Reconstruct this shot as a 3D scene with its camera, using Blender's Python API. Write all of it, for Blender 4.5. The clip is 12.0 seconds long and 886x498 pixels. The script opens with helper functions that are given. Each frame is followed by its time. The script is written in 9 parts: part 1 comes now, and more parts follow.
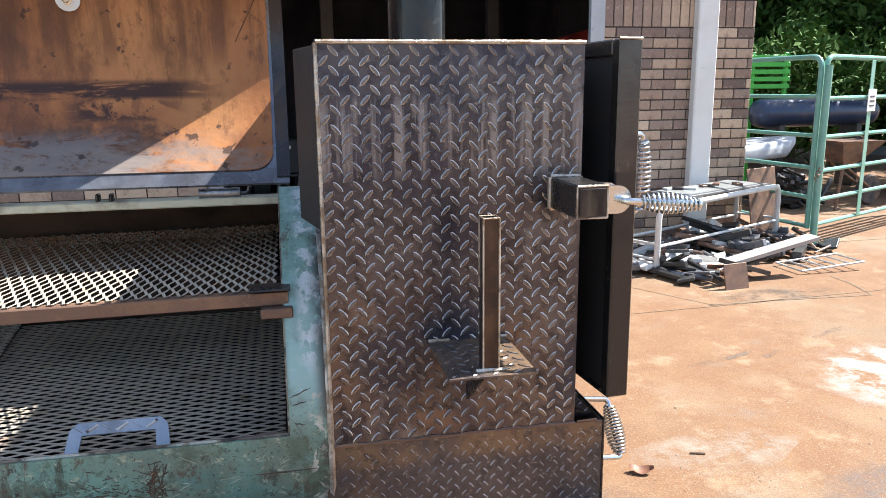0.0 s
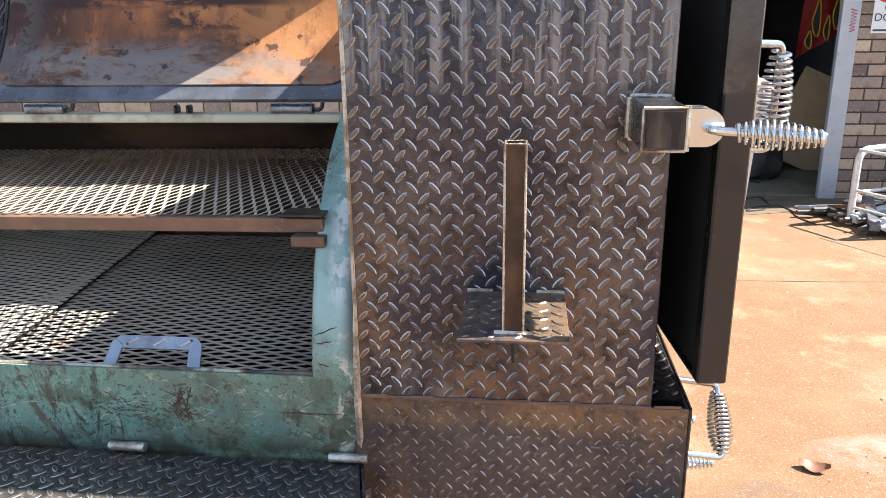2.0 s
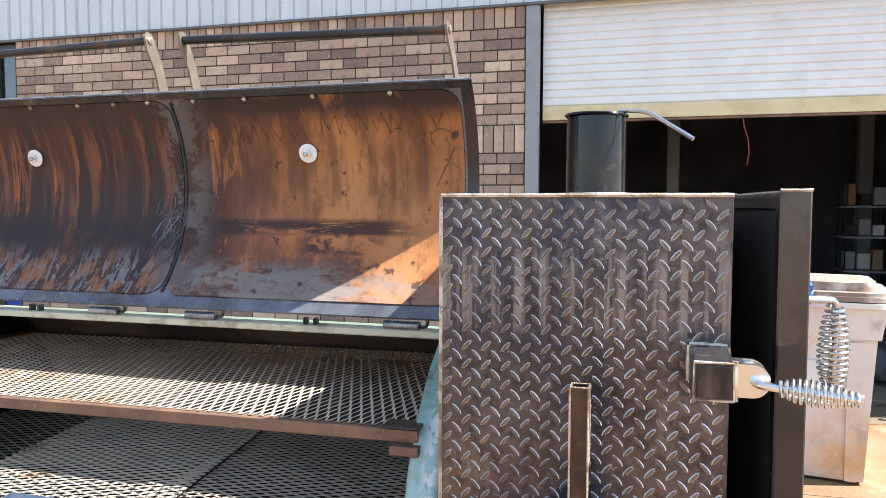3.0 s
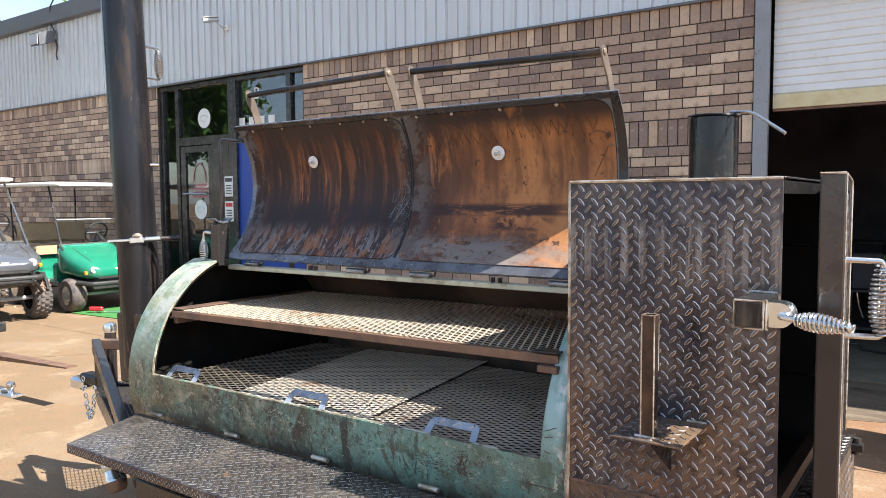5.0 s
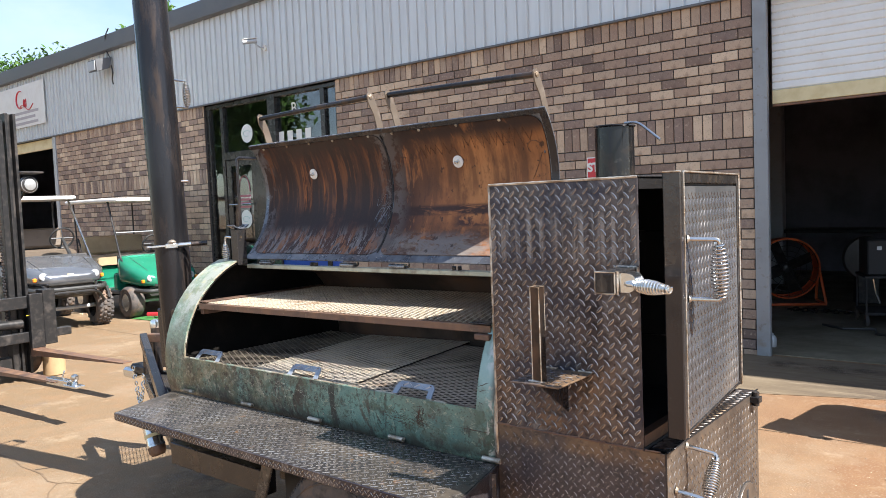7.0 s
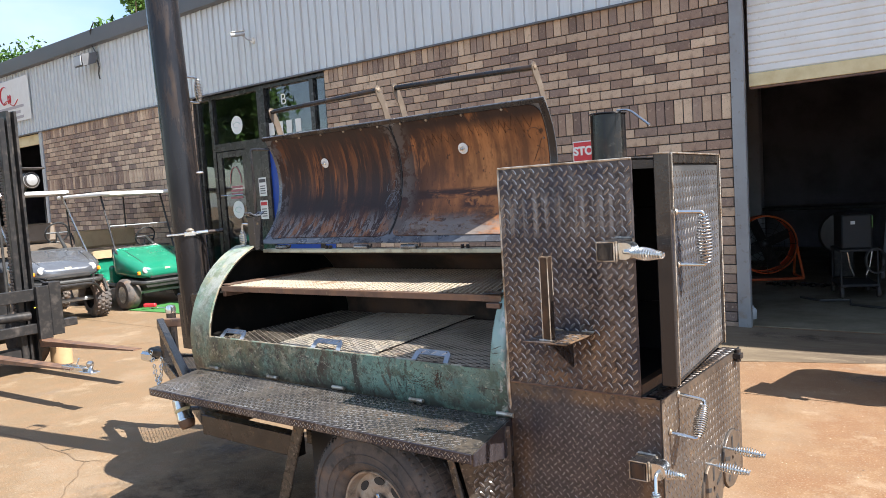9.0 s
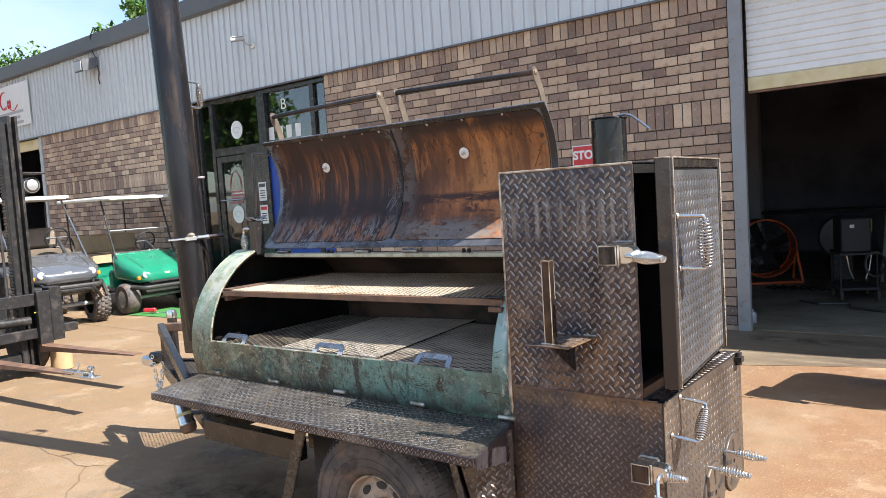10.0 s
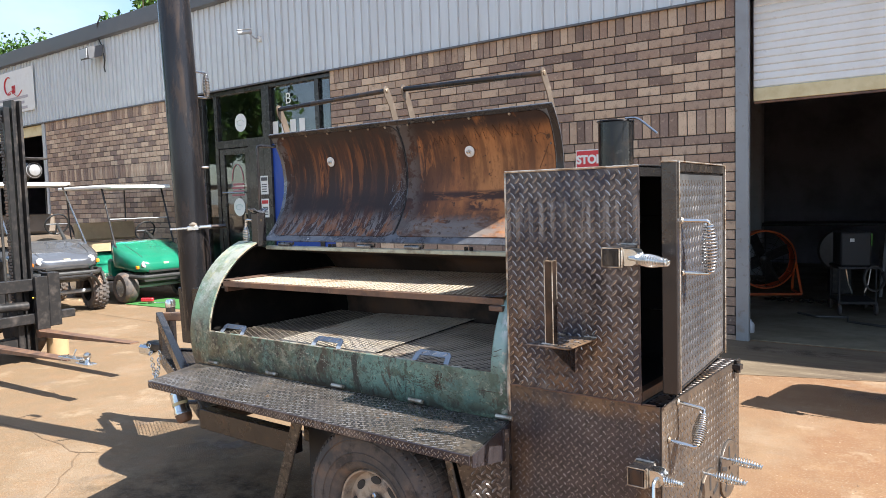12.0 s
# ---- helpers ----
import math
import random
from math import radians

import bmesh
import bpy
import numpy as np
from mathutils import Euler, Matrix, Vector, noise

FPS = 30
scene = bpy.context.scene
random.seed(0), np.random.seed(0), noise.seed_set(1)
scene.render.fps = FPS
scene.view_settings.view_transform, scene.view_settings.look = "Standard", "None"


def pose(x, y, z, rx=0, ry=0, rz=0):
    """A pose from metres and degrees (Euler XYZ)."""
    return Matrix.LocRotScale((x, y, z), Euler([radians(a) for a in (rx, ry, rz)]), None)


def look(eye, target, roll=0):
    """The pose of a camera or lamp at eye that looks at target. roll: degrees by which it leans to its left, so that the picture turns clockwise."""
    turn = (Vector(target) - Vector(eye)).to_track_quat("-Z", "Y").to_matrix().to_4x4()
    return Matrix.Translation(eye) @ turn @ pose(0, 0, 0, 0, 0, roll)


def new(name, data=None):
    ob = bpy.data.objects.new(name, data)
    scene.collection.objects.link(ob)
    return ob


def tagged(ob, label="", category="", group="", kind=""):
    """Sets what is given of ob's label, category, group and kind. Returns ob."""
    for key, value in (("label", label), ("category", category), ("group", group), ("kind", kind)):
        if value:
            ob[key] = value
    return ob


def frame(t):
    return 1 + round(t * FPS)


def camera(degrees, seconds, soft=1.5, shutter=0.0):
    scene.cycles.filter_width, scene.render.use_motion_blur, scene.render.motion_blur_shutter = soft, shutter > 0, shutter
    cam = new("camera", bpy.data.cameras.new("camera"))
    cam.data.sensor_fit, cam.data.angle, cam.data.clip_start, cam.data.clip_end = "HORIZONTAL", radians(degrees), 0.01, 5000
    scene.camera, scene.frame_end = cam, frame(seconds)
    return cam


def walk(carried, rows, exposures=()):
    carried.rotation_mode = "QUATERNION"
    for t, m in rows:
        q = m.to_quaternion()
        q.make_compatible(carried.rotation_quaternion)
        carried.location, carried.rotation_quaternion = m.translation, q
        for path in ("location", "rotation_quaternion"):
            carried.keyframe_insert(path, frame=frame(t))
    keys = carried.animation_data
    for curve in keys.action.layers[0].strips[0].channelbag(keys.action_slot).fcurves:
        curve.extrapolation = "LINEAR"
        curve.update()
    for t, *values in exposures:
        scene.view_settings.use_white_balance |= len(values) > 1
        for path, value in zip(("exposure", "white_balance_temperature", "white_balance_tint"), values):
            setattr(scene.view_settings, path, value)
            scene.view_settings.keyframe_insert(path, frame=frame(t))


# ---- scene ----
cam = camera(61.7, 12.0, 0.75)
PATH = [
    (0, (2.498, -0.176, 1.541), (2.839, 1.494, 1.174), -0.6),
    (0.5, (2.619, -0.070, 1.520), (2.995, 1.595, 1.160), -1.1),
    (1, (2.706, -0.028, 1.462), (3.075, 1.580, 0.894), -0.9),
    (1.5, (2.771, 0.035, 1.439), (2.859, 1.630, 0.741), -2.3),
    (2, (2.846, 0.032, 1.479), (2.648, 1.690, 0.975), -0.8),
    (2.2, (2.866, 0.040, 1.511), (2.573, 1.716, 1.127), -0.4),
    (2.3, (2.891, 0.047, 1.528), (2.540, 1.727, 1.218), -0.0),
    (2.5, (2.914, 0.034, 1.561), (2.493, 1.714, 1.358), 0.2),
    (3, (2.935, -0.126, 1.605), (2.457, 1.548, 1.506), 0.2),
    (3.5, (2.949, -0.301, 1.590), (2.393, 1.347, 1.475), 0.2),
    (3.7, (2.985, -0.346, 1.595), (2.365, 1.279, 1.468), 0.3),
    (5.3, (3.486, -0.622, 1.577), (2.445, 0.772, 1.470), -0.8),
    (5.5, (3.546, -0.670, 1.590), (2.491, 0.714, 1.485), -1.1),
    (6, (3.710, -0.714, 1.596), (2.611, 0.638, 1.527), -1.0),
    (6.5, (3.891, -0.669, 1.568), (2.777, 0.669, 1.468), -2.0),
    (7, (3.955, -0.757, 1.567), (2.853, 0.590, 1.465), -2.3),
    (7.5, (3.971, -0.934, 1.549), (2.903, 0.439, 1.427), -2.9),
    (7.7, (4.006, -0.989, 1.565), (2.933, 0.377, 1.421), -3.2),
    (9.5, (4.043, -1.055, 1.555), (2.974, 0.316, 1.426), -3.7),
    (10, (4.040, -1.063, 1.558), (2.970, 0.309, 1.434), -3.7),
    (10.5, (4.046, -1.065, 1.556), (2.976, 0.307, 1.439), -3.4),
    (11, (4.045, -1.064, 1.553), (2.978, 0.309, 1.440), -2.7),
    (11.5, (4.036, -1.064, 1.544), (2.968, 0.309, 1.426), -2.0),
    (12, (4.027, -1.073, 1.544), (2.960, 0.300, 1.422), -1.7),
]
walk(cam, [(t, look(eye, target, roll)) for t, eye, target, roll in PATH],
     exposures=[(0.0, 1.68, 6300, 10), (1.0, 1.58, 6200, 10), (1.5, 1.65, 6300, 10), (2.0, 1.93, 6450, 10), (2.5, 2.16, 6500, 10), (3.0, 2.06, 6500, 10), (3.7, 1.89, 6500, 10), (5.3, 1.60, 6500, 10), (6.5, 1.52, 6500, 10), (12.0, 1.56, 6500, 10)])

# ---- world, sun, exposure ----
SUN_TO = Vector((0.825, 0.147, 1.0)).normalized()
SUN_EL = math.asin(SUN_TO.z)
SUN_AZ = math.atan2(SUN_TO.x, SUN_TO.y)
world = bpy.data.worlds.new("world")
scene.world = world
world.use_nodes = True
wn = world.node_tree.nodes
wl = world.node_tree.links
sky = wn.new("ShaderNodeTexSky")
sky.sky_type = "NISHITA"
sky.sun_disc = False
sky.sun_elevation = SUN_EL
sky.sun_rotation = SUN_AZ
sky.air_density, sky.dust_density, sky.ozone_density = 1.0, 0.8, 1.4
# thin bright clouds over the blue
cco = wn.new("ShaderNodeTexCoord")
cmp_ = wn.new("ShaderNodeMapping")
cmp_.inputs["Scale"].default_value = (1.0, 1.0, 2.2)
cno = wn.new("ShaderNodeTexNoise")
cno.inputs["Scale"].default_value, cno.inputs["Detail"].default_value, cno.inputs["Roughness"].default_value = 3.4, 9, 0.55
crm = wn.new("ShaderNodeMapRange")
crm.inputs["From Min"].default_value, crm.inputs["From Max"].default_value, crm.inputs["To Max"].default_value = 0.40, 0.66, 0.72
cmx = wn.new("ShaderNodeMix")
cmx.data_type = "RGBA"
cmx.inputs["B"].default_value = (3.5, 4.2, 5.3, 1)
wl.new(cco.outputs["Generated"], cmp_.inputs[0])
wl.new(cmp_.outputs[0], cno.inputs["Vector"])
wl.new(cno.outputs[0], crm.inputs["Value"])
wl.new(crm.outputs[0], cmx.inputs["Factor"])
wl.new(sky.outputs[0], cmx.inputs["A"])
wl.new(cmx.outputs["Result"], wn["Background"].inputs[0])
wn["Background"].inputs[1].default_value = 0.090
sun = new("sun", bpy.data.lights.new("sun", "SUN"))
sun.data.energy, sun.data.angle, sun.data.color = 4.8, radians(0.53), (1.0, 0.96, 0.90)
sun.matrix_basis = look((0, 0, 30), Vector((0, 0, 30)) - SUN_TO)
scene.view_settings.exposure = 0.95


# ---- materials ----
def mat(name, base, rough=0.6, metal=0.0, second=None, scale=8.0, amount=0.5, third=None, scale2=1.2, amount2=0.4,
        bump=0.15, bump_scale=60.0, rough_var=0.15, per_object=0.0, stretch=(1, 1, 1), distance=0.01, coat=0.0, contrast=0.15):
    """A surface with two scales of variation: fine grain in the second colour, broad stains in the third."""
    m = bpy.data.materials.new(name)
    m.use_nodes = True
    n, l = m.node_tree.nodes, m.node_tree.links
    b = n["Principled BSDF"]
    b.inputs["Metallic"].default_value = metal
    b.inputs["Coat Weight"].default_value = coat
    co = n.new("ShaderNodeTexCoord")
    mp = n.new("ShaderNodeMapping")
    mp.inputs["Scale"].default_value = stretch
    l.new(co.outputs["Object"], mp.inputs["Vector"])
    second = second or tuple(c * 0.7 for c in base)
    third = third or tuple(c * 0.6 for c in base)
    col = None

    def mixed(prev, to, sc, amt, detail, lo):
        tx = n.new("ShaderNodeTexNoise")
        tx.inputs["Scale"].default_value, tx.inputs["Detail"].default_value = sc, detail
        tx.inputs["Roughness"].default_value = 0.65
        l.new(mp.outputs[0], tx.inputs["Vector"])
        r = n.new("ShaderNodeMapRange")
        r.inputs["From Min"].default_value, r.inputs["From Max"].default_value = lo, lo + contrast * 2
        r.inputs["To Max"].default_value = amt
        l.new(tx.outputs[0], r.inputs["Value"])
        mx = n.new("ShaderNodeMix")
        mx.data_type = "RGBA"
        l.new(r.outputs[0], mx.inputs["Factor"])
        if prev is None:
            mx.inputs["A"].default_value = (*base, 1)
        else:
            l.new(prev, mx.inputs["A"])
        mx.inputs["B"].default_value = (*to, 1)
        return mx.outputs["Result"], r.outputs[0]

    col, f1 = mixed(None, second, scale, amount, 8, 0.5 - contrast)
    col, f2 = mixed(col, third, scale2, amount2, 5, 0.5 - contrast * 0.6)
    if per_object:
        info = n.new("ShaderNodeObjectInfo")
        hs = n.new("ShaderNodeHueSaturation")
        r = n.new("ShaderNodeMapRange")
        r.inputs["To Min"].default_value, r.inputs["To Max"].default_value = 1 - per_object, 1 + per_object
        l.new(info.outputs["Random"], r.inputs["Value"])
        l.new(r.outputs[0], hs.inputs["Value"])
        l.new(col, hs.inputs["Color"])
        col = hs.outputs[0]
    l.new(col, b.inputs["Base Color"])
    rr = n.new("ShaderNodeMapRange")
    rr.inputs["To Min"].default_value, rr.inputs["To Max"].default_value = max(0.02, rough - rough_var), min(1, rough + rough_var)
    l.new(f1, rr.inputs["Value"])
    l.new(rr.outputs[0], b.inputs["Roughness"])
    if bump:
        tx = n.new("ShaderNodeTexNoise")
        tx.inputs["Scale"].default_value, tx.inputs["Detail"].default_value = bump_scale, 6
        l.new(mp.outputs[0], tx.inputs["Vector"])
        bp = n.new("ShaderNodeBump")
        bp.inputs["Strength"].default_value, bp.inputs["Distance"].default_value = bump, distance
        l.new(tx.outputs[0], bp.inputs["Height"])
        l.new(bp.outputs[0], b.inputs["Normal"])
    return m


def glass(name, tint=(0.9, 0.95, 0.95), rough=0.0, alpha=None):
    m = bpy.data.materials.new(name)
    m.use_nodes = True
    b = m.node_tree.nodes["Principled BSDF"]
    b.inputs["Base Color"].default_value = (*tint, 1)
    b.inputs["Roughness"].default_value = rough
    b.inputs["Transmission Weight"].default_value = 1.0
    b.inputs["IOR"].default_value = 1.45
    return m


# ---- mesh helpers ----
class Shape:
    """Collects the verts and faces of one mesh."""

    def __init__(self):
        self.v, self.f = [], []

    def add(self, verts, faces):
        k = len(self.v)
        self.v += [tuple(p) for p in verts]
        self.f += [tuple(i + k for i in f) for f in faces]
        return self

    def box(self, x0, y0, z0, x1, y1, z1, m=None):
        vs = [Vector((x, y, z)) for z in (z0, z1) for y in (y0, y1) for x in (x0, x1)]
        if m is not None:
            vs = [m @ p for p in vs]
        return self.add(vs, [(0, 2, 3, 1), (4, 5, 7, 6), (0, 1, 5, 4), (2, 6, 7, 3), (0, 4, 6, 2), (1, 3, 7, 5)])

    def chamfer(self, x0, y0, z0, x1, y1, z1, b=0.004, m=None):
        """A box with chamfered edges."""
        cx, cy, cz = (x0 + x1) / 2, (y0 + y1) / 2, (z0 + z1) / 2
        hx, hy, hz = abs(x1 - x0) / 2, abs(y1 - y0) / 2, abs(z1 - z0) / 2
        b = min(b, hx * 0.9, hy * 0.9, hz * 0.9)
        bm = bmesh.new()
        bmesh.ops.create_cube(bm, size=1)
        for p in bm.verts:
            p.co = (cx + p.co.x * 2 * hx, cy + p.co.y * 2 * hy, cz + p.co.z * 2 * hz)
        bmesh.ops.bevel(bm, geom=bm.edges[:], offset=b, segments=1, affect="EDGES")
        bm.verts.index_update()
        vs = [p.co.copy() for p in bm.verts]
        if m is not None:
            vs = [m @ p for p in vs]
        fs = [tuple(q.index for q in f.verts) for f in bm.faces]
        bm.free()
        return self.add(vs, fs)

    def tube(self, pts, r, n=10, closed=False, caps=True):
        """A round bar along points; r one radius or one a point."""
        pts = [Vector(p) for p in pts]
        rs = r if isinstance(r, (list, tuple)) else [r] * len(pts)
        k, up = len(self.v), None
        m = len(pts)
        for i, p in enumerate(pts):
            a = pts[(i - 1) % m] if (i or closed) else p
            c = pts[(i + 1) % m] if (i < m - 1 or closed) else p
            d = (c - a).normalized()
            if up is None:
                up = d.orthogonal().normalized()
            up = (up - d * up.dot(d)).normalized()
            side = d.cross(up)
            for j in range(n):
                w = 2 * math.pi * j / n
                self.v.append(tuple(p + (up * math.cos(w) + side * math.sin(w)) * rs[i]))
        for i in range(m if closed else m - 1):
            for j in range(n):
                a, c = k + i * n, k + ((i + 1) % m) * n
                self.f.append((a + j, a + (j + 1) % n, c + (j + 1) % n, c + j))
        if caps and not closed:
            self.f.append(tuple(k + j for j in reversed(range(n))))
            self.f.append(tuple(k + (m - 1) * n + j for j in range(n)))
        return self

    def lathe(self, profile, m=None, n=24, caps=True):
        """profile: (radius, height) pairs turned round local z."""
        k = len(self.v)
        for r, h in profile:
            for j in range(n):
                w = 2 * math.pi * j / n
                p = Vector((r * math.cos(w), r * math.sin(w), h))
                self.v.append(tuple(m @ p if m is not None else p))
        for i in range(len(profile) - 1):
            for j in range(n):
                a, c = k + i * n, k + (i + 1) * n
                self.f.append((a + j, a + (j + 1) % n, c + (j + 1) % n, c + j))
        if caps:
            if profile[0][0] > 1e-5:
                self.f.append(tuple(k + j for j in reversed(range(n))))
            if profile[-1][0] > 1e-5:
                self.f.append(tuple(k + (len(profile) - 1) * n + j for j in range(n)))
        return self

    def prism(self, outline, depth, m):
        """A flat outline (x, y) with thickness along local z, placed by m."""
        n = len(outline)
        vs = [m @ Vector((x, y, 0)) for x, y in outline] + [m @ Vector((x, y, depth)) for x, y in outline]
        fs = [tuple(reversed(range(n))), tuple(range(n, 2 * n))]
        fs += [(i, (i + 1) % n, n + (i + 1) % n, n + i) for i in range(n)]
        return self.add(vs, fs)

    def sheet(self, curve, x0, x1, thick=0.004, nx=1, axis="x"):
        """A bent sheet: a curve of (y, z) points swept along x, with thickness to the curve's left."""
        c = [Vector((0, a, b)) for a, b in curve]
        off = []
        for i, p in enumerate(c):
            d = (c[min(i + 1, len(c) - 1)] - c[max(i - 1, 0)]).normalized()
            off.append(p + Vector((0, -d.z, d.y)) * thick)
        loop = c + off[::-1]
        n, k = len(loop), len(self.v)
        for ix in range(nx + 1):
            x = x0 + (x1 - x0) * ix / nx
            self.v += [(x, p.y, p.z) for p in loop]
        for ix in range(nx):
            for i in range(n):
                a, b = k + ix * n, k + (ix + 1) * n
                self.f.append((a + i, a + (i + 1) % n, b + (i + 1) % n, b + i))
        h = len(c)
        for ix in (0, nx):
            for i in range(h - 1):
                q = (i, i + 1, n - 2 - i, n - 1 - i)
                self.f.append(tuple(k + ix * n + j for j in (q if ix else q[::-1])))
        return self

    def mesh(self, name, smooth=35):
        me = bpy.data.meshes.new(name)
        me.from_pydata(self.v, [], self.f)
        bm = bmesh.new()
        bm.from_mesh(me)
        bmesh.ops.recalc_face_normals(bm, faces=bm.faces)
        if smooth:
            lim = radians(smooth)
            for f in bm.faces:
                f.smooth = True
            for e in bm.edges:
                if len(e.link_faces) == 2:
                    e.smooth = e.calc_face_angle(0) < lim
        bm.to_mesh(me)
        bm.free()
        return me


def thing(name, label, category, group="", kind="", at=None):
    ob = new(name)
    ob.empty_display_size = 0.1
    if at is not None:
        ob.matrix_basis = at
    return tagged(ob, label, category, group, kind)


def part(name, shape, material, parent, label="", smooth=35, kind=""):
    """One mesh object under a thing or a part; the shape's points are in the parent's space."""
    ob = new(name, shape.mesh(name, smooth))
    ob.data.materials.append(material)
    ob.parent = parent
    if label or kind:
        tagged(ob, label, kind=kind)
    return ob


def solo(name, shape, material, label, category, group="", kind="", smooth=35, at=None):
    """A thing that is one mesh."""
    ob = new(name, shape.mesh(name, smooth))
    ob.data.materials.append(material)
    if at is not None:
        ob.matrix_basis = at
    return tagged(ob, label, category, group, kind)


def arc(cy, cz, r, a0, a1, n):
    return [(cy + r * math.cos(radians(a0 + (a1 - a0) * i / n)), cz + r * math.sin(radians(a0 + (a1 - a0) * i / n))) for i in range(n + 1)]


def blob(radius, seed, squash=(1, 1, 1), sub=2, rough=0.25):
    bm = bmesh.new()
    bmesh.ops.create_icosphere(bm, subdivisions=sub, radius=radius)
    for v in bm.verts:
        v.co *= 1 + rough * noise.noise(v.co * (1.7 / radius) + Vector((seed, 0, 0)))
        v.co = Vector((v.co.x * squash[0], v.co.y * squash[1], v.co.z * squash[2]))
    s = Shape()
    bm.verts.index_update()
    s.add([v.co.copy() for v in bm.verts], [tuple(q.index for q in f.verts) for f in bm.faces])
    bm.free()
    return s


def layered(name, base, layers=(), rough=0.6, metal=0.0, bump=0.2, bump_scale=60.0, distance=0.006, rough_var=0.12, vary=None, coat=0.0, spec=0.5):
    """Base colour with layers of stains: each a dict of col, s (scale), lo, hi, amt, stretch, grad=(axis, from, to), kind.
    vary: 'object' or 'island' gives each piece its own colour out of base and the colours in vary_cols."""
    m = bpy.data.materials.new(name)
    m.use_nodes = True
    n, l = m.node_tree.nodes, m.node_tree.links
    b = n["Principled BSDF"]
    b.inputs["Metallic"].default_value = metal
    b.inputs["Coat Weight"].default_value = coat
    b.inputs["Specular IOR Level"].default_value = spec
    co = n.new("ShaderNodeTexCoord")
    sep = n.new("ShaderNodeSeparateXYZ")
    l.new(co.outputs["Object"], sep.inputs[0])
    rgb = n.new("ShaderNodeRGB")
    rgb.outputs[0].default_value = (*base, 1)
    col = rgb.outputs[0]
    if vary:
        how, cols = vary
        src = n.new("ShaderNodeObjectInfo").outputs["Random"] if how == "object" else n.new("ShaderNodeNewGeometry").outputs["Random Per Island"]
        ramp = n.new("ShaderNodeValToRGB")
        ramp.color_ramp.interpolation = "LINEAR"
        el = ramp.color_ramp.elements
        while len(el) < len(cols):
            el.new(0.5)
        for i, c in enumerate(cols):
            el[i].position, el[i].color = i / (len(cols) - 1), (*c, 1)
        l.new(src, ramp.inputs[0])
        col = ramp.outputs[0]
    first = None
    for d in layers:
        mp = n.new("ShaderNodeMapping")
        mp.inputs["Scale"].default_value = d.get("stretch", (1, 1, 1))
        mp.inputs["Location"].default_value = d.get("shift", (0, 0, 0))
        l.new(co.outputs["Object"], mp.inputs["Vector"])
        kind = d.get("kind", "noise")
        if kind == "noise":
            tx = n.new("ShaderNodeTexNoise")
            tx.inputs["Scale"].default_value, tx.inputs["Detail"].default_value = d["s"], d.get("detail", 7)
            tx.inputs["Roughness"].default_value = d.get("rough", 0.6)
            tx.inputs["Distortion"].default_value = d.get("distort", 0.0)
            out = tx.outputs[0]
        else:
            tx = n.new("ShaderNodeTexVoronoi")
            tx.inputs["Scale"].default_value = d["s"]
            tx.feature = "DISTANCE_TO_EDGE" if kind == "crack" else "F1"
            if kind == "crack":
                wob = n.new("ShaderNodeTexNoise")
                wob.inputs["Scale"].default_value, wob.inputs["Detail"].default_value = d["s"] * 3, 5
                l.new(mp.outputs[0], wob.inputs["Vector"])
                mxv = n.new("ShaderNodeMix")
                mxv.data_type = "VECTOR"
                mxv.inputs["Factor"].default_value = 0.12
                l.new(mp.outputs[0], mxv.inputs["A"])
                l.new(wob.outputs["Color"], mxv.inputs["B"])
                l.new(mxv.outputs["Result"], tx.inputs["Vector"])
            out = tx.outputs["Distance"]
        if kind != "crack" and kind != "spot" or kind == "noise":
            pass
        if not (kind == "crack"):
            l.new(mp.outputs[0], tx.inputs["Vector"])
        r = n.new("ShaderNodeMapRange")
        r.inputs["From Min"].default_value, r.inputs["From Max"].default_value = d["lo"], d["hi"]
        r.inputs["To Max"].default_value = d.get("amt", 1.0)
        l.new(out, r.inputs["Value"])
        fac = r.outputs[0]
        for g in d.get("grads", ([d["grad"]] if "grad" in d else [])):
            ax, a, c = g
            gr = n.new("ShaderNodeMapRange")
            gr.interpolation_type = "SMOOTHSTEP"
            gr.inputs["From Min"].default_value, gr.inputs["From Max"].default_value = a, c
            l.new(sep.outputs["XYZ".index(ax.upper())], gr.inputs["Value"])
            mu = n.new("ShaderNodeMath")
            mu.operation = "MULTIPLY"
            l.new(fac, mu.inputs[0])
            l.new(gr.outputs[0], mu.inputs[1])
            fac = mu.outputs[0]
        if first is None:
            first = fac
        mx = n.new("ShaderNodeMix")
        mx.data_type = "RGBA"
        l.new(fac, mx.inputs["Factor"])
        l.new(col, mx.inputs["A"])
        mx.inputs["B"].default_value = (*d["col"], 1)
        col = mx.outputs["Result"]
    l.new(col, b.inputs["Base Color"])
    if first is not None and rough_var:
        rr = n.new("ShaderNodeMapRange")
        rr.inputs["To Min"].default_value, rr.inputs["To Max"].default_value = max(0.03, rough - rough_var), min(1, rough + rough_var)
        l.new(first, rr.inputs["Value"])
        l.new(rr.outputs[0], b.inputs["Roughness"])
    else:
        b.inputs["Roughness"].default_value = rough
    if bump:
        tx = n.new("ShaderNodeTexNoise")
        tx.inputs["Scale"].default_value, tx.inputs["Detail"].default_value = bump_scale, 7
        l.new(co.outputs["Object"], tx.inputs["Vector"])
        bp = n.new("ShaderNodeBump")
        bp.inputs["Strength"].default_value, bp.inputs["Distance"].default_value = bump, distance
        l.new(tx.outputs[0], bp.inputs["Height"])
        l.new(bp.outputs[0], b.inputs["Normal"])
    return m


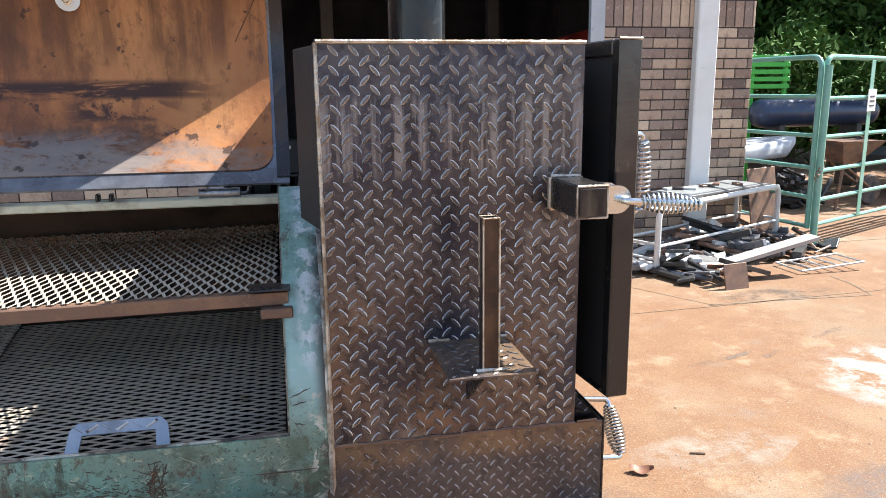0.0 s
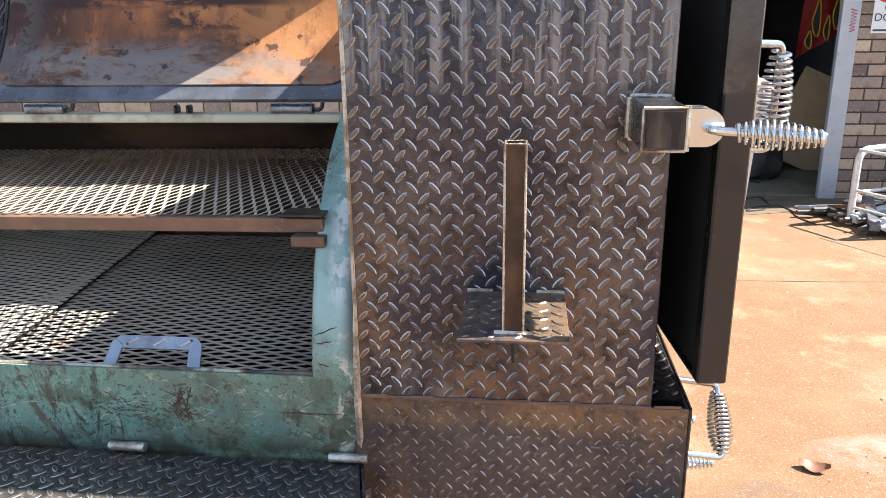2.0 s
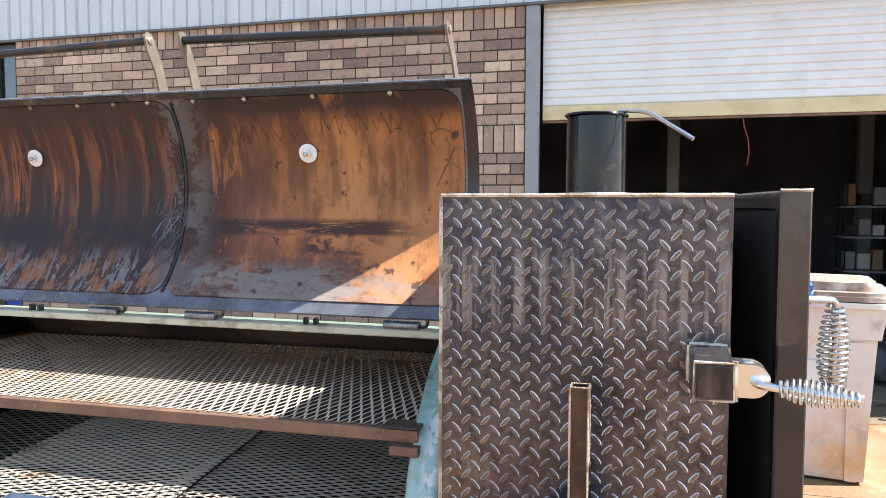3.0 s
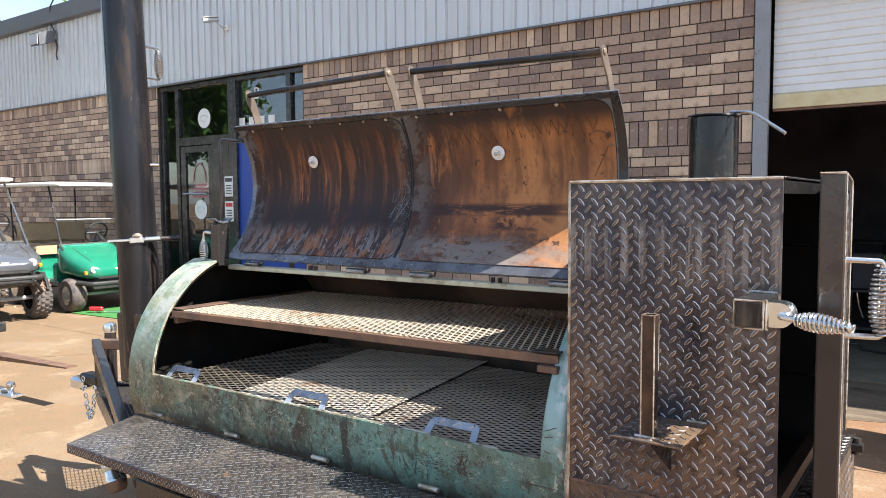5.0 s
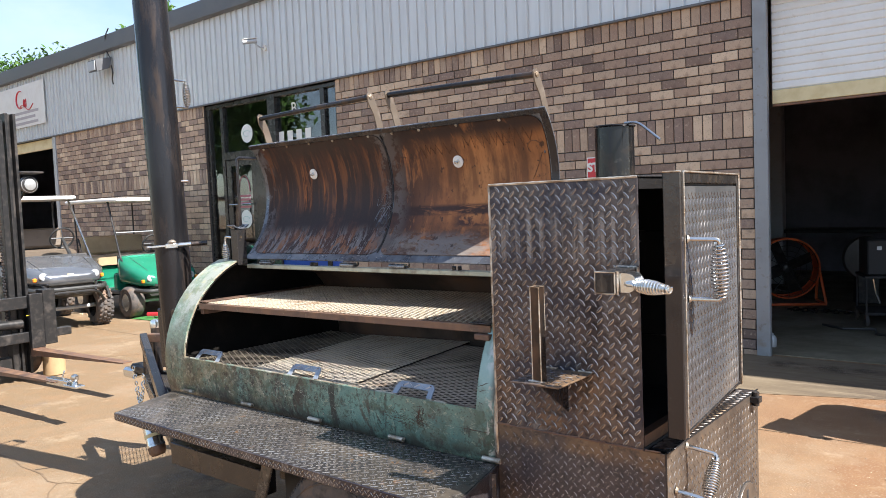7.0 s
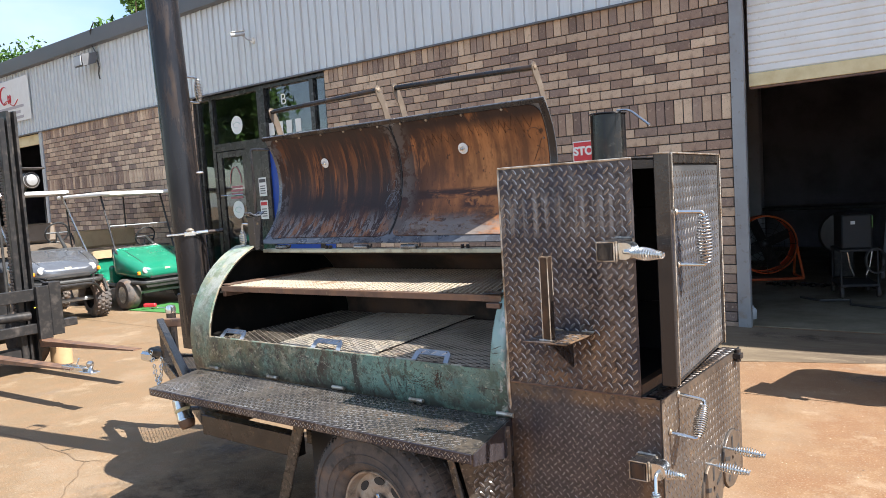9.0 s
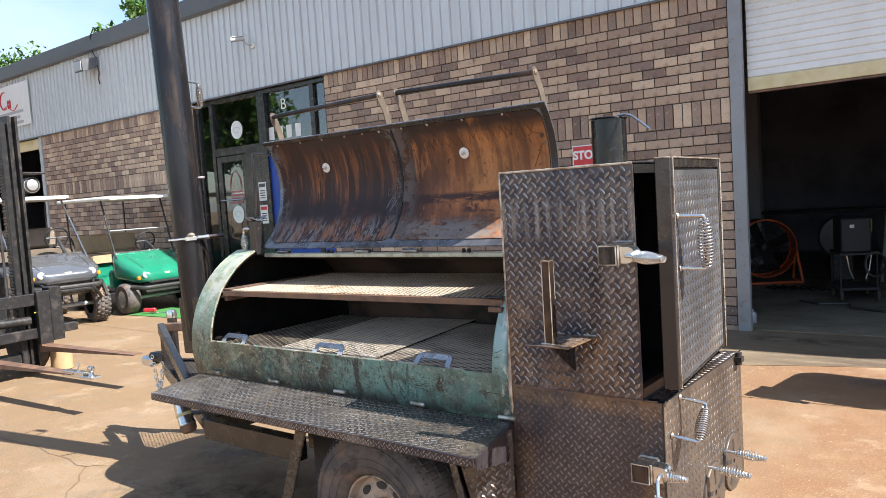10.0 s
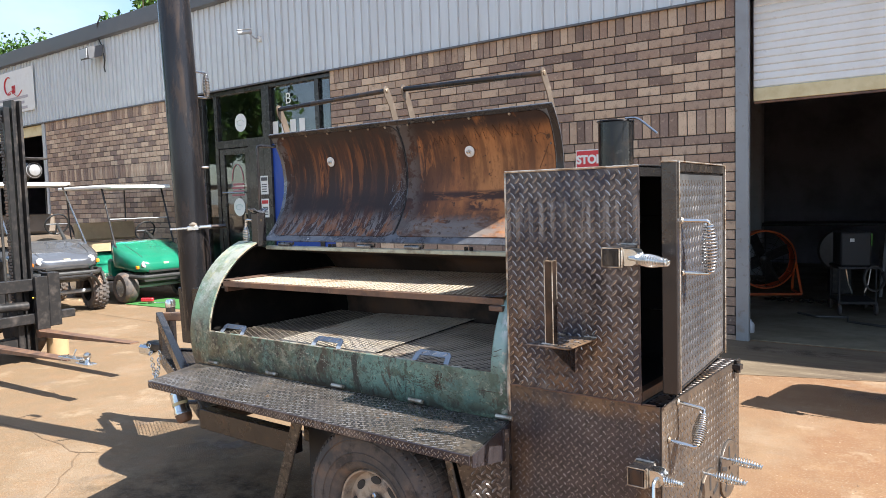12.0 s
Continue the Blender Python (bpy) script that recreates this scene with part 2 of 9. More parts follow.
def D(col, s, lo, hi, amt=1.0, **k):
    return dict(col=col, s=s, lo=lo, hi=hi, amt=amt, **k)


STEEL = layered("mill_scale_plate", (0.077, 0.066, 0.071), [
    D((0.158, 0.134, 0.126), 4.5, 0.50, 0.64, 0.65, detail=10, rough=0.65), D((0.034, 0.034, 0.052), 3.2, 0.465, 0.58, 0.9, shift=(4, 0, 1), detail=10), D((0.21, 0.135, 0.085), 5, 0.46, 0.62, 0.7, grads=[("z", 1.28, 0.96), ("z", 0.74, 0.83)], detail=10),
    D((0.022, 0.019, 0.021), 30, 0.50, 0.62, 0.75, detail=12, rough=0.7), D((0.30, 0.27, 0.25), 110, 0.62, 0.69, 0.6, detail=6), D((0.27, 0.25, 0.25), 30, 0.50, 0.60, 0.75, stretch=(1.6, 1, 0.07), grads=[("z", 1.36, 1.41), ("z", 1.545, 1.50)], detail=6), D((0.26, 0.245, 0.24), 5.5, 0.55, 0.66, 0.6, stretch=(1.4, 1, 0.8), shift=(9, 0, 3), detail=12, rough=0.7)], 0.38, 0.52, 0.1, 120, rough_var=0.14)
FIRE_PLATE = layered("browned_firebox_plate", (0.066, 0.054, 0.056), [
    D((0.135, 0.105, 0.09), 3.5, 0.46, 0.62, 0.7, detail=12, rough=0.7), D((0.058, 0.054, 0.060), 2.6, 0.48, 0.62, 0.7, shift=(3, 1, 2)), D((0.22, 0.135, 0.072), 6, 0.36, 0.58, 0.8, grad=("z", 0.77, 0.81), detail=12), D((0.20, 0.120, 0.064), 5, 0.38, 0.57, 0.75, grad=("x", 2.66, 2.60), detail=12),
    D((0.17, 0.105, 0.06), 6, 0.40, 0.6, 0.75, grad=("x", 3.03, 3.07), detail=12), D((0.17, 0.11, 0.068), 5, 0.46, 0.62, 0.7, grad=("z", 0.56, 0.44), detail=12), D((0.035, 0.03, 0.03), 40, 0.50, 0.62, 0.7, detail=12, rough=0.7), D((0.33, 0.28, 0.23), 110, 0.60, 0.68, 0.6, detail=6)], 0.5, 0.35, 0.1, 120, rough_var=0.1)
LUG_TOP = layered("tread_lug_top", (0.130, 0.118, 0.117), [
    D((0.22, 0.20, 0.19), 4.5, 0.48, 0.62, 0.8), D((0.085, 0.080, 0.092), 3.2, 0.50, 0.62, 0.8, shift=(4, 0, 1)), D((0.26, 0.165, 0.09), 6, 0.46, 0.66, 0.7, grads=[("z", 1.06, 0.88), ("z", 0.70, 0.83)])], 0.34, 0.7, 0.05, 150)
# lug flanks: worn, and brightened so edge glints sit in the colour
LUG = layered("worn_tread_glint", (0.41, 0.385, 0.365), [
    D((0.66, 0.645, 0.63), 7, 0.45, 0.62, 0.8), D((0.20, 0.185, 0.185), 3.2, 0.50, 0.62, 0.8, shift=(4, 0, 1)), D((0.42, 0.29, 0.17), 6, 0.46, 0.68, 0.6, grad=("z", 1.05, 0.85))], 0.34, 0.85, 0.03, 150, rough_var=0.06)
SHELF_STEEL = layered("tread_shelf_plate", (0.064, 0.056, 0.049), [
    D((0.135, 0.108, 0.080), 5, 0.46, 0.62, 0.75, detail=12, rough=0.7), D((0.030, 0.027, 0.026), 45, 0.50, 0.60, 0.8, detail=10), D((0.035, 0.034, 0.038), 3, 0.48, 0.60, 0.8), D((0.26, 0.13, 0.055), 16, 0.64, 0.70, 0.6), D((0.30, 0.27, 0.24), 70, 0.58, 0.66, 0.65, detail=8)], 0.36, 0.35, 0.1, 120)
DOOR_PLATE = layered("door_tread_plate", (0.115, 0.118, 0.124), [
    D((0.20, 0.195, 0.19), 6, 0.46, 0.64, 0.7, detail=10), D((0.050, 0.050, 0.054), 3, 0.5, 0.64, 0.75), D((0.22, 0.135, 0.07), 5, 0.50, 0.66, 0.75, grad=("z", 0.98, 0.80), detail=11), D((0.11, 0.055, 0.028), 9, 0.54, 0.62, 0.8, stretch=(1, 1.6, 0.35), grad=("z", 0.95, 0.80), detail=12)], 0.40, 0.45, 0.1, 120)
BLACK_STEEL = layered("black_mill_steel", (0.045, 0.043, 0.046), [D((0.10, 0.065, 0.045), 10, 0.52, 0.64, 0.7, stretch=(1, 1, 0.3), detail=10), D((0.02, 0.02, 0.023), 2.5, 0.5, 0.62, 0.7), D((0.20, 0.18, 0.16), 12, 0.60, 0.72, 0.6, stretch=(1, 1, 0.12), detail=10)], 0.38, 0.65, 0.08, 90)
STACK = layered("heat_stained_pipe", (0.030, 0.029, 0.032), [D((0.075, 0.050, 0.036), 11, 0.50, 0.62, 0.7, stretch=(1, 1, 0.16), detail=12, rough=0.65), D((0.014, 0.014, 0.017), 4, 0.48, 0.6, 0.7, stretch=(1, 1, 0.25)), D((0.36, 0.30, 0.22), 15, 0.64, 0.70, 0.75, stretch=(1, 1, 0.07), detail=12, rough=0.7)], 0.34, 0.6, 0.08, 90)
INSIDE = layered("soot_black", (0.030, 0.030, 0.032), [D((0.055, 0.045, 0.037), 5, 0.5, 0.7, 0.7)], 0.75, 0.1, 0.1, 90)
ANGLE = layered("angle_iron", (0.062, 0.058, 0.058), [D((0.12, 0.085, 0.064), 9, 0.55, 0.66, 0.45, detail=12, rough=0.7), D((0.035, 0.033, 0.037), 4, 0.5, 0.62, 0.75), D((0.27, 0.20, 0.12), 30, 0.61, 0.71, 0.55, detail=10)], 0.38, 0.7, 0.1, 100)
STILE = layered("door_stile_iron", (0.052, 0.050, 0.052), [D((0.14, 0.135, 0.13), 7, 0.52, 0.64, 0.7, stretch=(1, 1, 0.35), detail=12, rough=0.72, shift=(3, 3, 0)), D((0.030, 0.030, 0.033), 5, 0.5, 0.62, 0.7), D((0.086, 0.077, 0.071), 5, 0.25, 0.45, 0.85, grad=("z", 1.372, 1.380), detail=12), D((0.16, 0.125, 0.095), 9, 0.55, 0.60, 0.7, grad=("z", 1.372, 1.380), detail=12, rough=0.7, stretch=(1, 1, 0.5)), D((0.055, 0.05, 0.05), 14, 0.52, 0.60, 0.7, detail=10)], 0.36, 0.7, 0.08, 100)
POSTM = layered("dark_square_tube", (0.040, 0.033, 0.030), [D((0.12, 0.07, 0.045), 7, 0.50, 0.62, 0.7, stretch=(1, 1, 0.4)), D((0.02, 0.02, 0.02), 12, 0.5, 0.62, 0.6)], 0.36, 0.65, 0.08, 100)
WELD = layered("weld_bead", (0.55, 0.50, 0.43), [D((0.22, 0.15, 0.09), 14, 0.46, 0.58, 0.85, detail=10), D((0.08, 0.065, 0.055), 30, 0.56, 0.66, 0.7)], 0.4, 0.7, 0.5, 160)
ZINC = layered("zinc_plating", (0.66, 0.68, 0.68), [D((0.48, 0.49, 0.50), 30, 0.45, 0.7, 0.6), D((0.45, 0.40, 0.30), 60, 0.6, 0.75, 0.4)], 0.28, 0.95, 0.05, 150)
CHROME = layered("spring_steel", (0.52, 0.52, 0.52), [D((0.30, 0.30, 0.31), 60, 0.45, 0.7, 0.6)], 0.25, 0.95, 0.03, 150)
GREEN = layered("old_green_tank_paint", (0.160, 0.282, 0.222), [
    D((0.210, 0.385, 0.320), 6, 0.45, 0.62, 0.75, detail=10), D((0.125, 0.125, 0.082), 3.0, 0.46, 0.58, 0.75, detail=12, rough=0.7),
    D((0.115, 0.110, 0.060), 5, 0.40, 0.56, 0.85, grad=("x", 2.05, 1.0), detail=12, rough=0.7),
    D((0.44, 0.43, 0.30), 52, 0.585, 0.615, 0.65, detail=10, rough=0.72, stretch=(0.7, 1, 1)), D((0.040, 0.032, 0.024), 150, 0.615, 0.65, 0.8, detail=5), D((0.045, 0.040, 0.028), 75, 0.57, 0.62, 0.7, detail=8, rough=0.7, shift=(1, 2, 3)), D((0.10, 0.20, 0.17), 11, 0.50, 0.60, 0.6, detail=12, rough=0.72, shift=(7, 0, 2)), D((0.050, 0.038, 0.027), 24, 0.58, 0.63, 0.75, detail=12, rough=0.72, stretch=(1, 1, 0.8), grad=("z", 1.0, 0.86)),
    D((0.030, 0.024, 0.019), 7, 0.535, 0.575, 0.9, distort=0.8, detail=13, rough=0.78, stretch=(1.3, 1, 0.45), grads=[("x", 2.42, 2.0), ("z", 1.0, 0.86)]), D((0.085, 0.048, 0.030), 4.5, 0.55, 0.60, 0.8, shift=(6, 2, 1), distort=1.2, detail=13, rough=0.78, stretch=(1.6, 1, 0.6)),
    D((0.040, 0.034, 0.026), 9, 0.50, 0.555, 0.85, grads=[("x", 2.0, 1.0), ("z", 1.0, 0.86)], detail=13, rough=0.76), D((0.42, 0.42, 0.30), 18, 0.575, 0.615, 0.75, grad=("x", 1.7, 0.6), detail=12, rough=0.7), D((0.30, 0.31, 0.19), 7, 0.44, 0.58, 0.75, grads=[("z", 1.0, 1.28), ("x", 0.9, 0.6)], detail=12), D((0.20, 0.235, 0.17), 6, 0.36, 0.56, 0.7, grads=[("x", 0.75, 0.69), ("z", 0.8, 0.95)], detail=12),
    D((0.175, 0.150, 0.082), 4.5, 0.44, 0.57, 0.80, grads=[("x", 1.75, 1.0), ("z", 0.98, 0.88)], detail=13, rough=0.74, shift=(2, 5, 1)), D((0.36, 0.32, 0.23), 16, 0.55, 0.60, 0.8, grads=[("x", 1.75, 1.1), ("z", 0.98, 0.88)], detail=12, rough=0.74, distort=0.6, shift=(8, 1, 1)), D((0.060, 0.040, 0.027), 6, 0.53, 0.58, 0.88, grads=[("x", 1.95, 1.5), ("z", 0.98, 0.88)], detail=13, rough=0.76, distort=0.9, shift=(1, 7, 3)),
    D((0.36, 0.37, 0.34), 8, 0.47, 0.56, 0.75, grads=[("x", 0.76, 0.69), ("z", 0.98, 1.08)], detail=13, rough=0.72), D((0.40, 0.37, 0.21), 14, 0.56, 0.61, 0.65, grads=[("x", 0.70, 0.66), ("z", 1.12, 1.2)], detail=11, rough=0.7),
    D((0.030, 0.023, 0.018), 34, 0.555, 0.585, 0.9, grads=[("x", 2.40, 1.6), ("z", 0.98, 0.88)], detail=13, rough=0.78, shift=(5, 5, 2)), D((0.50, 0.46, 0.36), 60, 0.60, 0.625, 0.9, grads=[("x", 2.30, 1.4), ("z", 0.98, 0.88)], detail=11, rough=0.72, shift=(9, 4, 6)), D((0.075, 0.10, 0.065), 14, 0.53, 0.57, 0.7, grads=[("z", 0.98, 0.88)], detail=13, rough=0.78, shift=(2, 2, 9)),
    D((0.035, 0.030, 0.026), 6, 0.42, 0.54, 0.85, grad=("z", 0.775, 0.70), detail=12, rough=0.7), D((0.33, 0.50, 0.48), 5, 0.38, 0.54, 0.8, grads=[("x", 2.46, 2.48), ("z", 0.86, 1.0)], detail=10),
    D((0.62, 0.65, 0.66), 34, 0.49, 0.54, 0.85, grads=[("x", 2.488, 2.512), ("z", 0.98, 1.05)], detail=12, stretch=(1, 1, 0.6)), D((0.52, 0.48, 0.40), 15, 0.515, 0.545, 0.9, grads=[("x", 2.500, 2.522), ("z", 1.02, 0.94)], detail=12, distort=0.8),
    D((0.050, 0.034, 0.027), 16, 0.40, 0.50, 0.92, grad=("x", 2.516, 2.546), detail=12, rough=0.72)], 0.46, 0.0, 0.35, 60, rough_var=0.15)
SOOT = layered("sooty_barrel_inside", (0.120, 0.078, 0.058), [D((0.20, 0.110, 0.066), 4, 0.47, 0.64, 0.75, detail=10), D((0.024, 0.019, 0.016), 2.5, 0.45, 0.60, 0.85)], 0.7, 0.1, 0.3, 60)
RIM = layered("scuffed_rim", (0.46, 0.46, 0.35), [D((0.20, 0.16, 0.11), 14, 0.5, 0.68, 0.8), D((0.55, 0.53, 0.42), 5, 0.5, 0.7, 0.6)], 0.55, 0.1, 0.2, 90)
LID_A = layered("lid_liner_dark_rust", (0.058, 0.025, 0.018), [
    D((0.30, 0.112, 0.040), 3.2, 0.495, 0.565, 0.92, stretch=(5.5, 1, 0.30), detail=9, rough=0.60, grads=[("z", 1.50, 1.62), ("z", 1.84, 1.72), ("x", 0.86, 1.00), ("x", 1.40, 1.24)]),
    D((0.16, 0.062, 0.027), 4.0, 0.50, 0.57, 0.8, stretch=(4.5, 1, 0.35), shift=(8, 0, 1), detail=11, rough=0.66, grads=[("z", 1.46, 1.54), ("z", 1.90, 1.80)]),
    D((0.026, 0.015, 0.015), 3.6, 0.49, 0.55, 0.94, stretch=(3.8, 1, 0.40), shift=(5, 0, 2), detail=12, rough=0.70), D((0.022, 0.014, 0.014), 4.5, 0.42, 0.50, 0.9, grads=[("z", 1.44, 1.50), ("z", 1.60, 1.53)], detail=13, rough=0.72),
    D((0.170, 0.158, 0.158), 10, 0.505, 0.535, 0.92, stretch=(3.0, 1, 0.6), grad=("z", 1.50, 1.40), distort=0.6, detail=13, rough=0.75), D((0.26, 0.24, 0.235), 16, 0.56, 0.59, 0.8, stretch=(2.5, 1, 0.5), grad=("z", 1.48, 1.39), distort=0.8, shift=(2, 0, 5), detail=12, rough=0.75),
    D((0.24, 0.10, 0.045), 12, 0.54, 0.58, 0.8, stretch=(2, 1, 0.7), grad=("z", 1.50, 1.38), shift=(3, 0, 3), detail=12),
    D((0.036, 0.024, 0.021), 7, 0.42, 0.52, 0.88, grad=("z", 1.79, 1.87), detail=13, rough=0.72), D((0.115, 0.098, 0.092), 10, 0.50, 0.535, 0.88, grad=("x", 1.56, 1.64), detail=13, rough=0.75), D((0.125, 0.115, 0.12), 14, 0.51, 0.55, 0.8, grad=("x", 0.87, 0.78), detail=12, rough=0.75)], 0.6, 0.0, 0.14, 70, rough_var=0.10, spec=0.3)
LID_B = layered("lid_liner_orange_rust", (0.375, 0.145, 0.050), [
    D((0.45, 0.205, 0.078), 4, 0.47, 0.62, 0.75, detail=10, rough=0.64, stretch=(1, 1, 0.7)), D((0.120, 0.047, 0.021), 3.0, 0.48, 0.62, 0.85, stretch=(1.6, 1, 0.6), detail=10, rough=0.66), D((0.155, 0.066, 0.029), 22, 0.54, 0.62, 0.6, detail=9, rough=0.7, stretch=(1.4, 1, 0.6)),
    D((0.095, 0.040, 0.020), 3.2, 0.46, 0.58, 0.65, stretch=(5.0, 1, 0.35), shift=(4, 0, 2), detail=11, rough=0.68, grads=[("z", 1.56, 1.66)]),
    D((0.040, 0.018, 0.015), 4.2, 0.40, 0.47, 0.95, grads=[("x", 2.04, 1.74)], stretch=(2.4, 1, 0.5), distort=0.4, detail=12, rough=0.70),
    D((0.034, 0.017, 0.015), 6.0, 0.42, 0.50, 0.95, stretch=(0.6, 1, 3.0), grads=[("z", 1.512, 1.526), ("z", 1.570, 1.550), ("x", 2.40, 2.22)], distort=0.9, detail=13, rough=0.72),
    D((0.036, 0.018, 0.016), 7.0, 0.45, 0.52, 0.93, stretch=(0.9, 1, 2.0), grads=[("z", 1.455, 1.480), ("z", 1.528, 1.505), ("x", 1.98, 2.06), ("x", 2.30, 2.18)], shift=(1, 0, 4), distort=0.8, detail=12, rough=0.7),
    D((0.060, 0.030, 0.021), 4.5, 0.43, 0.54, 0.85, grads=[("z", 1.51, 1.44), ("x", 2.50, 2.20)], shift=(2, 0, 7), detail=13, rough=0.72),
    D((0.175, 0.160, 0.155), 7, 0.455, 0.51, 0.92, stretch=(0.8, 1, 1.6), grads=[("z", 1.462, 1.405), ("x", 2.46, 2.06)], distort=0.9, detail=13, rough=0.76), D((0.23, 0.19, 0.16), 5, 0.46, 0.56, 0.7, stretch=(0.6, 1, 2.2), grads=[("z", 1.435, 1.39)], shift=(3, 0, 1), detail=12, rough=0.75),
    D((0.030, 0.019, 0.017), 6, 0.38, 0.47, 0.95, stretch=(1.6, 1, 0.5), grad=("z", 1.80, 1.87), distort=0.9, detail=13, rough=0.68), D((0.10, 0.085, 0.08), 10, 0.43, 0.49, 0.88, grad=("x", 1.775, 1.680), detail=13, rough=0.72),
    D((0.035, 0.02, 0.016), 26, 0.62, 0.66, 0.8, detail=10)], 0.6, 0.0, 0.14, 70, rough_var=0.10, spec=0.3)
GREY_EDGE = layered("lid_edge_steel", (0.14, 0.15, 0.175), [D((0.27, 0.29, 0.32), 12, 0.45, 0.7, 0.7), D((0.08, 0.07, 0.07), 5, 0.5, 0.68, 0.7)], 0.38, 0.6, 0.1, 100)
HINGE_STEEL = layered("bare_hinge_steel", (0.26, 0.265, 0.28), [D((0.10, 0.09, 0.085), 22, 0.48, 0.60, 0.8, detail=10), D((0.42, 0.40, 0.36), 30, 0.56, 0.66, 0.6)], 0.34, 0.7, 0.1, 120)
LIP = layered("burnt_cut_edge", (0.30, 0.245, 0.175), [D((0.085, 0.062, 0.050), 9, 0.38, 0.55, 0.9, grad=("x", 1.75, 2.05), detail=12), D((0.035, 0.028, 0.024), 18, 0.48, 0.60, 0.85, detail=10), D((0.44, 0.42, 0.35), 13, 0.53, 0.58, 0.85, detail=12, rough=0.7), D((0.16, 0.26, 0.21), 9, 0.54, 0.60, 0.7, shift=(4, 1, 0))], 0.6, 0.2, 0.4, 120)
# lighter, warmer copy of the firebox plate: sunlight put into the colour
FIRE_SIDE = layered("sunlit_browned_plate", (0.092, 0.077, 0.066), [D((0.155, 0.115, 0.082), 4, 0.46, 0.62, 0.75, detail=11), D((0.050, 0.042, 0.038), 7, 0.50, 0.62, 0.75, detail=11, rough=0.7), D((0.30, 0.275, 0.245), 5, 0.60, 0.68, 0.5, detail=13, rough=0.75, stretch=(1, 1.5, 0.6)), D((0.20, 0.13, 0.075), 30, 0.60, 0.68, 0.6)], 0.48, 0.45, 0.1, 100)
HANDLE = layered("blue_grey_plate", (0.26, 0.30, 0.36), [D((0.38, 0.42, 0.47), 14, 0.45, 0.65, 0.7, detail=10), D((0.14, 0.15, 0.17), 9, 0.52, 0.64, 0.7)], 0.42, 0.3, 0.1, 110)
# grate steel in darker copies too: shade inside the barrel put into the colour
MESH_DARK = layered("half_shaded_expanded_steel", (0.50, 0.43, 0.35), [D((0.28, 0.235, 0.19), 4, 0.45, 0.60, 0.7, detail=10), D((0.46, 0.37, 0.26), 20, 0.52, 0.66, 0.6), D((0.16, 0.08, 0.045), 5, 0.60, 0.68, 0.6, shift=(3, 1, 0))], 0.5, 0.2, 0.05, 200)
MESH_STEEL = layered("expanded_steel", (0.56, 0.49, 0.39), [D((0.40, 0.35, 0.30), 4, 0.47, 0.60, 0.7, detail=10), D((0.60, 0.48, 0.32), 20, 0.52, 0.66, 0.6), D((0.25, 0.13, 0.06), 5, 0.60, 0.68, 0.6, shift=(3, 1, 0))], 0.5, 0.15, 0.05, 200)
MESH_SHADED = layered("shaded_expanded_steel", (0.26, 0.22, 0.17), [D((0.13, 0.11, 0.09), 4, 0.45, 0.60, 0.7, detail=10), D((0.40, 0.33, 0.22), 14, 0.54, 0.66, 0.6)], 0.5, 0.2, 0.05, 200)
DECK_STEEL = layered("dark_expanded_steel", (0.07, 0.062, 0.056), [D((0.14, 0.10, 0.07), 9, 0.47, 0.64, 0.75)], 0.5, 0.4, 0.05, 200)
RUST_BAR = layered("rusty_angle", (0.17, 0.10, 0.07), [D((0.27, 0.15, 0.085), 12, 0.46, 0.64, 0.75, detail=10), D((0.08, 0.055, 0.048), 5, 0.5, 0.62, 0.75), D((0.36, 0.26, 0.15), 40, 0.60, 0.70, 0.5)], 0.58, 0.3, 0.2, 120)
CONCRETE = layered("rust_stained_concrete", (0.168, 0.115, 0.064), [
    D((0.174, 0.084, 0.037), 0.45, 0.27, 0.50, 0.90, grad=("x", 0.8, 3.2)), D((0.25, 0.185, 0.122), 0.8, 0.50, 0.62, 0.6, shift=(3, 1, 0), detail=12, rough=0.65), D((0.22, 0.128, 0.062), 5, 0.46, 0.60, 0.5, detail=13, rough=0.75),
    D((0.36, 0.28, 0.20), 90, 0.57, 0.64, 0.45, detail=4), D((0.12, 0.068, 0.038), 70, 0.58, 0.66, 0.55, detail=4, shift=(5, 5, 0)), D((0.24, 0.118, 0.052), 160, 0.54, 0.64, 0.45, detail=3), D((0.34, 0.26, 0.17), 2.2, 0.55, 0.63, 0.40, detail=13, rough=0.75, shift=(1, 4, 0)), D((0.165, 0.130, 0.100), 1.7, 0.57, 0.66, 0.5, shift=(7, 2, 0), detail=13, rough=0.75),
    D((0.11, 0.075, 0.048), 9, 0.62, 0.68, 0.5, detail=12, rough=0.75, shift=(2, 9, 0))], 0.88, 0.0, 0.6, 110, 0.008, 0.08)
MORTAR = layered("dark_mortar", (0.055, 0.049, 0.046), [D((0.10, 0.085, 0.075), 25, 0.45, 0.7, 0.7)], 0.95, 0, 0.4, 90)
BRICK_COLS = [(0.155, 0.108, 0.088), (0.33, 0.225, 0.165), (0.50, 0.365, 0.255), (0.235, 0.165, 0.135), (0.62, 0.47, 0.335), (0.36, 0.25, 0.18), (0.20, 0.145, 0.122), (0.56, 0.41, 0.285)]
BRICK_LAYERS = [D((0.13, 0.092, 0.076), 12, 0.52, 0.68, 0.55, detail=12, rough=0.7), D((0.54, 0.42, 0.31), 34, 0.55, 0.66, 0.5, detail=10), D((0.07, 0.055, 0.05), 60, 0.60, 0.67, 0.6, detail=8)]
BRICK = layered("brick_face", (0.3, 0.22, 0.17), BRICK_LAYERS, 0.9, 0, 0.35, 110, vary=("object", BRICK_COLS))
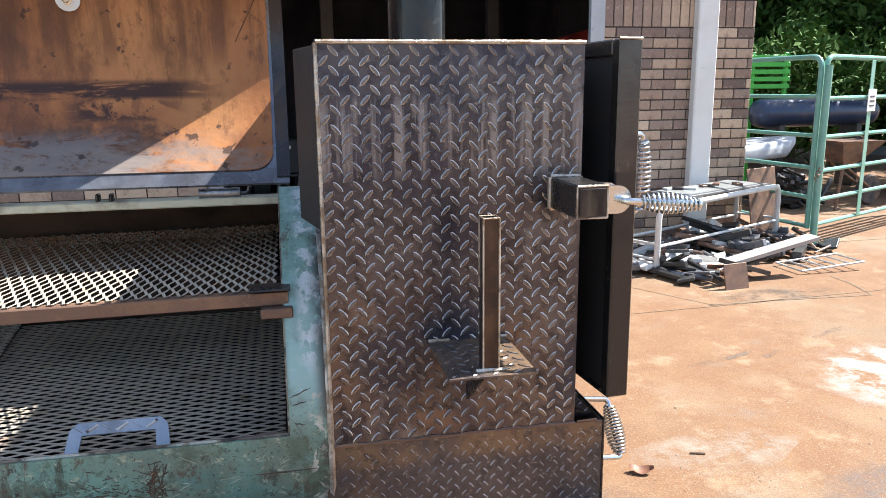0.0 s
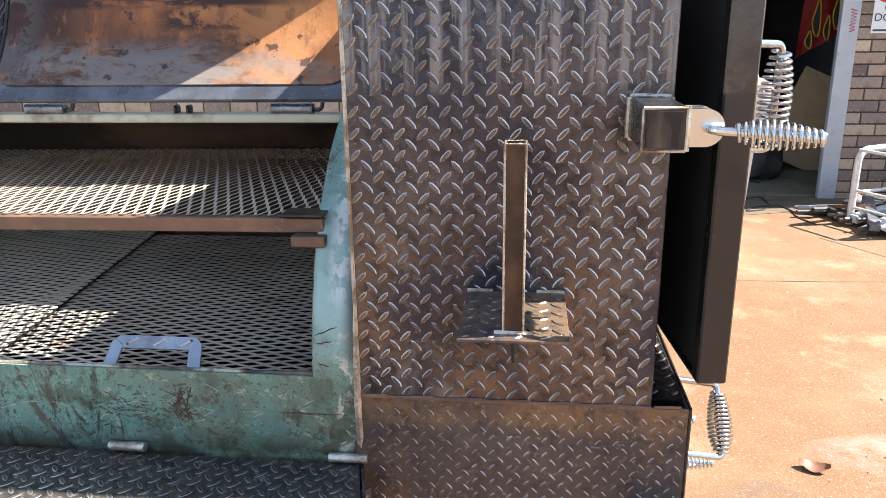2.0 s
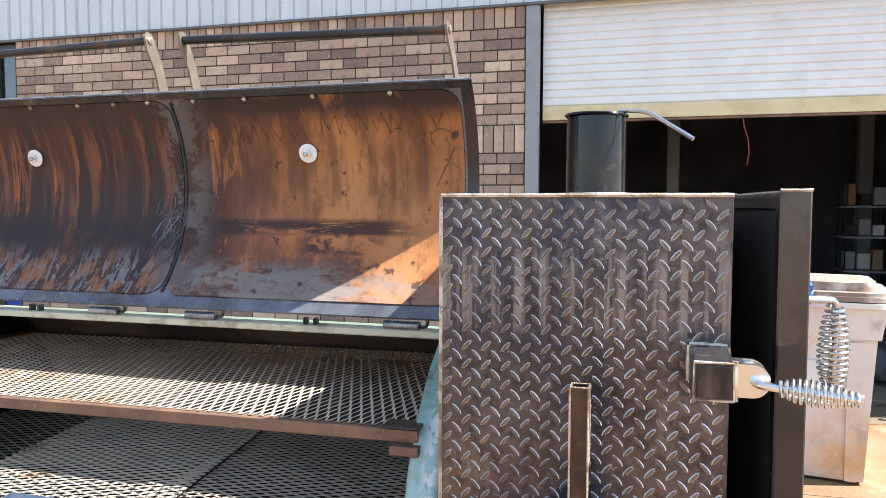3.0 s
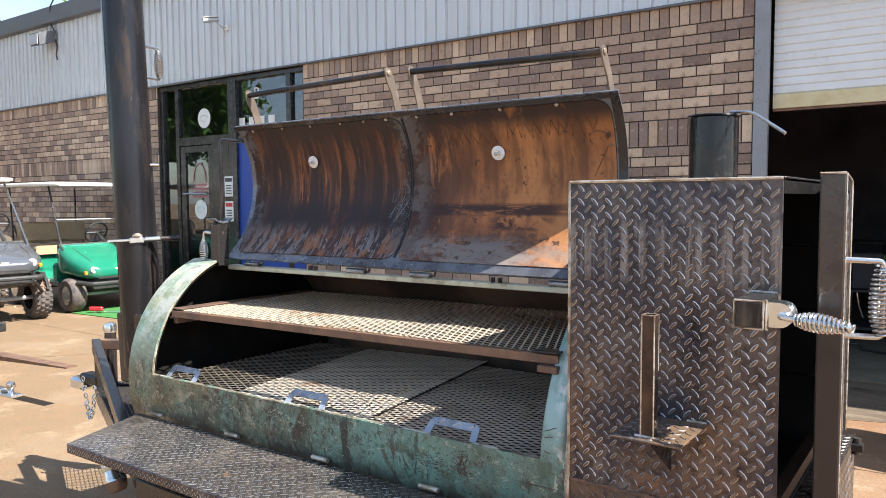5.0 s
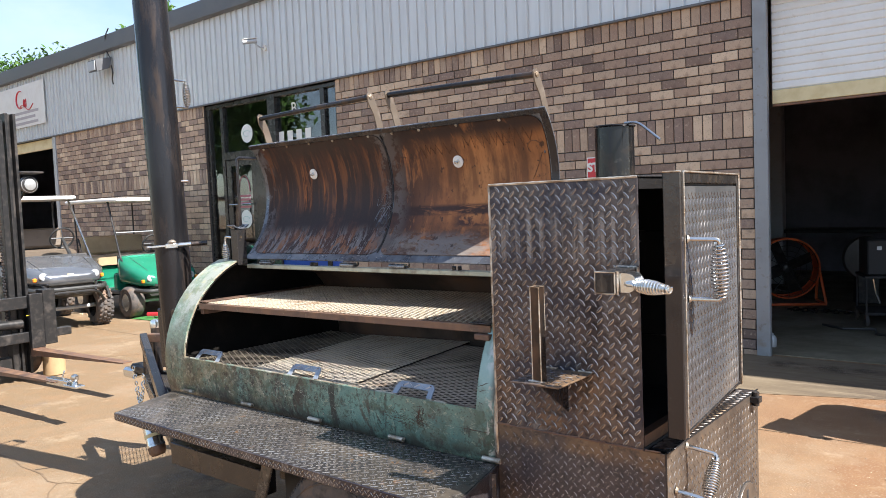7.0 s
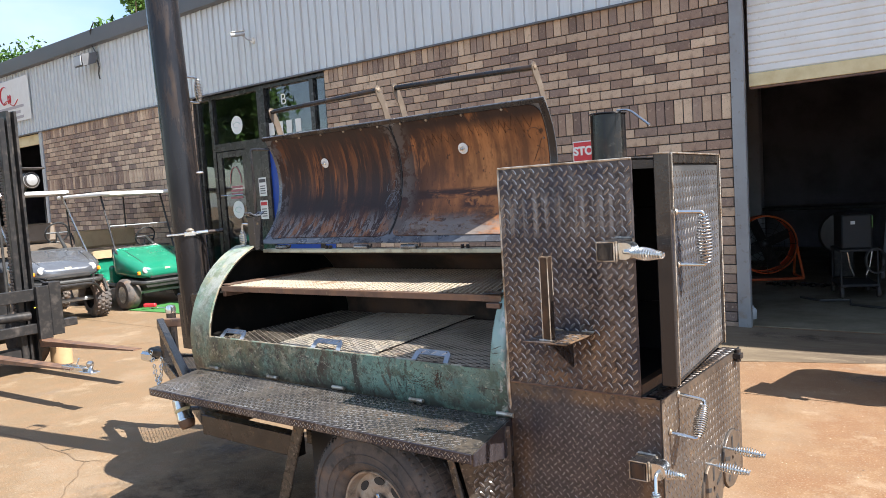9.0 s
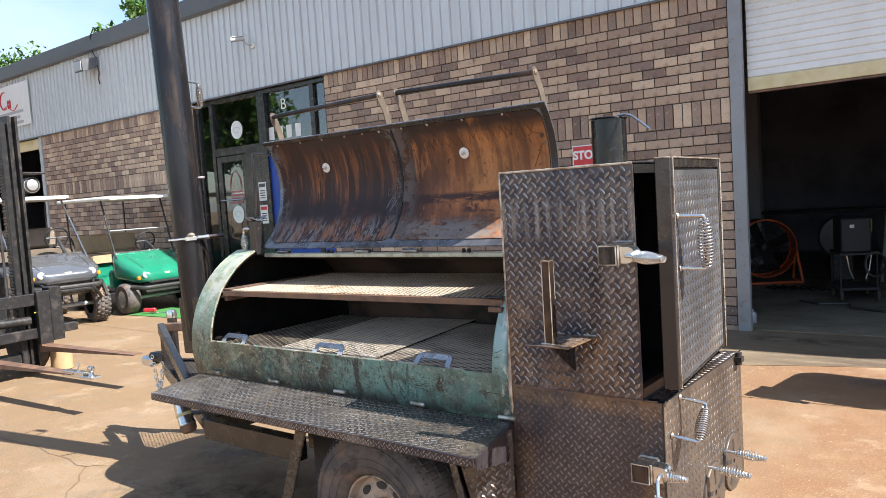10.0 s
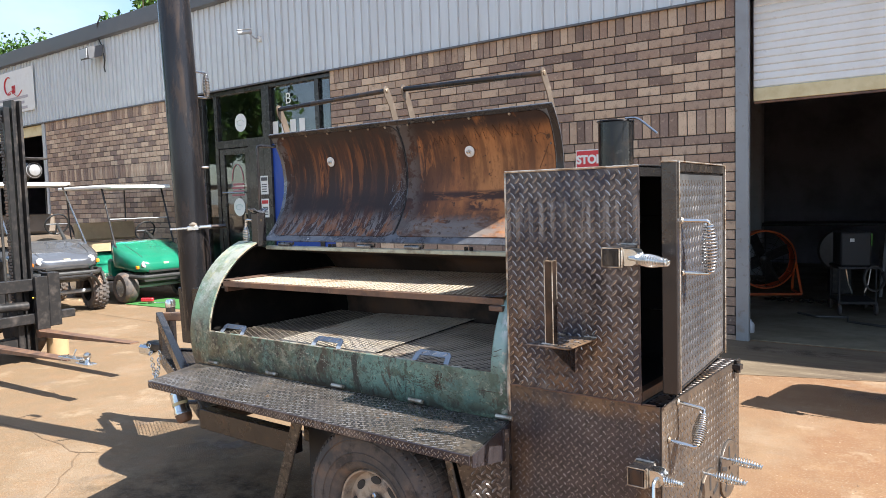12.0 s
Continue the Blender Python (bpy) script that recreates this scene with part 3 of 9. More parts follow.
BRICK_FAR = layered("brick_face_far", (0.3, 0.22, 0.17), BRICK_LAYERS, 0.9, 0, 0.35, 110, vary=("island", BRICK_COLS))
CLAD = layered("painted_cladding", (0.60, 0.63, 0.64), [D((0.52, 0.54, 0.55), 2, 0.4, 0.7, 0.6, stretch=(4, 1, 0.3)), D((0.44, 0.43, 0.40), 5, 0.6, 0.8, 0.5, stretch=(3, 1, 0.25))], 0.4, 0.1, 0.03, 30)
FASCIA = layered("grey_fascia_paint", (0.10, 0.105, 0.115), [D((0.15, 0.15, 0.155), 3, 0.4, 0.7, 0.6)], 0.5, 0.1, 0.03, 30)
WHITE = layered("white_paint", (0.74, 0.74, 0.71), [D((0.64, 0.62, 0.57), 4, 0.45, 0.7, 0.6), D((0.42, 0.36, 0.28), 12, 0.62, 0.75, 0.5)], 0.45, 0, 0.05, 60)
JAMBPAINT = layered("dull_jamb_paint", (0.27, 0.285, 0.30), [D((0.21, 0.215, 0.22), 4, 0.45, 0.7, 0.6), D((0.22, 0.16, 0.11), 5, 0.48, 0.62, 0.8, grad=("z", 0.5, 0.0)), D((0.16, 0.12, 0.09), 14, 0.6, 0.7, 0.6)], 0.5, 0.1, 0.05, 60)
GREYPAINT = layered("grey_jamb_paint", (0.42, 0.44, 0.46), [D((0.34, 0.35, 0.36), 4, 0.45, 0.7, 0.6), D((0.25, 0.20, 0.16), 9, 0.6, 0.72, 0.6)], 0.45, 0.1, 0.05, 60)
CREAM = layered("yellowed_paint", (0.66, 0.57, 0.34), [D((0.50, 0.40, 0.20), 5, 0.45, 0.7, 0.7)], 0.55, 0, 0.05, 60)
DARKFRAME = layered("bronze_aluminium", (0.05, 0.047, 0.045), [D((0.07, 0.065, 0.06), 6, 0.45, 0.7, 0.6)], 0.35, 0.5, 0.02, 60)
DARKROOM = layered("dim_workshop_paint", (0.205, 0.205, 0.235), [D((0.10, 0.10, 0.118), 1.2, 0.42, 0.65, 0.8)], 0.9, 0, 0.05, 30)
SHOPFLOOR = layered("workshop_concrete", (0.20, 0.175, 0.125), [D((0.115, 0.095, 0.062), 1.5, 0.42, 0.62, 0.8, detail=10), D((0.135, 0.12, 0.095), 12, 0.5, 0.66, 0.5)], 0.6, 0, 0.15, 60)
RUBBER = layered("dusty_rubber", (0.060, 0.056, 0.056), [D((0.15, 0.12, 0.10), 7, 0.43, 0.62, 0.8, detail=12, rough=0.7), D((0.22, 0.135, 0.085), 5, 0.52, 0.64, 0.65, detail=10), D((0.025, 0.023, 0.024), 16, 0.54, 0.64, 0.7, detail=10)], 0.85, 0, 0.25, 90)
PANE = glass("window_glass", (0.55, 0.60, 0.62))
PANE.node_tree.nodes["Principled BSDF"].inputs["IOR"].default_value = 1.75
BLACK_PLASTIC = layered("black_plastic", (0.03, 0.03, 0.03), [D((0.06, 0.055, 0.05), 8, 0.45, 0.7, 0.6)], 0.5, 0, 0.05, 80)
BLACK_PAINT = layered("worn_black_paint", (0.020, 0.020, 0.021), [D((0.085, 0.072, 0.064), 7, 0.55, 0.68, 0.7), D((0.07, 0.06, 0.055), 20, 0.5, 0.7, 0.6)], 0.5, 0.2, 0.15, 80)
ORANGE = layered("orange_paint", (0.80, 0.15, 0.04), [D((0.55, 0.10, 0.04), 6, 0.45, 0.7, 0.6)], 0.45, 0, 0.05, 60)
PAPER = layered("sign_white", (0.72, 0.72, 0.70), [D((0.62, 0.61, 0.58), 5, 0.45, 0.7, 0.5)], 0.5, 0, 0.0, 60)
RED = layered("sign_red", (0.55, 0.03, 0.04), [D((0.42, 0.03, 0.04), 9, 0.45, 0.7, 0.5)], 0.45, 0, 0.0, 60)
PRINT = layered("print_dark", (0.05, 0.05, 0.06), [D((0.08, 0.08, 0.09), 9, 0.45, 0.7, 0.5)], 0.6, 0, 0.0, 60)
VENT = layered("black_vent_pipe", (0.022, 0.022, 0.024), [D((0.06, 0.045, 0.036), 9, 0.52, 0.64, 0.6, detail=10), D((0.09, 0.085, 0.08), 30, 0.58, 0.68, 0.5)], 0.24, 0.5, 0.06, 90)
CHAR = layered("charred_steel", (0.012, 0.011, 0.010), [D((0.024, 0.019, 0.016), 6, 0.5, 0.62, 0.7)], 0.95, 0.0, 0.2, 90, spec=0.1)
BARE = layered("bare_cut_steel", (0.17, 0.135, 0.105), [D((0.27, 0.225, 0.18), 18, 0.5, 0.64, 0.6, detail=10), D((0.14, 0.10, 0.075), 9, 0.52, 0.64, 0.7)], 0.42, 0.5, 0.1, 110)

F = 6.66          # the facade's plane
CLAD_Z = 3.45     # where brick ends and cladding begins


def strip(name, b, m, label, category, smooth=0):
    return solo(name, Shape().chamfer(*b, 0.003), m, label, category, kind="structure", smooth=smooth)


# ---- the ground ----
s = Shape()
xs = [-900, -60, -30, -20, -14, -10, -7, -5, -3, -1, 1, 3, 5, 7, 9, 12, 18, 30, 60, 900]
ys = [-900, -60, -30, -15, -8, -4, -2, 0, 2, 4, 6.7, 10, 16, 30, 60, 900]
s.v = [(x, y, 0.0) for y in ys for x in xs]
s.f = [(j * len(xs) + i, j * len(xs) + i + 1, (j + 1) * len(xs) + i + 1, (j + 1) * len(xs) + i) for j in range(len(ys) - 1) for i in range(len(xs) - 1)]
solo("ground", s, CONCRETE, "rust-stained tan concrete yard with joints and cracks", "ground", kind="structure", smooth=0)


def groove(pts, w, m, name, label, category="joint", z=0.0025):
    """A thin wandering line on the ground, as a narrow raised ribbon of dirt in a joint or crack."""
    s = Shape()
    pts = [Vector((*p, 0)) for p in pts]
    fine = []
    for a, b in zip(pts, pts[1:]):
        n = max(2, int((b - a).length / 0.12))
        fine += [a.lerp(b, i / n) for i in range(n)]
    fine.append(pts[-1])
    for i, p in enumerate(fine):
        d = (fine[min(i + 1, len(fine) - 1)] - fine[max(i - 1, 0)]).normalized()
        q = Vector((-d.y, d.x, 0)) * w * (0.6 + 0.8 * abs(noise.noise(p * 5)))
        o = Vector((-d.y, d.x, 0)) * (noise.noise(p * 2.3 + Vector((9, 0, 0))) * w * 1.2)
        s.v += [tuple(p + o + q), tuple(p + o - q)]
    s.v = [(x, y, z) for x, y, _ in s.v]
    s.f = [(2 * i, 2 * i + 1, 2 * i + 3, 2 * i + 2) for i in range(len(fine) - 1)]
    return solo(name, s, m, label, category, kind="structure", smooth=0)


JOINT = layered("joint_dirt", (0.13, 0.085, 0.05), [D((0.22, 0.15, 0.09), 12, 0.45, 0.7, 0.7)], 0.95, 0, 0.3, 60)
groove([(-20, 4.22), (2.5, 4.29), (5.3, 4.43), (8.3, 4.62), (14, 5.0)], 0.006, JOINT, "slab_joint", "dark joint between concrete slabs")
groove([(4.9, 5.35), (5.45, 4.43)], 0.005, JOINT, "slab_joint", "dark joint between concrete slabs")
groove([(-2.2, 6.1), (-3.6, 4.3), (-4.6, 2.9)], 0.006, JOINT, "slab_joint", "dark joint between concrete slabs")
# dirt, plus the building's shade on the apron put into the colour
APRON = layered("dirty_shaded_apron", (0.130, 0.098, 0.062), [D((0.070, 0.048, 0.032), 1.6, 0.45, 0.62, 0.85, stretch=(0.5, 1.6, 1), detail=12, rough=0.7), D((0.21, 0.165, 0.11), 3.5, 0.54, 0.64, 0.6, stretch=(0.4, 2, 1), detail=12, rough=0.7, shift=(3, 1, 0)), D((0.05, 0.036, 0.026), 30, 0.60, 0.67, 0.6, detail=10)], 0.85, 0.0, 0.4, 90)
s = Shape().add([(-0.5, 4.36, 0.0006), (2.18, 5.20, 0.0006), (3.0, 5.46, 0.0006), (4.67, 6.03, 0.0006), (5.6, 6.36, 0.0006), (5.6, F + 0.03, 0.0006), (-0.5, F + 0.0, 0.0006)], [(0, 1, 2, 3, 4, 5, 6)])
solo("apron", s, APRON, "dirty brown concrete apron before the workshop door, building shade painted in", "pavement", kind="structure", smooth=0)
groove([(-0.5, 4.36), (2.18, 5.20), (3.0, 5.46), (4.67, 6.03), (5.6, 6.36)], 0.010, JOINT, "apron_joint", "dark joint along the dirty apron", z=0.0030)
groove([(-20, 6.05), (-6, 6.1), (1.8, 6.12), (5.4, 6.15), (9, 6.2)], 0.007, JOINT, "apron_joint", "dark joint of the shop apron")
groove([(0.05, 0.55), (-0.20, 0.785), (-0.30, 0.84), (-0.42, 0.97), (-0.52, 1.02), (-0.63, 1.117), (-0.72, 1.10), (-0.89, 1.135), (-1.15, 1.12), (-1.38, 1.15), (-1.9, 1.10), (-2.6, 1.20)], 0.006, JOINT, "ground_crack", "branching dark crack in concrete", "crack")
groove([(-0.63, 1.117), (-0.60, 1.15), (-0.50, 1.20)], 0.004, JOINT, "ground_crack", "branching dark crack in concrete", "crack")
groove([(5.40, 4.475), (5.9, 4.47), (6.3, 4.45), (6.72, 4.43), (6.80, 4.75), (6.81, 5.0)], 0.014, JOINT, "broken_edge", "crumbled concrete edge beside the scrap", "crack")


def patch(name, cx, cy, rx, ry, m, label, seed, z, turn=0.0, n=40):
    """A stain lying on the ground with an uneven outline."""
    s = Shape()
    vs = [(cx, cy, z)]
    for i in range(n):
        w = 2 * math.pi * i / n
        k = 1 + 0.38 * noise.noise(Vector((math.cos(w) * 1.6 + seed, math.sin(w) * 1.6, seed))) + 0.16 * noise.noise(Vector((math.cos(w) * 6, math.sin(w) * 6, seed)))
        x, y = rx * k * math.cos(w), ry * k * math.sin(w)
        vs.append((cx + x * math.cos(turn) - y * math.sin(turn), cy + x * math.sin(turn) + y * math.cos(turn), z))
    s.add(vs, [(0, 1 + i, 1 + (i + 1) % n) for i in range(n)])
    return solo(name, s, m, label, "stain", kind="structure", smooth=0)


def stain_mat(name, col, amount):
    """A see-through stain whose cover breaks up in specks and fades to nothing by noise."""
    m = layered(name, col, [D(tuple(c * 0.75 for c in col), 30, 0.45, 0.7, 0.7)], 0.88, 0, 0.3, 70)
    n, l = m.node_tree.nodes, m.node_tree.links
    co = n.new("ShaderNodeTexCoord")
    tx = n.new("ShaderNodeTexNoise")
    tx.inputs["Scale"].default_value, tx.inputs["Detail"].default_value = 4.5, 12
    tx.inputs["Roughness"].default_value = 0.72
    l.new(co.outputs["Object"], tx.inputs["Vector"])
    r = n.new("ShaderNodeMapRange")
    r.inputs["From Min"].default_value, r.inputs["From Max"].default_value = 0.44, 0.66
    r.inputs["To Max"].default_value = amount
    l.new(tx.outputs[0], r.inputs["Value"])
    off = n.new("ShaderNodeVectorMath")
    off.operation = "SUBTRACT"
    off.inputs[1].default_value = (0.5, 0.5, 0.0)
    l.new(co.outputs["Generated"], off.inputs[0])
    flat = n.new("ShaderNodeVectorMath")
    flat.operation = "MULTIPLY"
    flat.inputs[1].default_value = (2.0, 2.0, 0.0)
    l.new(off.outputs[0], flat.inputs[0])
    far = n.new("ShaderNodeVectorMath")
    far.operation = "LENGTH"
    l.new(flat.outputs[0], far.inputs[0])
    fade = n.new("ShaderNodeMapRange")
    fade.interpolation_type = "SMOOTHSTEP"
    fade.inputs["From Min"].default_value, fade.inputs["From Max"].default_value = 0.85, 0.30
    l.new(far.outputs["Value"], fade.inputs["Value"])
    both = n.new("ShaderNodeMath")
    both.operation = "MULTIPLY"
    l.new(r.outputs[0], both.inputs[0])
    l.new(fade.outputs[0], both.inputs[1])
    l.new(both.outputs[0], n["Principled BSDF"].inputs["Alpha"])
    return m


PALE = stain_mat("pale_spill", (0.74, 0.71, 0.67), 1.0)
FAINT = stain_mat("faint_scuff", (0.46, 0.40, 0.33), 0.55)
MARKS = stain_mat("rubbed_mark", (0.16, 0.125, 0.10), 0.8)
GRIME_SHADE = stain_mat("grime_and_shade", (0.088, 0.064, 0.046), 0.9)
OILY = stain_mat("oil_spots", (0.165, 0.148, 0.140), 0.62)
patch("ground_stain", 5.72, 2.98, 0.85, 0.62, PALE, "chalky white spill on concrete", 3, 0.0011, -0.5)
patch("ground_stain", 4.22, 2.47, 0.62, 0.17, FAINT, "pale scuffed patch on concrete", 5, 0.0013, 0.25)
patch("ground_stain", 4.1, 1.85, 0.55, 0.42, OILY, "grey oil spots on concrete", 7, 0.0015)
patch("ground_stain", 4.85, 2.0, 0.60, 0.42, OILY, "grey oil spots on concrete", 9, 0.0017)
patch("ground_stain", 3.6, 2.1, 0.25, 0.30, OILY, "grey oil spots on concrete", 12, 0.0019)
# oil spots, and the trailer's shade on the ground painted darker
patch("ground_stain", 1.35, 1.0, 2.2, 0.95, GRIME_SHADE, "broad dark patch of oil and painted shade under the trailer", 25, 0.0010, 0.2)
patch("ground_stain", 0.1, 1.75, 0.5, 0.28, OILY, "dark oil drips on concrete", 15, 0.0012, 0.4)
patch("ground_stain", 2.35, 6.35, 0.8, 0.22, GRIME_SHADE, "wet brown dirt at the workshop sill", 31, 0.0012, 0.1)
patch("ground_stain", 3.4, 5.0, 0.9, 0.40, OILY, "grey worn patch on concrete", 33, 0.0016)
patch("ground_stain", 6.05, 4.62, 0.75, 0.20, GRIME_SHADE, "wet dirt at the concrete edge", 18, 0.0014, 0.02)

for pts in ([(4.45, 3.31), (4.9, 3.49), (5.35, 3.66)], [(5.36, 3.57), (5.75, 3.74), (6.15, 3.92)], [(4.70, 3.23), (5.02, 3.39), (5.10, 2.84)], [(5.02, 3.39), (5.36, 3.57)]):
    groove(pts, 0.030, MARKS, "rubbed_line", "faint grey rubbed line on concrete", "stain", 0.0024)

# a curled dry leaf, a twig and pebbles
LEAF = layered("dry_leaf", (0.20, 0.085, 0.045), [D((0.085, 0.036, 0.022), 30, 0.45, 0.7, 0.7)], 0.7, 0, 0.2, 120)
s = Shape()
for i in range(9):
    t = i / 8
    w = 0.026 * math.sin(math.pi * t) ** 0.7 + 0.002
    z = 0.018 * abs(2 * t - 1) ** 1.5 + 0.006
    for k in (-1, 0, 1):
        s.v.append((t * 0.10 - 0.05, k * w, z + 0.012 * abs(k) * (1 if k > 0 else 0.3)))
s.f = [(3 * i + k, 3 * i + k + 1, 3 * i + 4 + k, 3 * i + 3 + k) for i in range(8) for k in (0, 1)]
solo("dry_leaf", s, LEAF, "curled brown dry leaf lying on concrete", "leaf", at=pose(3.835, 2.376, 0, 0, 0, -20))
solo("twig", Shape().tube([(-0.03, 0, 0.005), (0.03, 0.012, 0.005)], 0.005, 6), JOINT, "short dark twig lying on concrete", "twig", at=pose(4.14, 2.465, 0, 0, 0, -30))
GRIT = layered("grit", (0.50, 0.42, 0.32), [D((0.30, 0.22, 0.15), 20, 0.45, 0.7, 0.7)], 0.9, 0, 0.2, 90, vary=("island", [(0.13, 0.085, 0.05), (0.30, 0.20, 0.12), (0.44, 0.34, 0.23), (0.09, 0.06, 0.04)]))
s, rnd = Shape(), random.Random(5)
for i in range(2600):
    x, y = rnd.uniform(2.9, 7.6), rnd.uniform(0.4, 5.6)
    r = rnd.uniform(0.002, 0.0055) * (1.7 if rnd.random() < 0.05 else 1)
    a = rnd.random() * 6
    s.add([(x + r * math.cos(a + k * 1.57), y + r * math.sin(a + k * 1.57), 0.0005) for k in range(4)] + [(x, y, r * 0.7)], [(0, 1, 4), (1, 2, 4), (2, 3, 4), (3, 0, 4)])
solo("grit_scatter", s, GRIT, "loose sandy grit on concrete", "grit", kind="stuff", smooth=0)

# ---- the building ----
def wall_piece(name, x0, x1, z0, z1, label="brown brick wall with dark mortar", y0=F + 0.006, y1=F + 0.2):
    return solo(name, Shape().box(x0, y0, z0, x1, y1, z1), MORTAR, label, "wall", kind="structure", smooth=0)


wall_middle = wall_piece("wall_middle", -3.985, 1.775, 0, CLAD_Z)
wall_left = wall_piece("wall_left", -12.99, -7.30, 0, CLAD_Z)
wall_right = wall_piece("wall_right", 5.470, 7.055, 0, CLAD_Z)

s, x, prof = Shape(), -26.0, []
while x < 7.0:
    for a, d in ((0.0, -0.018), (0.1525, -0.030)):
        prof += [(x + a, 0.0), (x + a + 0.117, 0.0), (x + a + 0.123, d), (x + a + 0.138, d), (x + a + 0.1435, 0.006), (x + a + 0.149, 0.006)]
    x += 0.305
prof.append((7.07, 0.0))
n = len(prof)
s.add([(a, F + b - 0.016, CLAD_Z) for a, b in prof] + [(a, F + b - 0.016, 4.9) for a, b in prof], [(i, i + 1, n + i + 1, n + i) for i in range(n - 1)])
solo("wall_cladding", s, CLAD, "ribbed light grey metal wall cladding", "cladding", kind="structure", smooth=20)
strip("cladding_trim", (-26, F - 0.05, CLAD_Z - 0.025, 7.08, F - 0.003, CLAD_Z - 0.001), FASCIA, "grey metal drip trim under the cladding", "trim")
solo("wall_upper", Shape().box(-26, F + 0.03, CLAD_Z + 0.001, 7.055, F + 0.2, 5.0), DARKROOM, "plain wall behind the metal cladding", "wall", kind="structure")
s = Shape()
s.add([(-26, F - 0.03, 4.84), (-26, F - 0.13, 4.86), (-26, F - 0.15, 5.10), (-26, F - 0.15, 5.13), (-26, F + 0.3, 5.16), (-26, F + 0.3, 4.95),
       (7.2, F - 0.03, 4.84), (7.2, F - 0.13, 4.86), (7.2, F - 0.15, 5.10), (7.2, F - 0.15, 5.13), (7.2, F + 0.3, 5.16), (7.2, F + 0.3, 4.95)],
      [(i, (i + 1) % 6, 6 + (i + 1) % 6, 6 + i) for i in range(6)] + [(5, 4, 3, 2, 1, 0), (6, 7, 8, 9, 10, 11)])
solo("roof_fascia", s, FASCIA, "dark grey metal eaves fascia and gutter", "fascia", kind="structure")
solo("roof", Shape().add([(-26, F + 0.3, 5.15), (7.2, F + 0.3, 5.15), (7.2, 15.2, 5.9), (-26, 15.2, 5.9), (-26, F + 0.3, 5.10), (7.2, F + 0.3, 5.10), (7.2, 15.2, 5.85), (-26, 15.2, 5.85)],
     [(0, 1, 2, 3), (7, 6, 5, 4), (0, 4, 5, 1), (1, 5, 6, 2), (2, 6, 7, 3), (3, 7, 4, 0)]), FASCIA, "grey metal roof sloping back", "roof", kind="structure")
solo("ceiling", Shape().box(-26, F + 0.2, 4.9, 7.055, 15, 4.95), DARKROOM, "dark workshop ceiling", "ceiling", kind="structure")
solo("wall_back", Shape().box(-26, 15, 0, 7.26, 15.2, 5.1), DARKROOM, "dark workshop back wall", "wall", kind="structure")
solo("wall_east", Shape().box(6.9, F + 0.201, 0, 7.055, 15, 4.9), DARKROOM, "dark workshop side wall", "wall", kind="structure")
solo("wall_partition", Shape().box(-4.05, F + 0.201, 0, -3.95, 15, 4.9), DARKROOM, "dark workshop partition wall", "wall", kind="structure")
solo("wall_partition", Shape().box(-7.40, F + 0.201, 0, -7.32, 15, 4.9), DARKROOM, "dark office partition wall", "wall", kind="structure")
solo("wall_west", Shape().box(-26, F + 0.2, 0, -25.8, 15, 4.9), DARKROOM, "dark workshop side wall", "wall", kind="structure")
solo("garage_floor", Shape().box(-25.8, F + 0.05, 0.002, 6.9, 15, 0.010), SHOPFLOOR, "worn grey concrete workshop floor", "floor", kind="structure")


def brick_mesh(w, h, d, seed):
    """One brick with chamfered, slightly uneven edges; its face looks along -y."""
    b = 0.004
    r = random.Random(seed)
    j = lambda: r.uniform(-0.0015, 0.0015)
    front = [(b + j(), -d, b + j()), (w - b + j(), -d, b + j()), (w - b + j(), -d, h - b + j()), (b + j(), -d, h - b + j())]
    mid = [(0, -d + b, 0), (w, -d + b, 0), (w, -d + b, h), (0, -d + b, h)]
    back = [(0, 0, 0), (w, 0, 0), (w, 0, h), (0, 0, h)]
    vs = front + mid + back
    fs = [(0, 1, 2, 3)] + [(i + 4, (i + 1) % 4 + 4, (i + 1) % 4, i) for i in range(4)] + [(i + 8, (i + 1) % 4 + 8, (i + 1) % 4 + 4, i + 4) for i in range(4)]
    return vs, fs


BRICK_DATA = {}


def brick_data(w, h, k):
    key = (round(w, 3), round(h, 3), k)
    if key not in BRICK_DATA:
        me = bpy.data.meshes.new("brick")
        vs, fs = brick_mesh(w, h, 0.015, k)
        me.from_pydata(vs, [], fs)
        me.materials.append(BRICK)
        BRICK_DATA[key] = me
    return BRICK_DATA[key]


def lay_bricks(x0, x1, z1, seed):
    """Places of all bricks of one wall: running bond with a soldier course at mid height and at the top."""
    out, r = [], random.Random(seed)
    J, L, H, C = 0.011, 0.245, 0.0867, 0.0977
    z, row = -0.042, 0
    while z < z1 - 0.02:
        soldier = abs(z - 2.107) < 0.03 or z > 3.20
        if soldier:
            h = min(0.247, z1 - z - 0.004)
            x = x0
            while x < x1 - 0.02:
                w = min(H, x1 - x)
                out.append((x, z, w, h))
                x += w + J
            z += 0.258
        else:
            x = x0
            if row % 2:
                w = L / 2 - J / 2
                out.append((x, z, w, H))
                x += w + J
            while x < x1 - 0.01:
                w = min(L, x1 - x)
                if w > 0.02:
                    out.append((x, z, w, H))
                x += w + J
            z += C
        row += 1
    return out


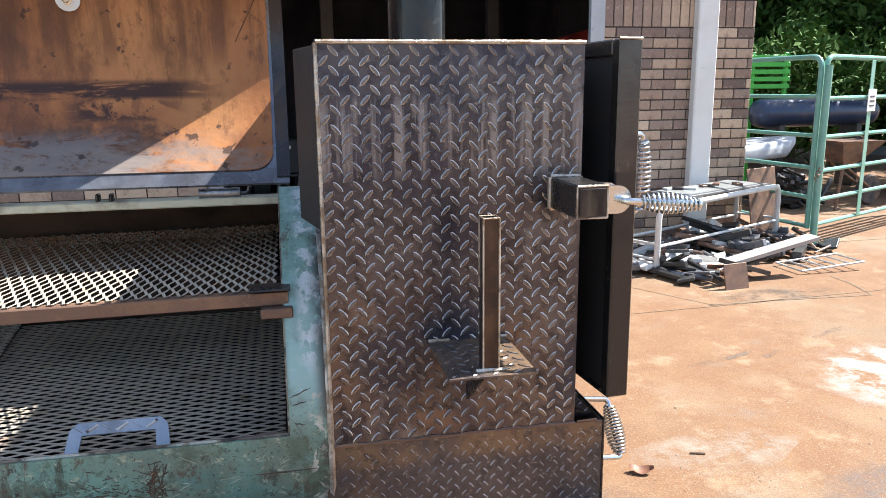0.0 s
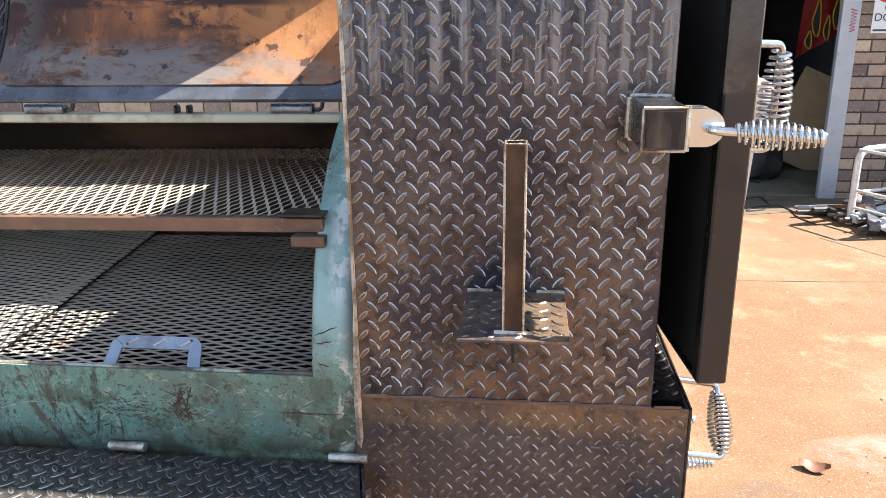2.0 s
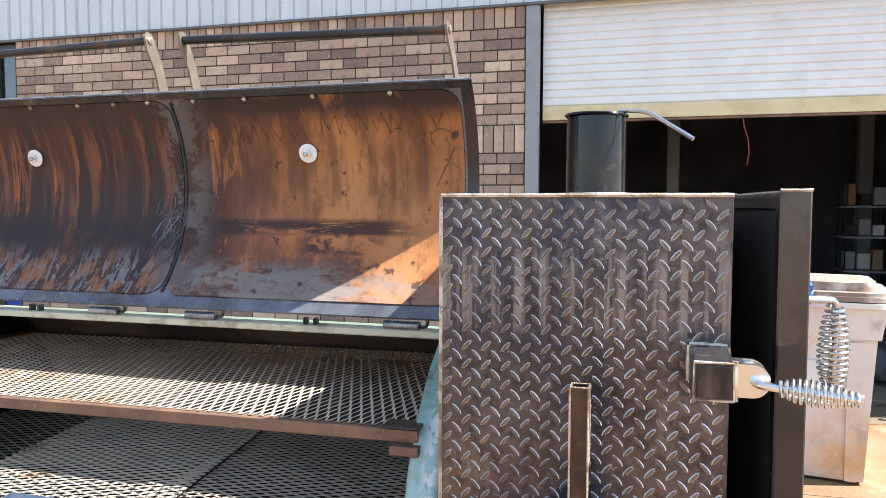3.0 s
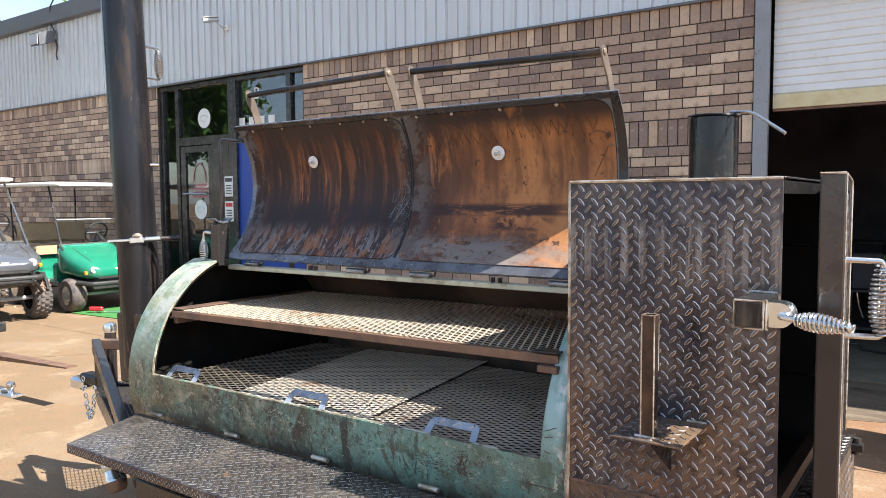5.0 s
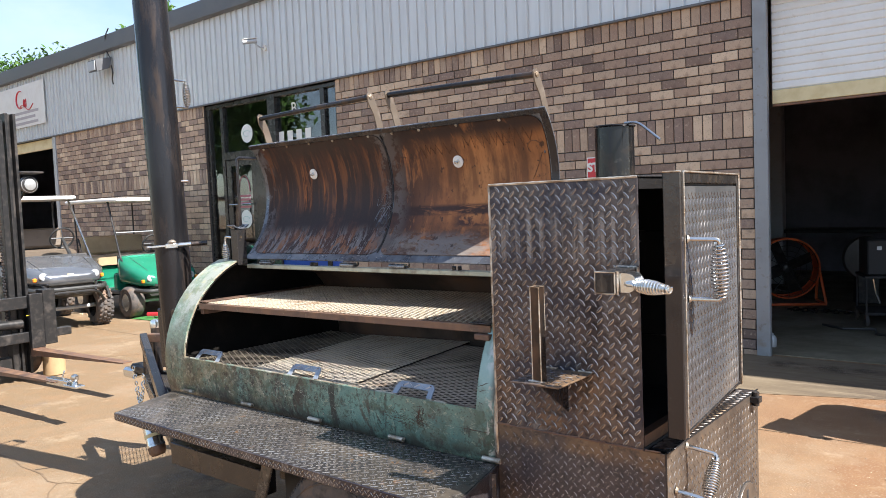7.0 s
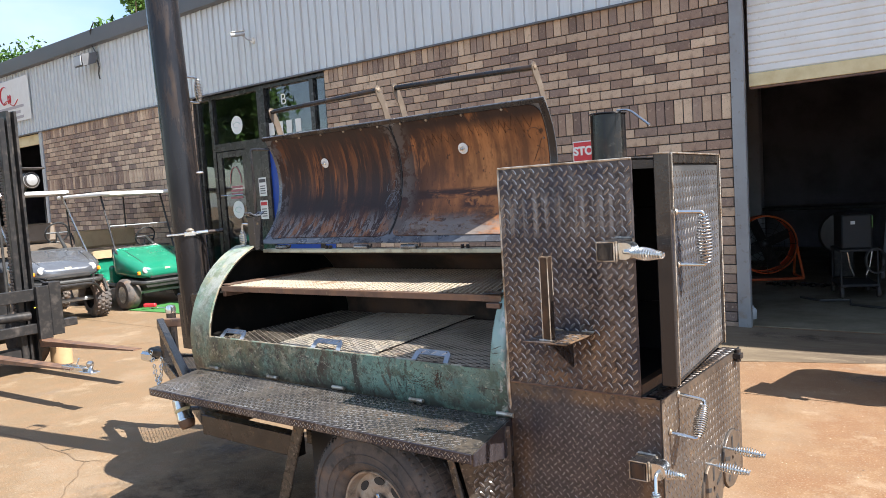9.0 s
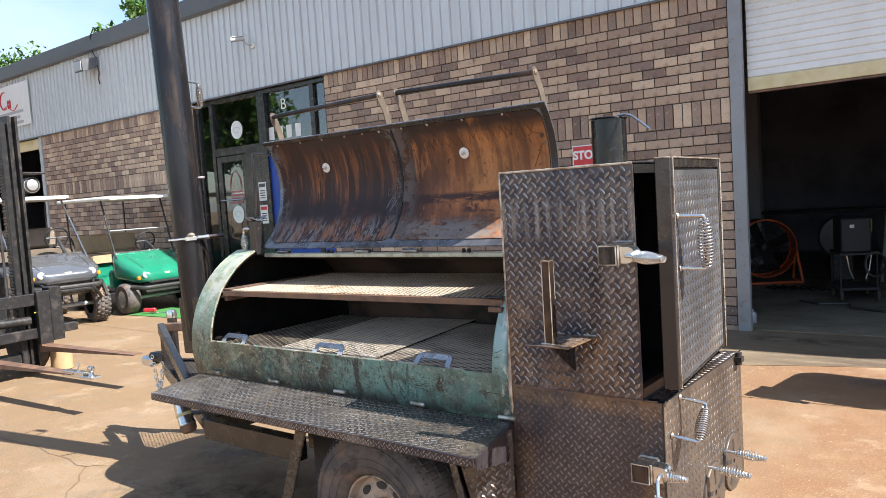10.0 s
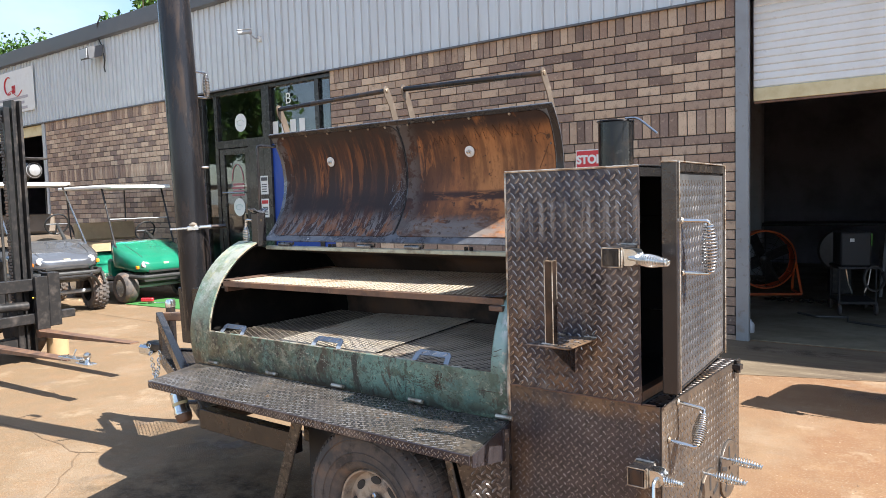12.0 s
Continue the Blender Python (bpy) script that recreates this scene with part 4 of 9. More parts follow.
def dress(wall, x0, x1, z1, seed, near):
    """Single bricks where near(x, z) holds, up to 300; the rest joined."""
    s, count, r = Shape(), 0, random.Random(seed)
    for x, z, w, h in lay_bricks(x0, x1, z1, seed):
        k = r.randrange(4)
        if near(x, z) and count < 300:
            ob = new("brick", brick_data(w, h, k))
            ob.parent = wall
            ob.location = (x, F + 0.007 + r.uniform(-0.002, 0.002), z)
            count += 1
        else:
            vs, fs = brick_mesh(w, h, 0.015, k)
            dy = r.uniform(-0.002, 0.002)
            s.add([(a + x, b + F + 0.007 + dy, c + z) for a, b, c in vs], fs)
    if s.v:
        me = bpy.data.meshes.new("brick_rest")
        me.from_pydata(s.v, [], s.f)
        me.materials.append(BRICK_FAR)
        ob = new("brick_rest", me)
        ob.parent = wall
        ob["kind"] = "stuff"


# doors of the workshop
strip("jamb_left", (1.78, F - 0.03, 0, 1.905, F + 0.03, CLAD_Z - 0.026), JAMBPAINT, "grey steel jamb of the workshop door", "door jamb")
jr = strip("jamb_right", (5.325, F - 0.03, 0, 5.467, F + 0.03, CLAD_Z - 0.026), GREYPAINT, "grey steel jamb of the workshop door", "door jamb")
rnd = random.Random(12)
part("red_mark", Shape().tube([(5.415 + (0.022 if k % 2 else -0.018) + rnd.uniform(-0.008, 0.008), F - 0.0315, 1.385 + 0.0125 * k) for k in range(15)], 0.005, 5), RED, jr, "red scrawl on the jamb", kind="stuff")
od = thing("overhead_door", "white ribbed overhead door, rolled half up", "overhead door", kind="structure")
z = 2.53
while z < CLAD_Z - 0.03:
    s = Shape().sheet([(F + 0.10, z + 0.002), (F + 0.092, z + 0.012), (F + 0.092, z + 0.058), (F + 0.10, z + 0.070)], 1.922, 5.322, 0.003)
    part("door_slat", s, WHITE, od)
    z += 0.072
part("bottom_rail", Shape().chamfer(1.922, F + 0.075, 2.40, 5.322, F + 0.125, 2.527, 0.004), CREAM, od, "yellowed bottom rail")
part("bottom_seal", Shape().chamfer(1.925, F + 0.085, 2.375, 5.32, F + 0.115, 2.399, 0.004), RUST_BAR, od)
solo("door_header", Shape().box(1.918, F + 0.21, 2.6, 5.325, F + 0.24, 4.8), DARKROOM, "dark wall over the workshop door", "wall", kind="structure")
CORD = layered("faded_red_cord", (0.30, 0.045, 0.04), [D((0.16, 0.05, 0.04), 40, 0.45, 0.6, 0.7)], 0.9, 0, 0.3, 200)
part("pull_cord", Shape().tube([(3.645, F + 0.10, 2.40), (3.655, F + 0.09, 2.30), (3.69, F + 0.09, 2.20), (3.70, F + 0.09, 2.08), (3.685, F + 0.09, 1.97)], 0.0045, 6), CORD, od, "frayed red pull cord")
strip("jamb_far", (-13.13, F - 0.03, 0, -12.995, F + 0.25, CLAD_Z - 0.026), GREYPAINT, "grey steel jamb of the far door", "door jamb")
fd = thing("overhead_door", "yellowed overhead door of the far bay, rolled up", "overhead door", kind="structure")
part("bottom_rail", Shape().chamfer(-18, F + 0.04, 3.19, -13.135, F + 0.09, 3.42, 0.004), CREAM, fd)
strip("wall_far_left", (-26, F + 0.0, 0, -18, F + 0.2, CLAD_Z), MORTAR, "brown brick wall of the far bay", "wall")

# downpipe and signs on the right pier
dp = thing("downpipe", "white square steel downpipe on the brick pier", "downpipe")
part("pipe_shaft", Shape().chamfer(6.385, F - 0.115, 0.22, 6.600, F - 0.01, CLAD_Z - 0.03, 0.012), WHITE, dp)
part("pipe_shoe", Shape().add([(6.385, F - 0.115, 0.22), (6.60, F - 0.115, 0.22), (6.60, F - 0.012, 0.22), (6.385, F - 0.012, 0.22), (6.39, F - 0.25, 0.03), (6.595, F - 0.25, 0.03), (6.595, F - 0.16, 0.03), (6.39, F - 0.16, 0.03)],
     [(0, 3, 2, 1), (4, 5, 6, 7), (0, 1, 5, 4), (1, 2, 6, 5), (2, 3, 7, 6), (3, 0, 4, 7)]), WHITE, dp)


def words(name, text, size, m, parent, at, depth=0.001, bold=0.0):
    cu = bpy.data.curves.new(name, "FONT")
    cu.body, cu.size, cu.align_x, cu.align_y, cu.extrude = text, size, "CENTER", "CENTER", depth
    cu.offset = bold
    tmp = new("tmp", cu)
    me = bpy.data.meshes.new_from_object(tmp.evaluated_get(bpy.context.evaluated_depsgraph_get()))
    bpy.data.objects.remove(tmp)
    me.materials.append(m)
    ob = new(name, me)
    ob.parent = parent
    ob.matrix_basis = at
    return ob


def facing(x, y, z):
    return Matrix.Translation((x, y, z)) @ Matrix.Rotation(math.pi / 2, 4, "X")


sg = thing("warning_sign", "white metal warning sign about dogs on the brick pier", "sign")
part("sign_plate", Shape().chamfer(5.567, F - 0.016, 1.368, 5.825, F - 0.009, 1.709, 0.002), PAPER, sg)
s = Shape().lathe([(0.5, 0), (0.5, 0.002)], facing(5.696, F - 0.0165, 1.645) @ Matrix.Diagonal((0.21, 0.09, 1, 1)), 28)
part("red_oval", s, RED, sg)
part("oval_bar", Shape().box(5.625, F - 0.0205, 1.632, 5.767, F - 0.0190, 1.658), PAPER, sg)
words("sign_word", "OF", 0.075, PRINT, sg, facing(5.696, F - 0.018, 1.565))
words("sign_word", "DOGS", 0.085, PRINT, sg, facing(5.696, F - 0.018, 1.490))
part("sign_bar", Shape().box(5.58, F - 0.018, 1.385, 5.81, F - 0.0165, 1.40), PRINT, sg)
st = thing("stop_sign", "red stop notice fixed to the brick wall", "sign")
part("sign_plate", Shape().chamfer(0.0, F - 0.016, 1.75, 0.335, F - 0.009, 2.03, 0.003), PAPER, st)
part("red_field", Shape().box(0.012, F - 0.0185, 1.81, 0.323, F - 0.0165, 2.018), RED, st)
words("sign_word", "STOP", 0.130, PAPER, st, facing(0.167, F - 0.0195, 1.915), bold=0.006)

# storefront
SF = F + 0.04
frame_parts = thing("storefront", "dark bronze aluminium storefront with glass door", "storefront", kind="structure")
for nm, b in (("frame_post", (-7.30, SF, 0, -7.22, SF + 0.1, 3.42)), ("frame_post", (-6.90, SF, 0, -6.82, SF + 0.1, 3.42)), ("frame_post", (-5.60, SF - 0.02, 0, -5.42, SF + 0.1, 3.42)),
              ("frame_post", (-4.38, SF, 0, -4.29, SF + 0.1, 3.42)), ("frame_post", (-4.05, SF, 0, -3.988, SF + 0.1, 3.42)),
              ("frame_head", (-7.30, SF - 0.01, 3.36, -3.988, SF + 0.11, 3.42)), ("frame_rail", (-6.82, SF, 2.47, -5.60, SF + 0.1, 2.60)), ("frame_rail", (-5.42, SF, 2.47, -3.988, SF + 0.1, 2.56)),
              ("frame_sill", (-7.22, SF, 0, -6.90, SF + 0.1, 0.12)), ("frame_post", (-6.02, SF, 0, -5.97, SF + 0.1, 2.47))):
    part(nm, Shape().chamfer(*b, 0.004), DARKFRAME, frame_parts)
for b in ((-7.22, 0.12, -6.90, 3.36), (-6.82, 2.60, -5.60, 3.36), (-5.42, 2.56, -4.38, 3.36), (-4.29, 2.56, -4.05, 3.36)):
    p = part("pane", Shape().box(b[0], SF + 0.045, b[1], b[2], SF + 0.052, b[3]), PANE, frame_parts)
    p.visible_shadow = False
BLUE = layered("blue_panel_paint", (0.008, 0.05, 0.30), [D((0.012, 0.07, 0.38), 3, 0.45, 0.7, 0.6)], 0.5, 0, 0.05, 60)
part("blue_panel", Shape().box(-5.42, SF + 0.02, 0, -4.05, SF + 0.04, 2.47), BLUE, frame_parts, "blue painted infill panel")
gd = thing("glass_door", "bronze-framed glass shop door, closed", "door", kind="structure")
for nm, b in (("door_stile", (-6.80, SF + 0.01, 0.02, -6.68, SF + 0.06, 2.46)), ("door_stile", (-6.12, SF + 0.01, 0.02, -6.03, SF + 0.06, 2.46)), ("door_rail", (-6.68, SF + 0.01, 2.36, -6.12, SF + 0.06, 2.46)), ("door_rail", (-6.68, SF + 0.01, 0.02, -6.12, SF + 0.06, 0.26))):
    part(nm, Shape().chamfer(*b, 0.004), DARKFRAME, gd)
p = part("pane", Shape().box(-6.68, SF + 0.032, 0.26, -6.12, SF + 0.038, 2.36), PANE, gd)
p.visible_shadow = False
part("push_bar", Shape().tube([(-6.70, SF - 0.04, 1.72), (-6.10, SF - 0.04, 1.72)], 0.012, 8), CHROME, gd)
PINK = layered("faded_pink", (0.36, 0.13, 0.15), [D((0.40, 0.12, 0.14), 9, 0.45, 0.7, 0.6)], 0.6, 0, 0.0, 60)
dc = thing("door_decal", "faded pink logo sticker on the glass door", "sticker")
part("decal_arch", Shape().tube([(-6.36 + 0.15 * math.cos(w), SF + 0.026, 1.92 + 0.27 * math.sin(w)) for w in [i * math.pi / 14 for i in range(15)]], 0.007, 6), PINK, dc)
for k in range(4):
    part("decal_bar", Shape().box(-6.53 + 0.03 * k % 0.05, SF + 0.027, 1.66 + 0.06 * k, -6.20, SF + 0.029, 1.695 + 0.06 * k), PINK, dc)
part("side_panel", Shape().box(-5.97, SF - 0.019, 0.0, -5.602, SF + 0.05, 2.47), DARKFRAME, frame_parts)
for zc, red in ((1.82, False), (1.45, True)):
    nt = thing("paper_notice", "small printed notice taped beside the shop door", "notice")
    part("notice_sheet", Shape().box(-5.70, SF - 0.026, zc - 0.15, -5.515, SF - 0.0215, zc + 0.15), PAPER, nt)
    part("notice_head", Shape().box(-5.685, SF - 0.029, zc + 0.07, -5.53, SF - 0.0265, zc + 0.125), RED if red else PRINT, nt)
    for k in range(4):
        part("notice_bar", Shape().box(-5.67, SF - 0.0285, zc - 0.11 + 0.038 * k, -5.545, SF - 0.0265, zc - 0.094 + 0.038 * k), PRINT, nt)
for x, z in ((-6.228, 2.874), (-6.344, 1.474)):
    dk = thing("disc_sticker", "round white logo sticker on shop glass", "sticker")
    part("disc", Shape().lathe([(0.150, 0), (0.150, 0.003)], facing(x, SF + 0.028 + (0.012 if z > 2 else 0), z), 32), PAPER, dk)
    part("disc_mark", Shape().tube([(x + 0.09 * math.cos(w), SF + 0.0235 + (0.012 if z > 2 else 0), z + 0.045 * math.sin(w)) for w in [i * math.pi / 12 for i in range(20)]], 0.006, 5), layered("pale_print", (0.45, 0.55, 0.52), [], 0.6, 0, 0), dk)
ln = thing("window_lettering", "white letter and numerals stuck on window glass", "lettering")
words("letter", "B", 0.24, PAPER, ln, facing(-5.02, SF + 0.040, 3.145))
for k, x in enumerate((-5.35, -5.14, -4.93, -4.72)):
    part("numeral_bar", Shape().box(x - 0.062, SF + 0.040, 2.62, x + 0.062, SF + 0.043, 2.82), PAPER, ln)

# things on the cladding
fl = thing("flood_light", "grey wall flood light with dangling cable", "flood light")
part("lamp_box", Shape().add([(-10.62, F - 0.10, 4.50), (-10.22, F - 0.10, 4.50), (-10.22, F - 0.05, 4.72), (-10.62, F - 0.05, 4.72), (-10.58, F - 0.34, 4.42), (-10.26, F - 0.34, 4.42), (-10.26, F - 0.36, 4.64), (-10.58, F - 0.36, 4.64)],
     [(0, 1, 2, 3), (7, 6, 5, 4), (0, 4, 5, 1), (1, 5, 6, 2), (2, 6, 7, 3), (3, 7, 4, 0)]), FASCIA, fl)
part("lamp_glass", Shape().box(-10.56, F - 0.375, 4.44, -10.28, F - 0.362, 4.62), GREYPAINT, fl)
part("lamp_cable", Shape().tube([(-10.30, F - 0.05, 4.72), (-10.36, F - 0.08, 4.86), (-10.22, F - 0.16, 5.10), (-10.05, F - 0.17, 5.22)], 0.012, 6), BLACK_PLASTIC, fl)
part("loose_cable", Shape().tube([(-10.20, F - 0.08, 4.55), (-10.14, F - 0.09, 4.40), (-10.20, F - 0.08, 4.28), (-10.17, F - 0.08, 4.18)], 0.014, 6), BLACK_PLASTIC, fl)
sc = thing("security_camera", "white bullet security camera on the cladding", "security camera")
part("camera_body", Shape().tube([(-5.56, F - 0.14, 4.225), (-5.66, F - 0.33, 4.190)], 0.034, 16), GREYPAINT, sc)
part("camera_shade", Shape().chamfer(0.03, -0.038, -0.012, 0.27, 0.038, -0.002, 0.003, Matrix.Translation((-5.545, F - 0.10, 4.285)) @ Euler((0, radians(10), radians(242))).to_matrix().to_4x4()), WHITE, sc)
part("camera_arm", Shape().tube([(-5.58, F - 0.18, 4.20), (-5.54, F - 0.10, 4.13), (-5.50, F - 0.03, 4.12)], 0.012, 8), GREYPAINT, sc)
part("camera_base", Shape().lathe([(0.05, 0), (0.045, 0.03)], facing(-5.50, F - 0.02, 4.12), 16), WHITE, sc)
bn = thing("banner_sign", "weathered white shop banner with red logo", "banner")
part("banner_sheet", Shape().box(-16.4, F - 0.062, 3.76, -13.30, F - 0.052, 4.72), PAPER, bn)
part("banner_logo", Shape().tube([(-14.55 + 0.20 * math.cos(w), F - 0.07, 4.40 + 0.20 * math.sin(w)) for w in [radians(60 + 15 * q) for q in range(17)]], [0.008 + 0.012 * math.sin(math.pi * q / 16) for q in range(17)], 6), RED, bn)
part("banner_logo", Shape().tube([(-14.30 + 0.07 * math.cos(w), F - 0.07, 4.30 + 0.09 * math.sin(w * 2)) for w in [radians(20 * q) for q in range(18)]], 0.011, 6, closed=True), RED, bn)
part("banner_logo", Shape().tube([(-14.62 + 0.75 * t, F - 0.07, 4.20 + 0.07 * math.sin(t * 7)) for t in [q / 12 for q in range(13)]], 0.009, 6), RED, bn)
for k, (a, b) in enumerate(((-15.9, -13.62), (-15.6, -13.80), (-15.5, -13.66))):
    part("banner_bar", Shape().box(a, F - 0.067, 4.06 - 0.12 * k, b, F - 0.063, 4.12 - 0.12 * k), layered("faded_print", (0.40, 0.38, 0.40), [], 0.6, 0, 0), bn)

# ---- smoker trailer ----
BY, BZ, BR = 1.720, 0.838, 0.515          # the barrel's axis and radius
BX0, BX1, BFY, BBY, CBY = 2.552, 3.062, 1.205, 2.05, 1.90
MID, TOP = 0.846, 1.624
FX1 = 3.128                                # the firebox's outer side


def lugs(s, o, u, v, w, h, pu=0.037, pv=0.035, height=0.0017, margin=0.012, L=0.0140, W=0.0045):
    """Raised tread lugs on the rectangle o + a*u + b*v, in two crossing directions: 8 flank faces and a flat top each."""
    o, u, v = Vector(o), Vector(u).normalized(), Vector(v).normalized()
    n = u.cross(v)
    ring = [(1.0, 0.0), (0.62, 0.80), (0.0, 1.0), (-0.62, 0.80), (-1.0, 0.0), (-0.62, -0.80), (0.0, -1.0), (0.62, -0.80)]
    for k in (0, 1):
        a = margin + k * pu / 2
        while a < w - margin + 0.001:
            b = margin + k * pv / 2
            while b < h - margin + 0.001:
                c = o + u * a + v * b
                d = (u * 0.68 + v * (-0.73 if k else 0.73)).normalized()
                e = n.cross(d)
                base = [c + d * (L * p) + e * (W * q) for p, q in ring]
                top = [c + d * (L * 0.80 * p) + e * (W * 0.55 * q) + n * height for p, q in ring]
                s.add(base + top, [(i, (i + 1) % 8, 8 + (i + 1) % 8, 8 + i) for i in range(8)] + [tuple(range(8, 16))])
                b += pv
            a += pu
    return s


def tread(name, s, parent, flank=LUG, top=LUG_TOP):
    """The lugs of one plate: worn flanks with glints painted in, and dark tops."""
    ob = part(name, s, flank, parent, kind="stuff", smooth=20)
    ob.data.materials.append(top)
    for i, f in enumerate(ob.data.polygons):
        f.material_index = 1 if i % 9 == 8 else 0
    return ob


def coil(s, p0, p1, radii, turns, wire, n=7, per=14):
    """A spring grip from p0 to p1; radii are its widths along the way."""
    p0, p1 = Vector(p0), Vector(p1)
    d = (p1 - p0).normalized()
    a = d.orthogonal().normalized()
    b = d.cross(a)
    pts, m = [], int(turns * per)
    for i in range(m + 1):
        t = i / m
        f = t * (len(radii) - 1)
        k = min(int(f), len(radii) - 2)
        r = radii[k] + (radii[k + 1] - radii[k]) * (f - k)
        w = 2 * math.pi * turns * t
        pts.append(p0.lerp(p1, t) + (a * math.cos(w) + b * math.sin(w)) * r)
    return s.tube(pts, wire, n)


def bend(pts, r=0.015, n=5):
    """Rounds the corners of a bent bar."""
    pts = [Vector(p) for p in pts]
    out = [pts[0]]
    for a, b, c in zip(pts, pts[1:], pts[2:]):
        u, v = (a - b).normalized() * r, (c - b).normalized() * r
        for i in range(n + 1):
            t = i / n
            out.append((b + u) * (1 - t) ** 2 + b * 2 * t * (1 - t) + (b + v) * t * t)
    return out + [pts[-1]]


def weld(s, p0, p1, r=0.004, seed=0):
    """A bumpy weld bead between two points."""
    p0, p1 = Vector(p0), Vector(p1)
    n = max(3, int((p1 - p0).length / 0.012))
    pts = [p0.lerp(p1, i / n) for i in range(n + 1)]
    rs = [r * (1 + 0.35 * noise.noise(Vector((i * 1.3, seed, 0)))) for i in range(n + 1)]
    return s.tube(pts, rs, 6)




def spring_handle(parent, foot_a, foot_b, out, label="chrome spring-grip handle", grip=(0.25, 0.9), wire=0.0028, fat=1.0):
    """A bent rod with two feet on a face, standing off by the vector out, with a spring grip on its bow."""
    a, b, o = Vector(foot_a), Vector(foot_b), Vector(out)
    rod = Shape().tube(bend([a, a + o, b + o, b], 0.012), 0.0065, 10)
    h = part("handle", rod, CHROME, parent, label)
    g0, g1 = (a + o).lerp(b + o, grip[0]), (a + o).lerp(b + o, grip[1])
    part("spring_grip", coil(Shape(), g0, g1, [fat * q for q in (0.011, 0.018, 0.021, 0.020, 0.011)], 15, wire), CHROME, h)
    for p in (a, b):
        part("weld_foot", Shape().lathe([(0.012, 0), (0.010, 0.005), (0.006, 0.008)], Matrix.Translation(p) @ o.to_track_quat("Z", "Y").to_matrix().to_4x4(), 10), WELD, h)
    return h


smoker = thing("smoker_trailer", "large black steel smoker trailer with green barrel, lid open", "smoker")

# upper cabinet, open towards its door
part("front_panel", Shape().chamfer(BX0, BFY, MID, BX1, BFY + 0.006, TOP, 0.0015), STEEL, smoker, "dark tread plate cabinet front")
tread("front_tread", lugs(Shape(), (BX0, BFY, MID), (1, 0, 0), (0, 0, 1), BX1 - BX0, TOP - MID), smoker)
part("back_panel", Shape().box(BX0, CBY - 0.006, MID, BX1, CBY, TOP), INSIDE, smoker)
part("inner_wall", Shape().box(BX0 + 0.006, BFY + 0.008, MID, BX0 + 0.010, CBY - 0.008, TOP - 0.004), INSIDE, smoker)
part("side_panel", Shape().box(BX0, BFY + 0.0065, MID, BX0 + 0.005, CBY - 0.0065, TOP), STEEL, smoker)
# flange coloured black to read as the shaded gap between lid and cabinet
part("side_flange", Shape().chamfer(-0.155, 0.0, 1.285, 0.0, 0.005, TOP - 0.004, 0.001, Matrix.Translation((BX0 - 0.001, BFY + 0.006, 0)) @ Matrix.Rotation(radians(102), 4, "Z") @ Matrix.Diagonal((-1, 1, 1, 1))), INSIDE, smoker, "steel flange painted black as the shaded gap beside the cabinet")
part("top_panel", Shape().chamfer(BX0 - 0.002, BFY - 0.001, TOP, BX1 + 0.004, CBY, TOP + 0.006, 0.0015), ANGLE, smoker, "bare steel cabinet top")
part("cabinet_floor", Shape().box(BX0 + 0.006, BFY + 0.007, MID - 0.006, BX1, CBY - 0.007, MID + 0.002), INSIDE, smoker)
part("inner_lining", Shape().box(BX0 + 0.012, BFY + 0.0065, MID + 0.01, BX1 - 0.004, BFY + 0.0085, TOP - 0.01), INSIDE, smoker)
s = Shape()
weld(s, (BX0, BFY - 0.001, TOP + 0.002), (BX1, BFY - 0.001, TOP + 0.002), 0.0042, 1)
weld(s, (BX0 - 0.001, BFY, MID), (BX0 - 0.001, BFY, TOP), 0.0040, 2)
part("corner_weld", s, WELD, smoker, "bright uneven weld bead", kind="stuff")
s = Shape()
for i in range(7):
    xx = BX0 + 0.005 + i * 0.085
    weld(s, (xx, BFY - 0.001, MID + 0.001), (xx + 0.045, BFY - 0.001, MID + 0.002), 0.0025, i)
weld(s, (BX0, BFY - 0.001, MID - 0.001), (BX1, BFY - 0.001, MID - 0.001), 0.0032, 9)
part("seam_weld", s, RUST_BAR, smoker, kind="stuff")
# frame of the open side and racks inside
fr = part("door_opening_frame", Shape().box(BX1 - 0.03, BFY + 0.0085, TOP - 0.032, BX1, CBY - 0.03, TOP - 0.002), ANGLE, smoker)
for zz in (1.05, 1.25, 1.44):
    part("rack_runner", Shape().box(BX0 + 0.02, BFY + 0.02, zz, BX1 - 0.01, BFY + 0.04, zz + 0.004), BLACK_STEEL, smoker)
    part("rack_runner", Shape().box(BX0 + 0.02, CBY - 0.04, zz, BX1 - 0.01, CBY - 0.02, zz + 0.004), BLACK_STEEL, smoker)
s = Shape().box(BX1 - 0.035, BFY + 0.02, MID + 0.003, BX1 - 0.004, CBY - 0.01, MID + 0.035)
part("sill_angle", s, RUST_BAR, smoker)

# small vent pipe on the cabinet with a flap cap
vm = pose(2.803, 1.60, TOP + 0.005)
vent = part("vent_pipe", Shape().lathe([(0.066, 0), (0.066, 0.178), (0.060, 0.178), (0.060, 0.01)], vm, 36, caps=False), VENT, smoker, "short black vent pipe")
part("pipe_weld", Shape().tube([vm @ Vector((0.069 * math.cos(i * math.pi / 18), 0.069 * math.sin(i * math.pi / 18), 0.004)) for i in range(36)], 0.006, 6, closed=True), WELD, vent)
part("flap_cap", Shape().lathe([(0.070, 0), (0.072, 0.003), (0.070, 0.006)], vm @ pose(0.0, 0, 0.180, 0, 1, 0), 36), VENT, vent)
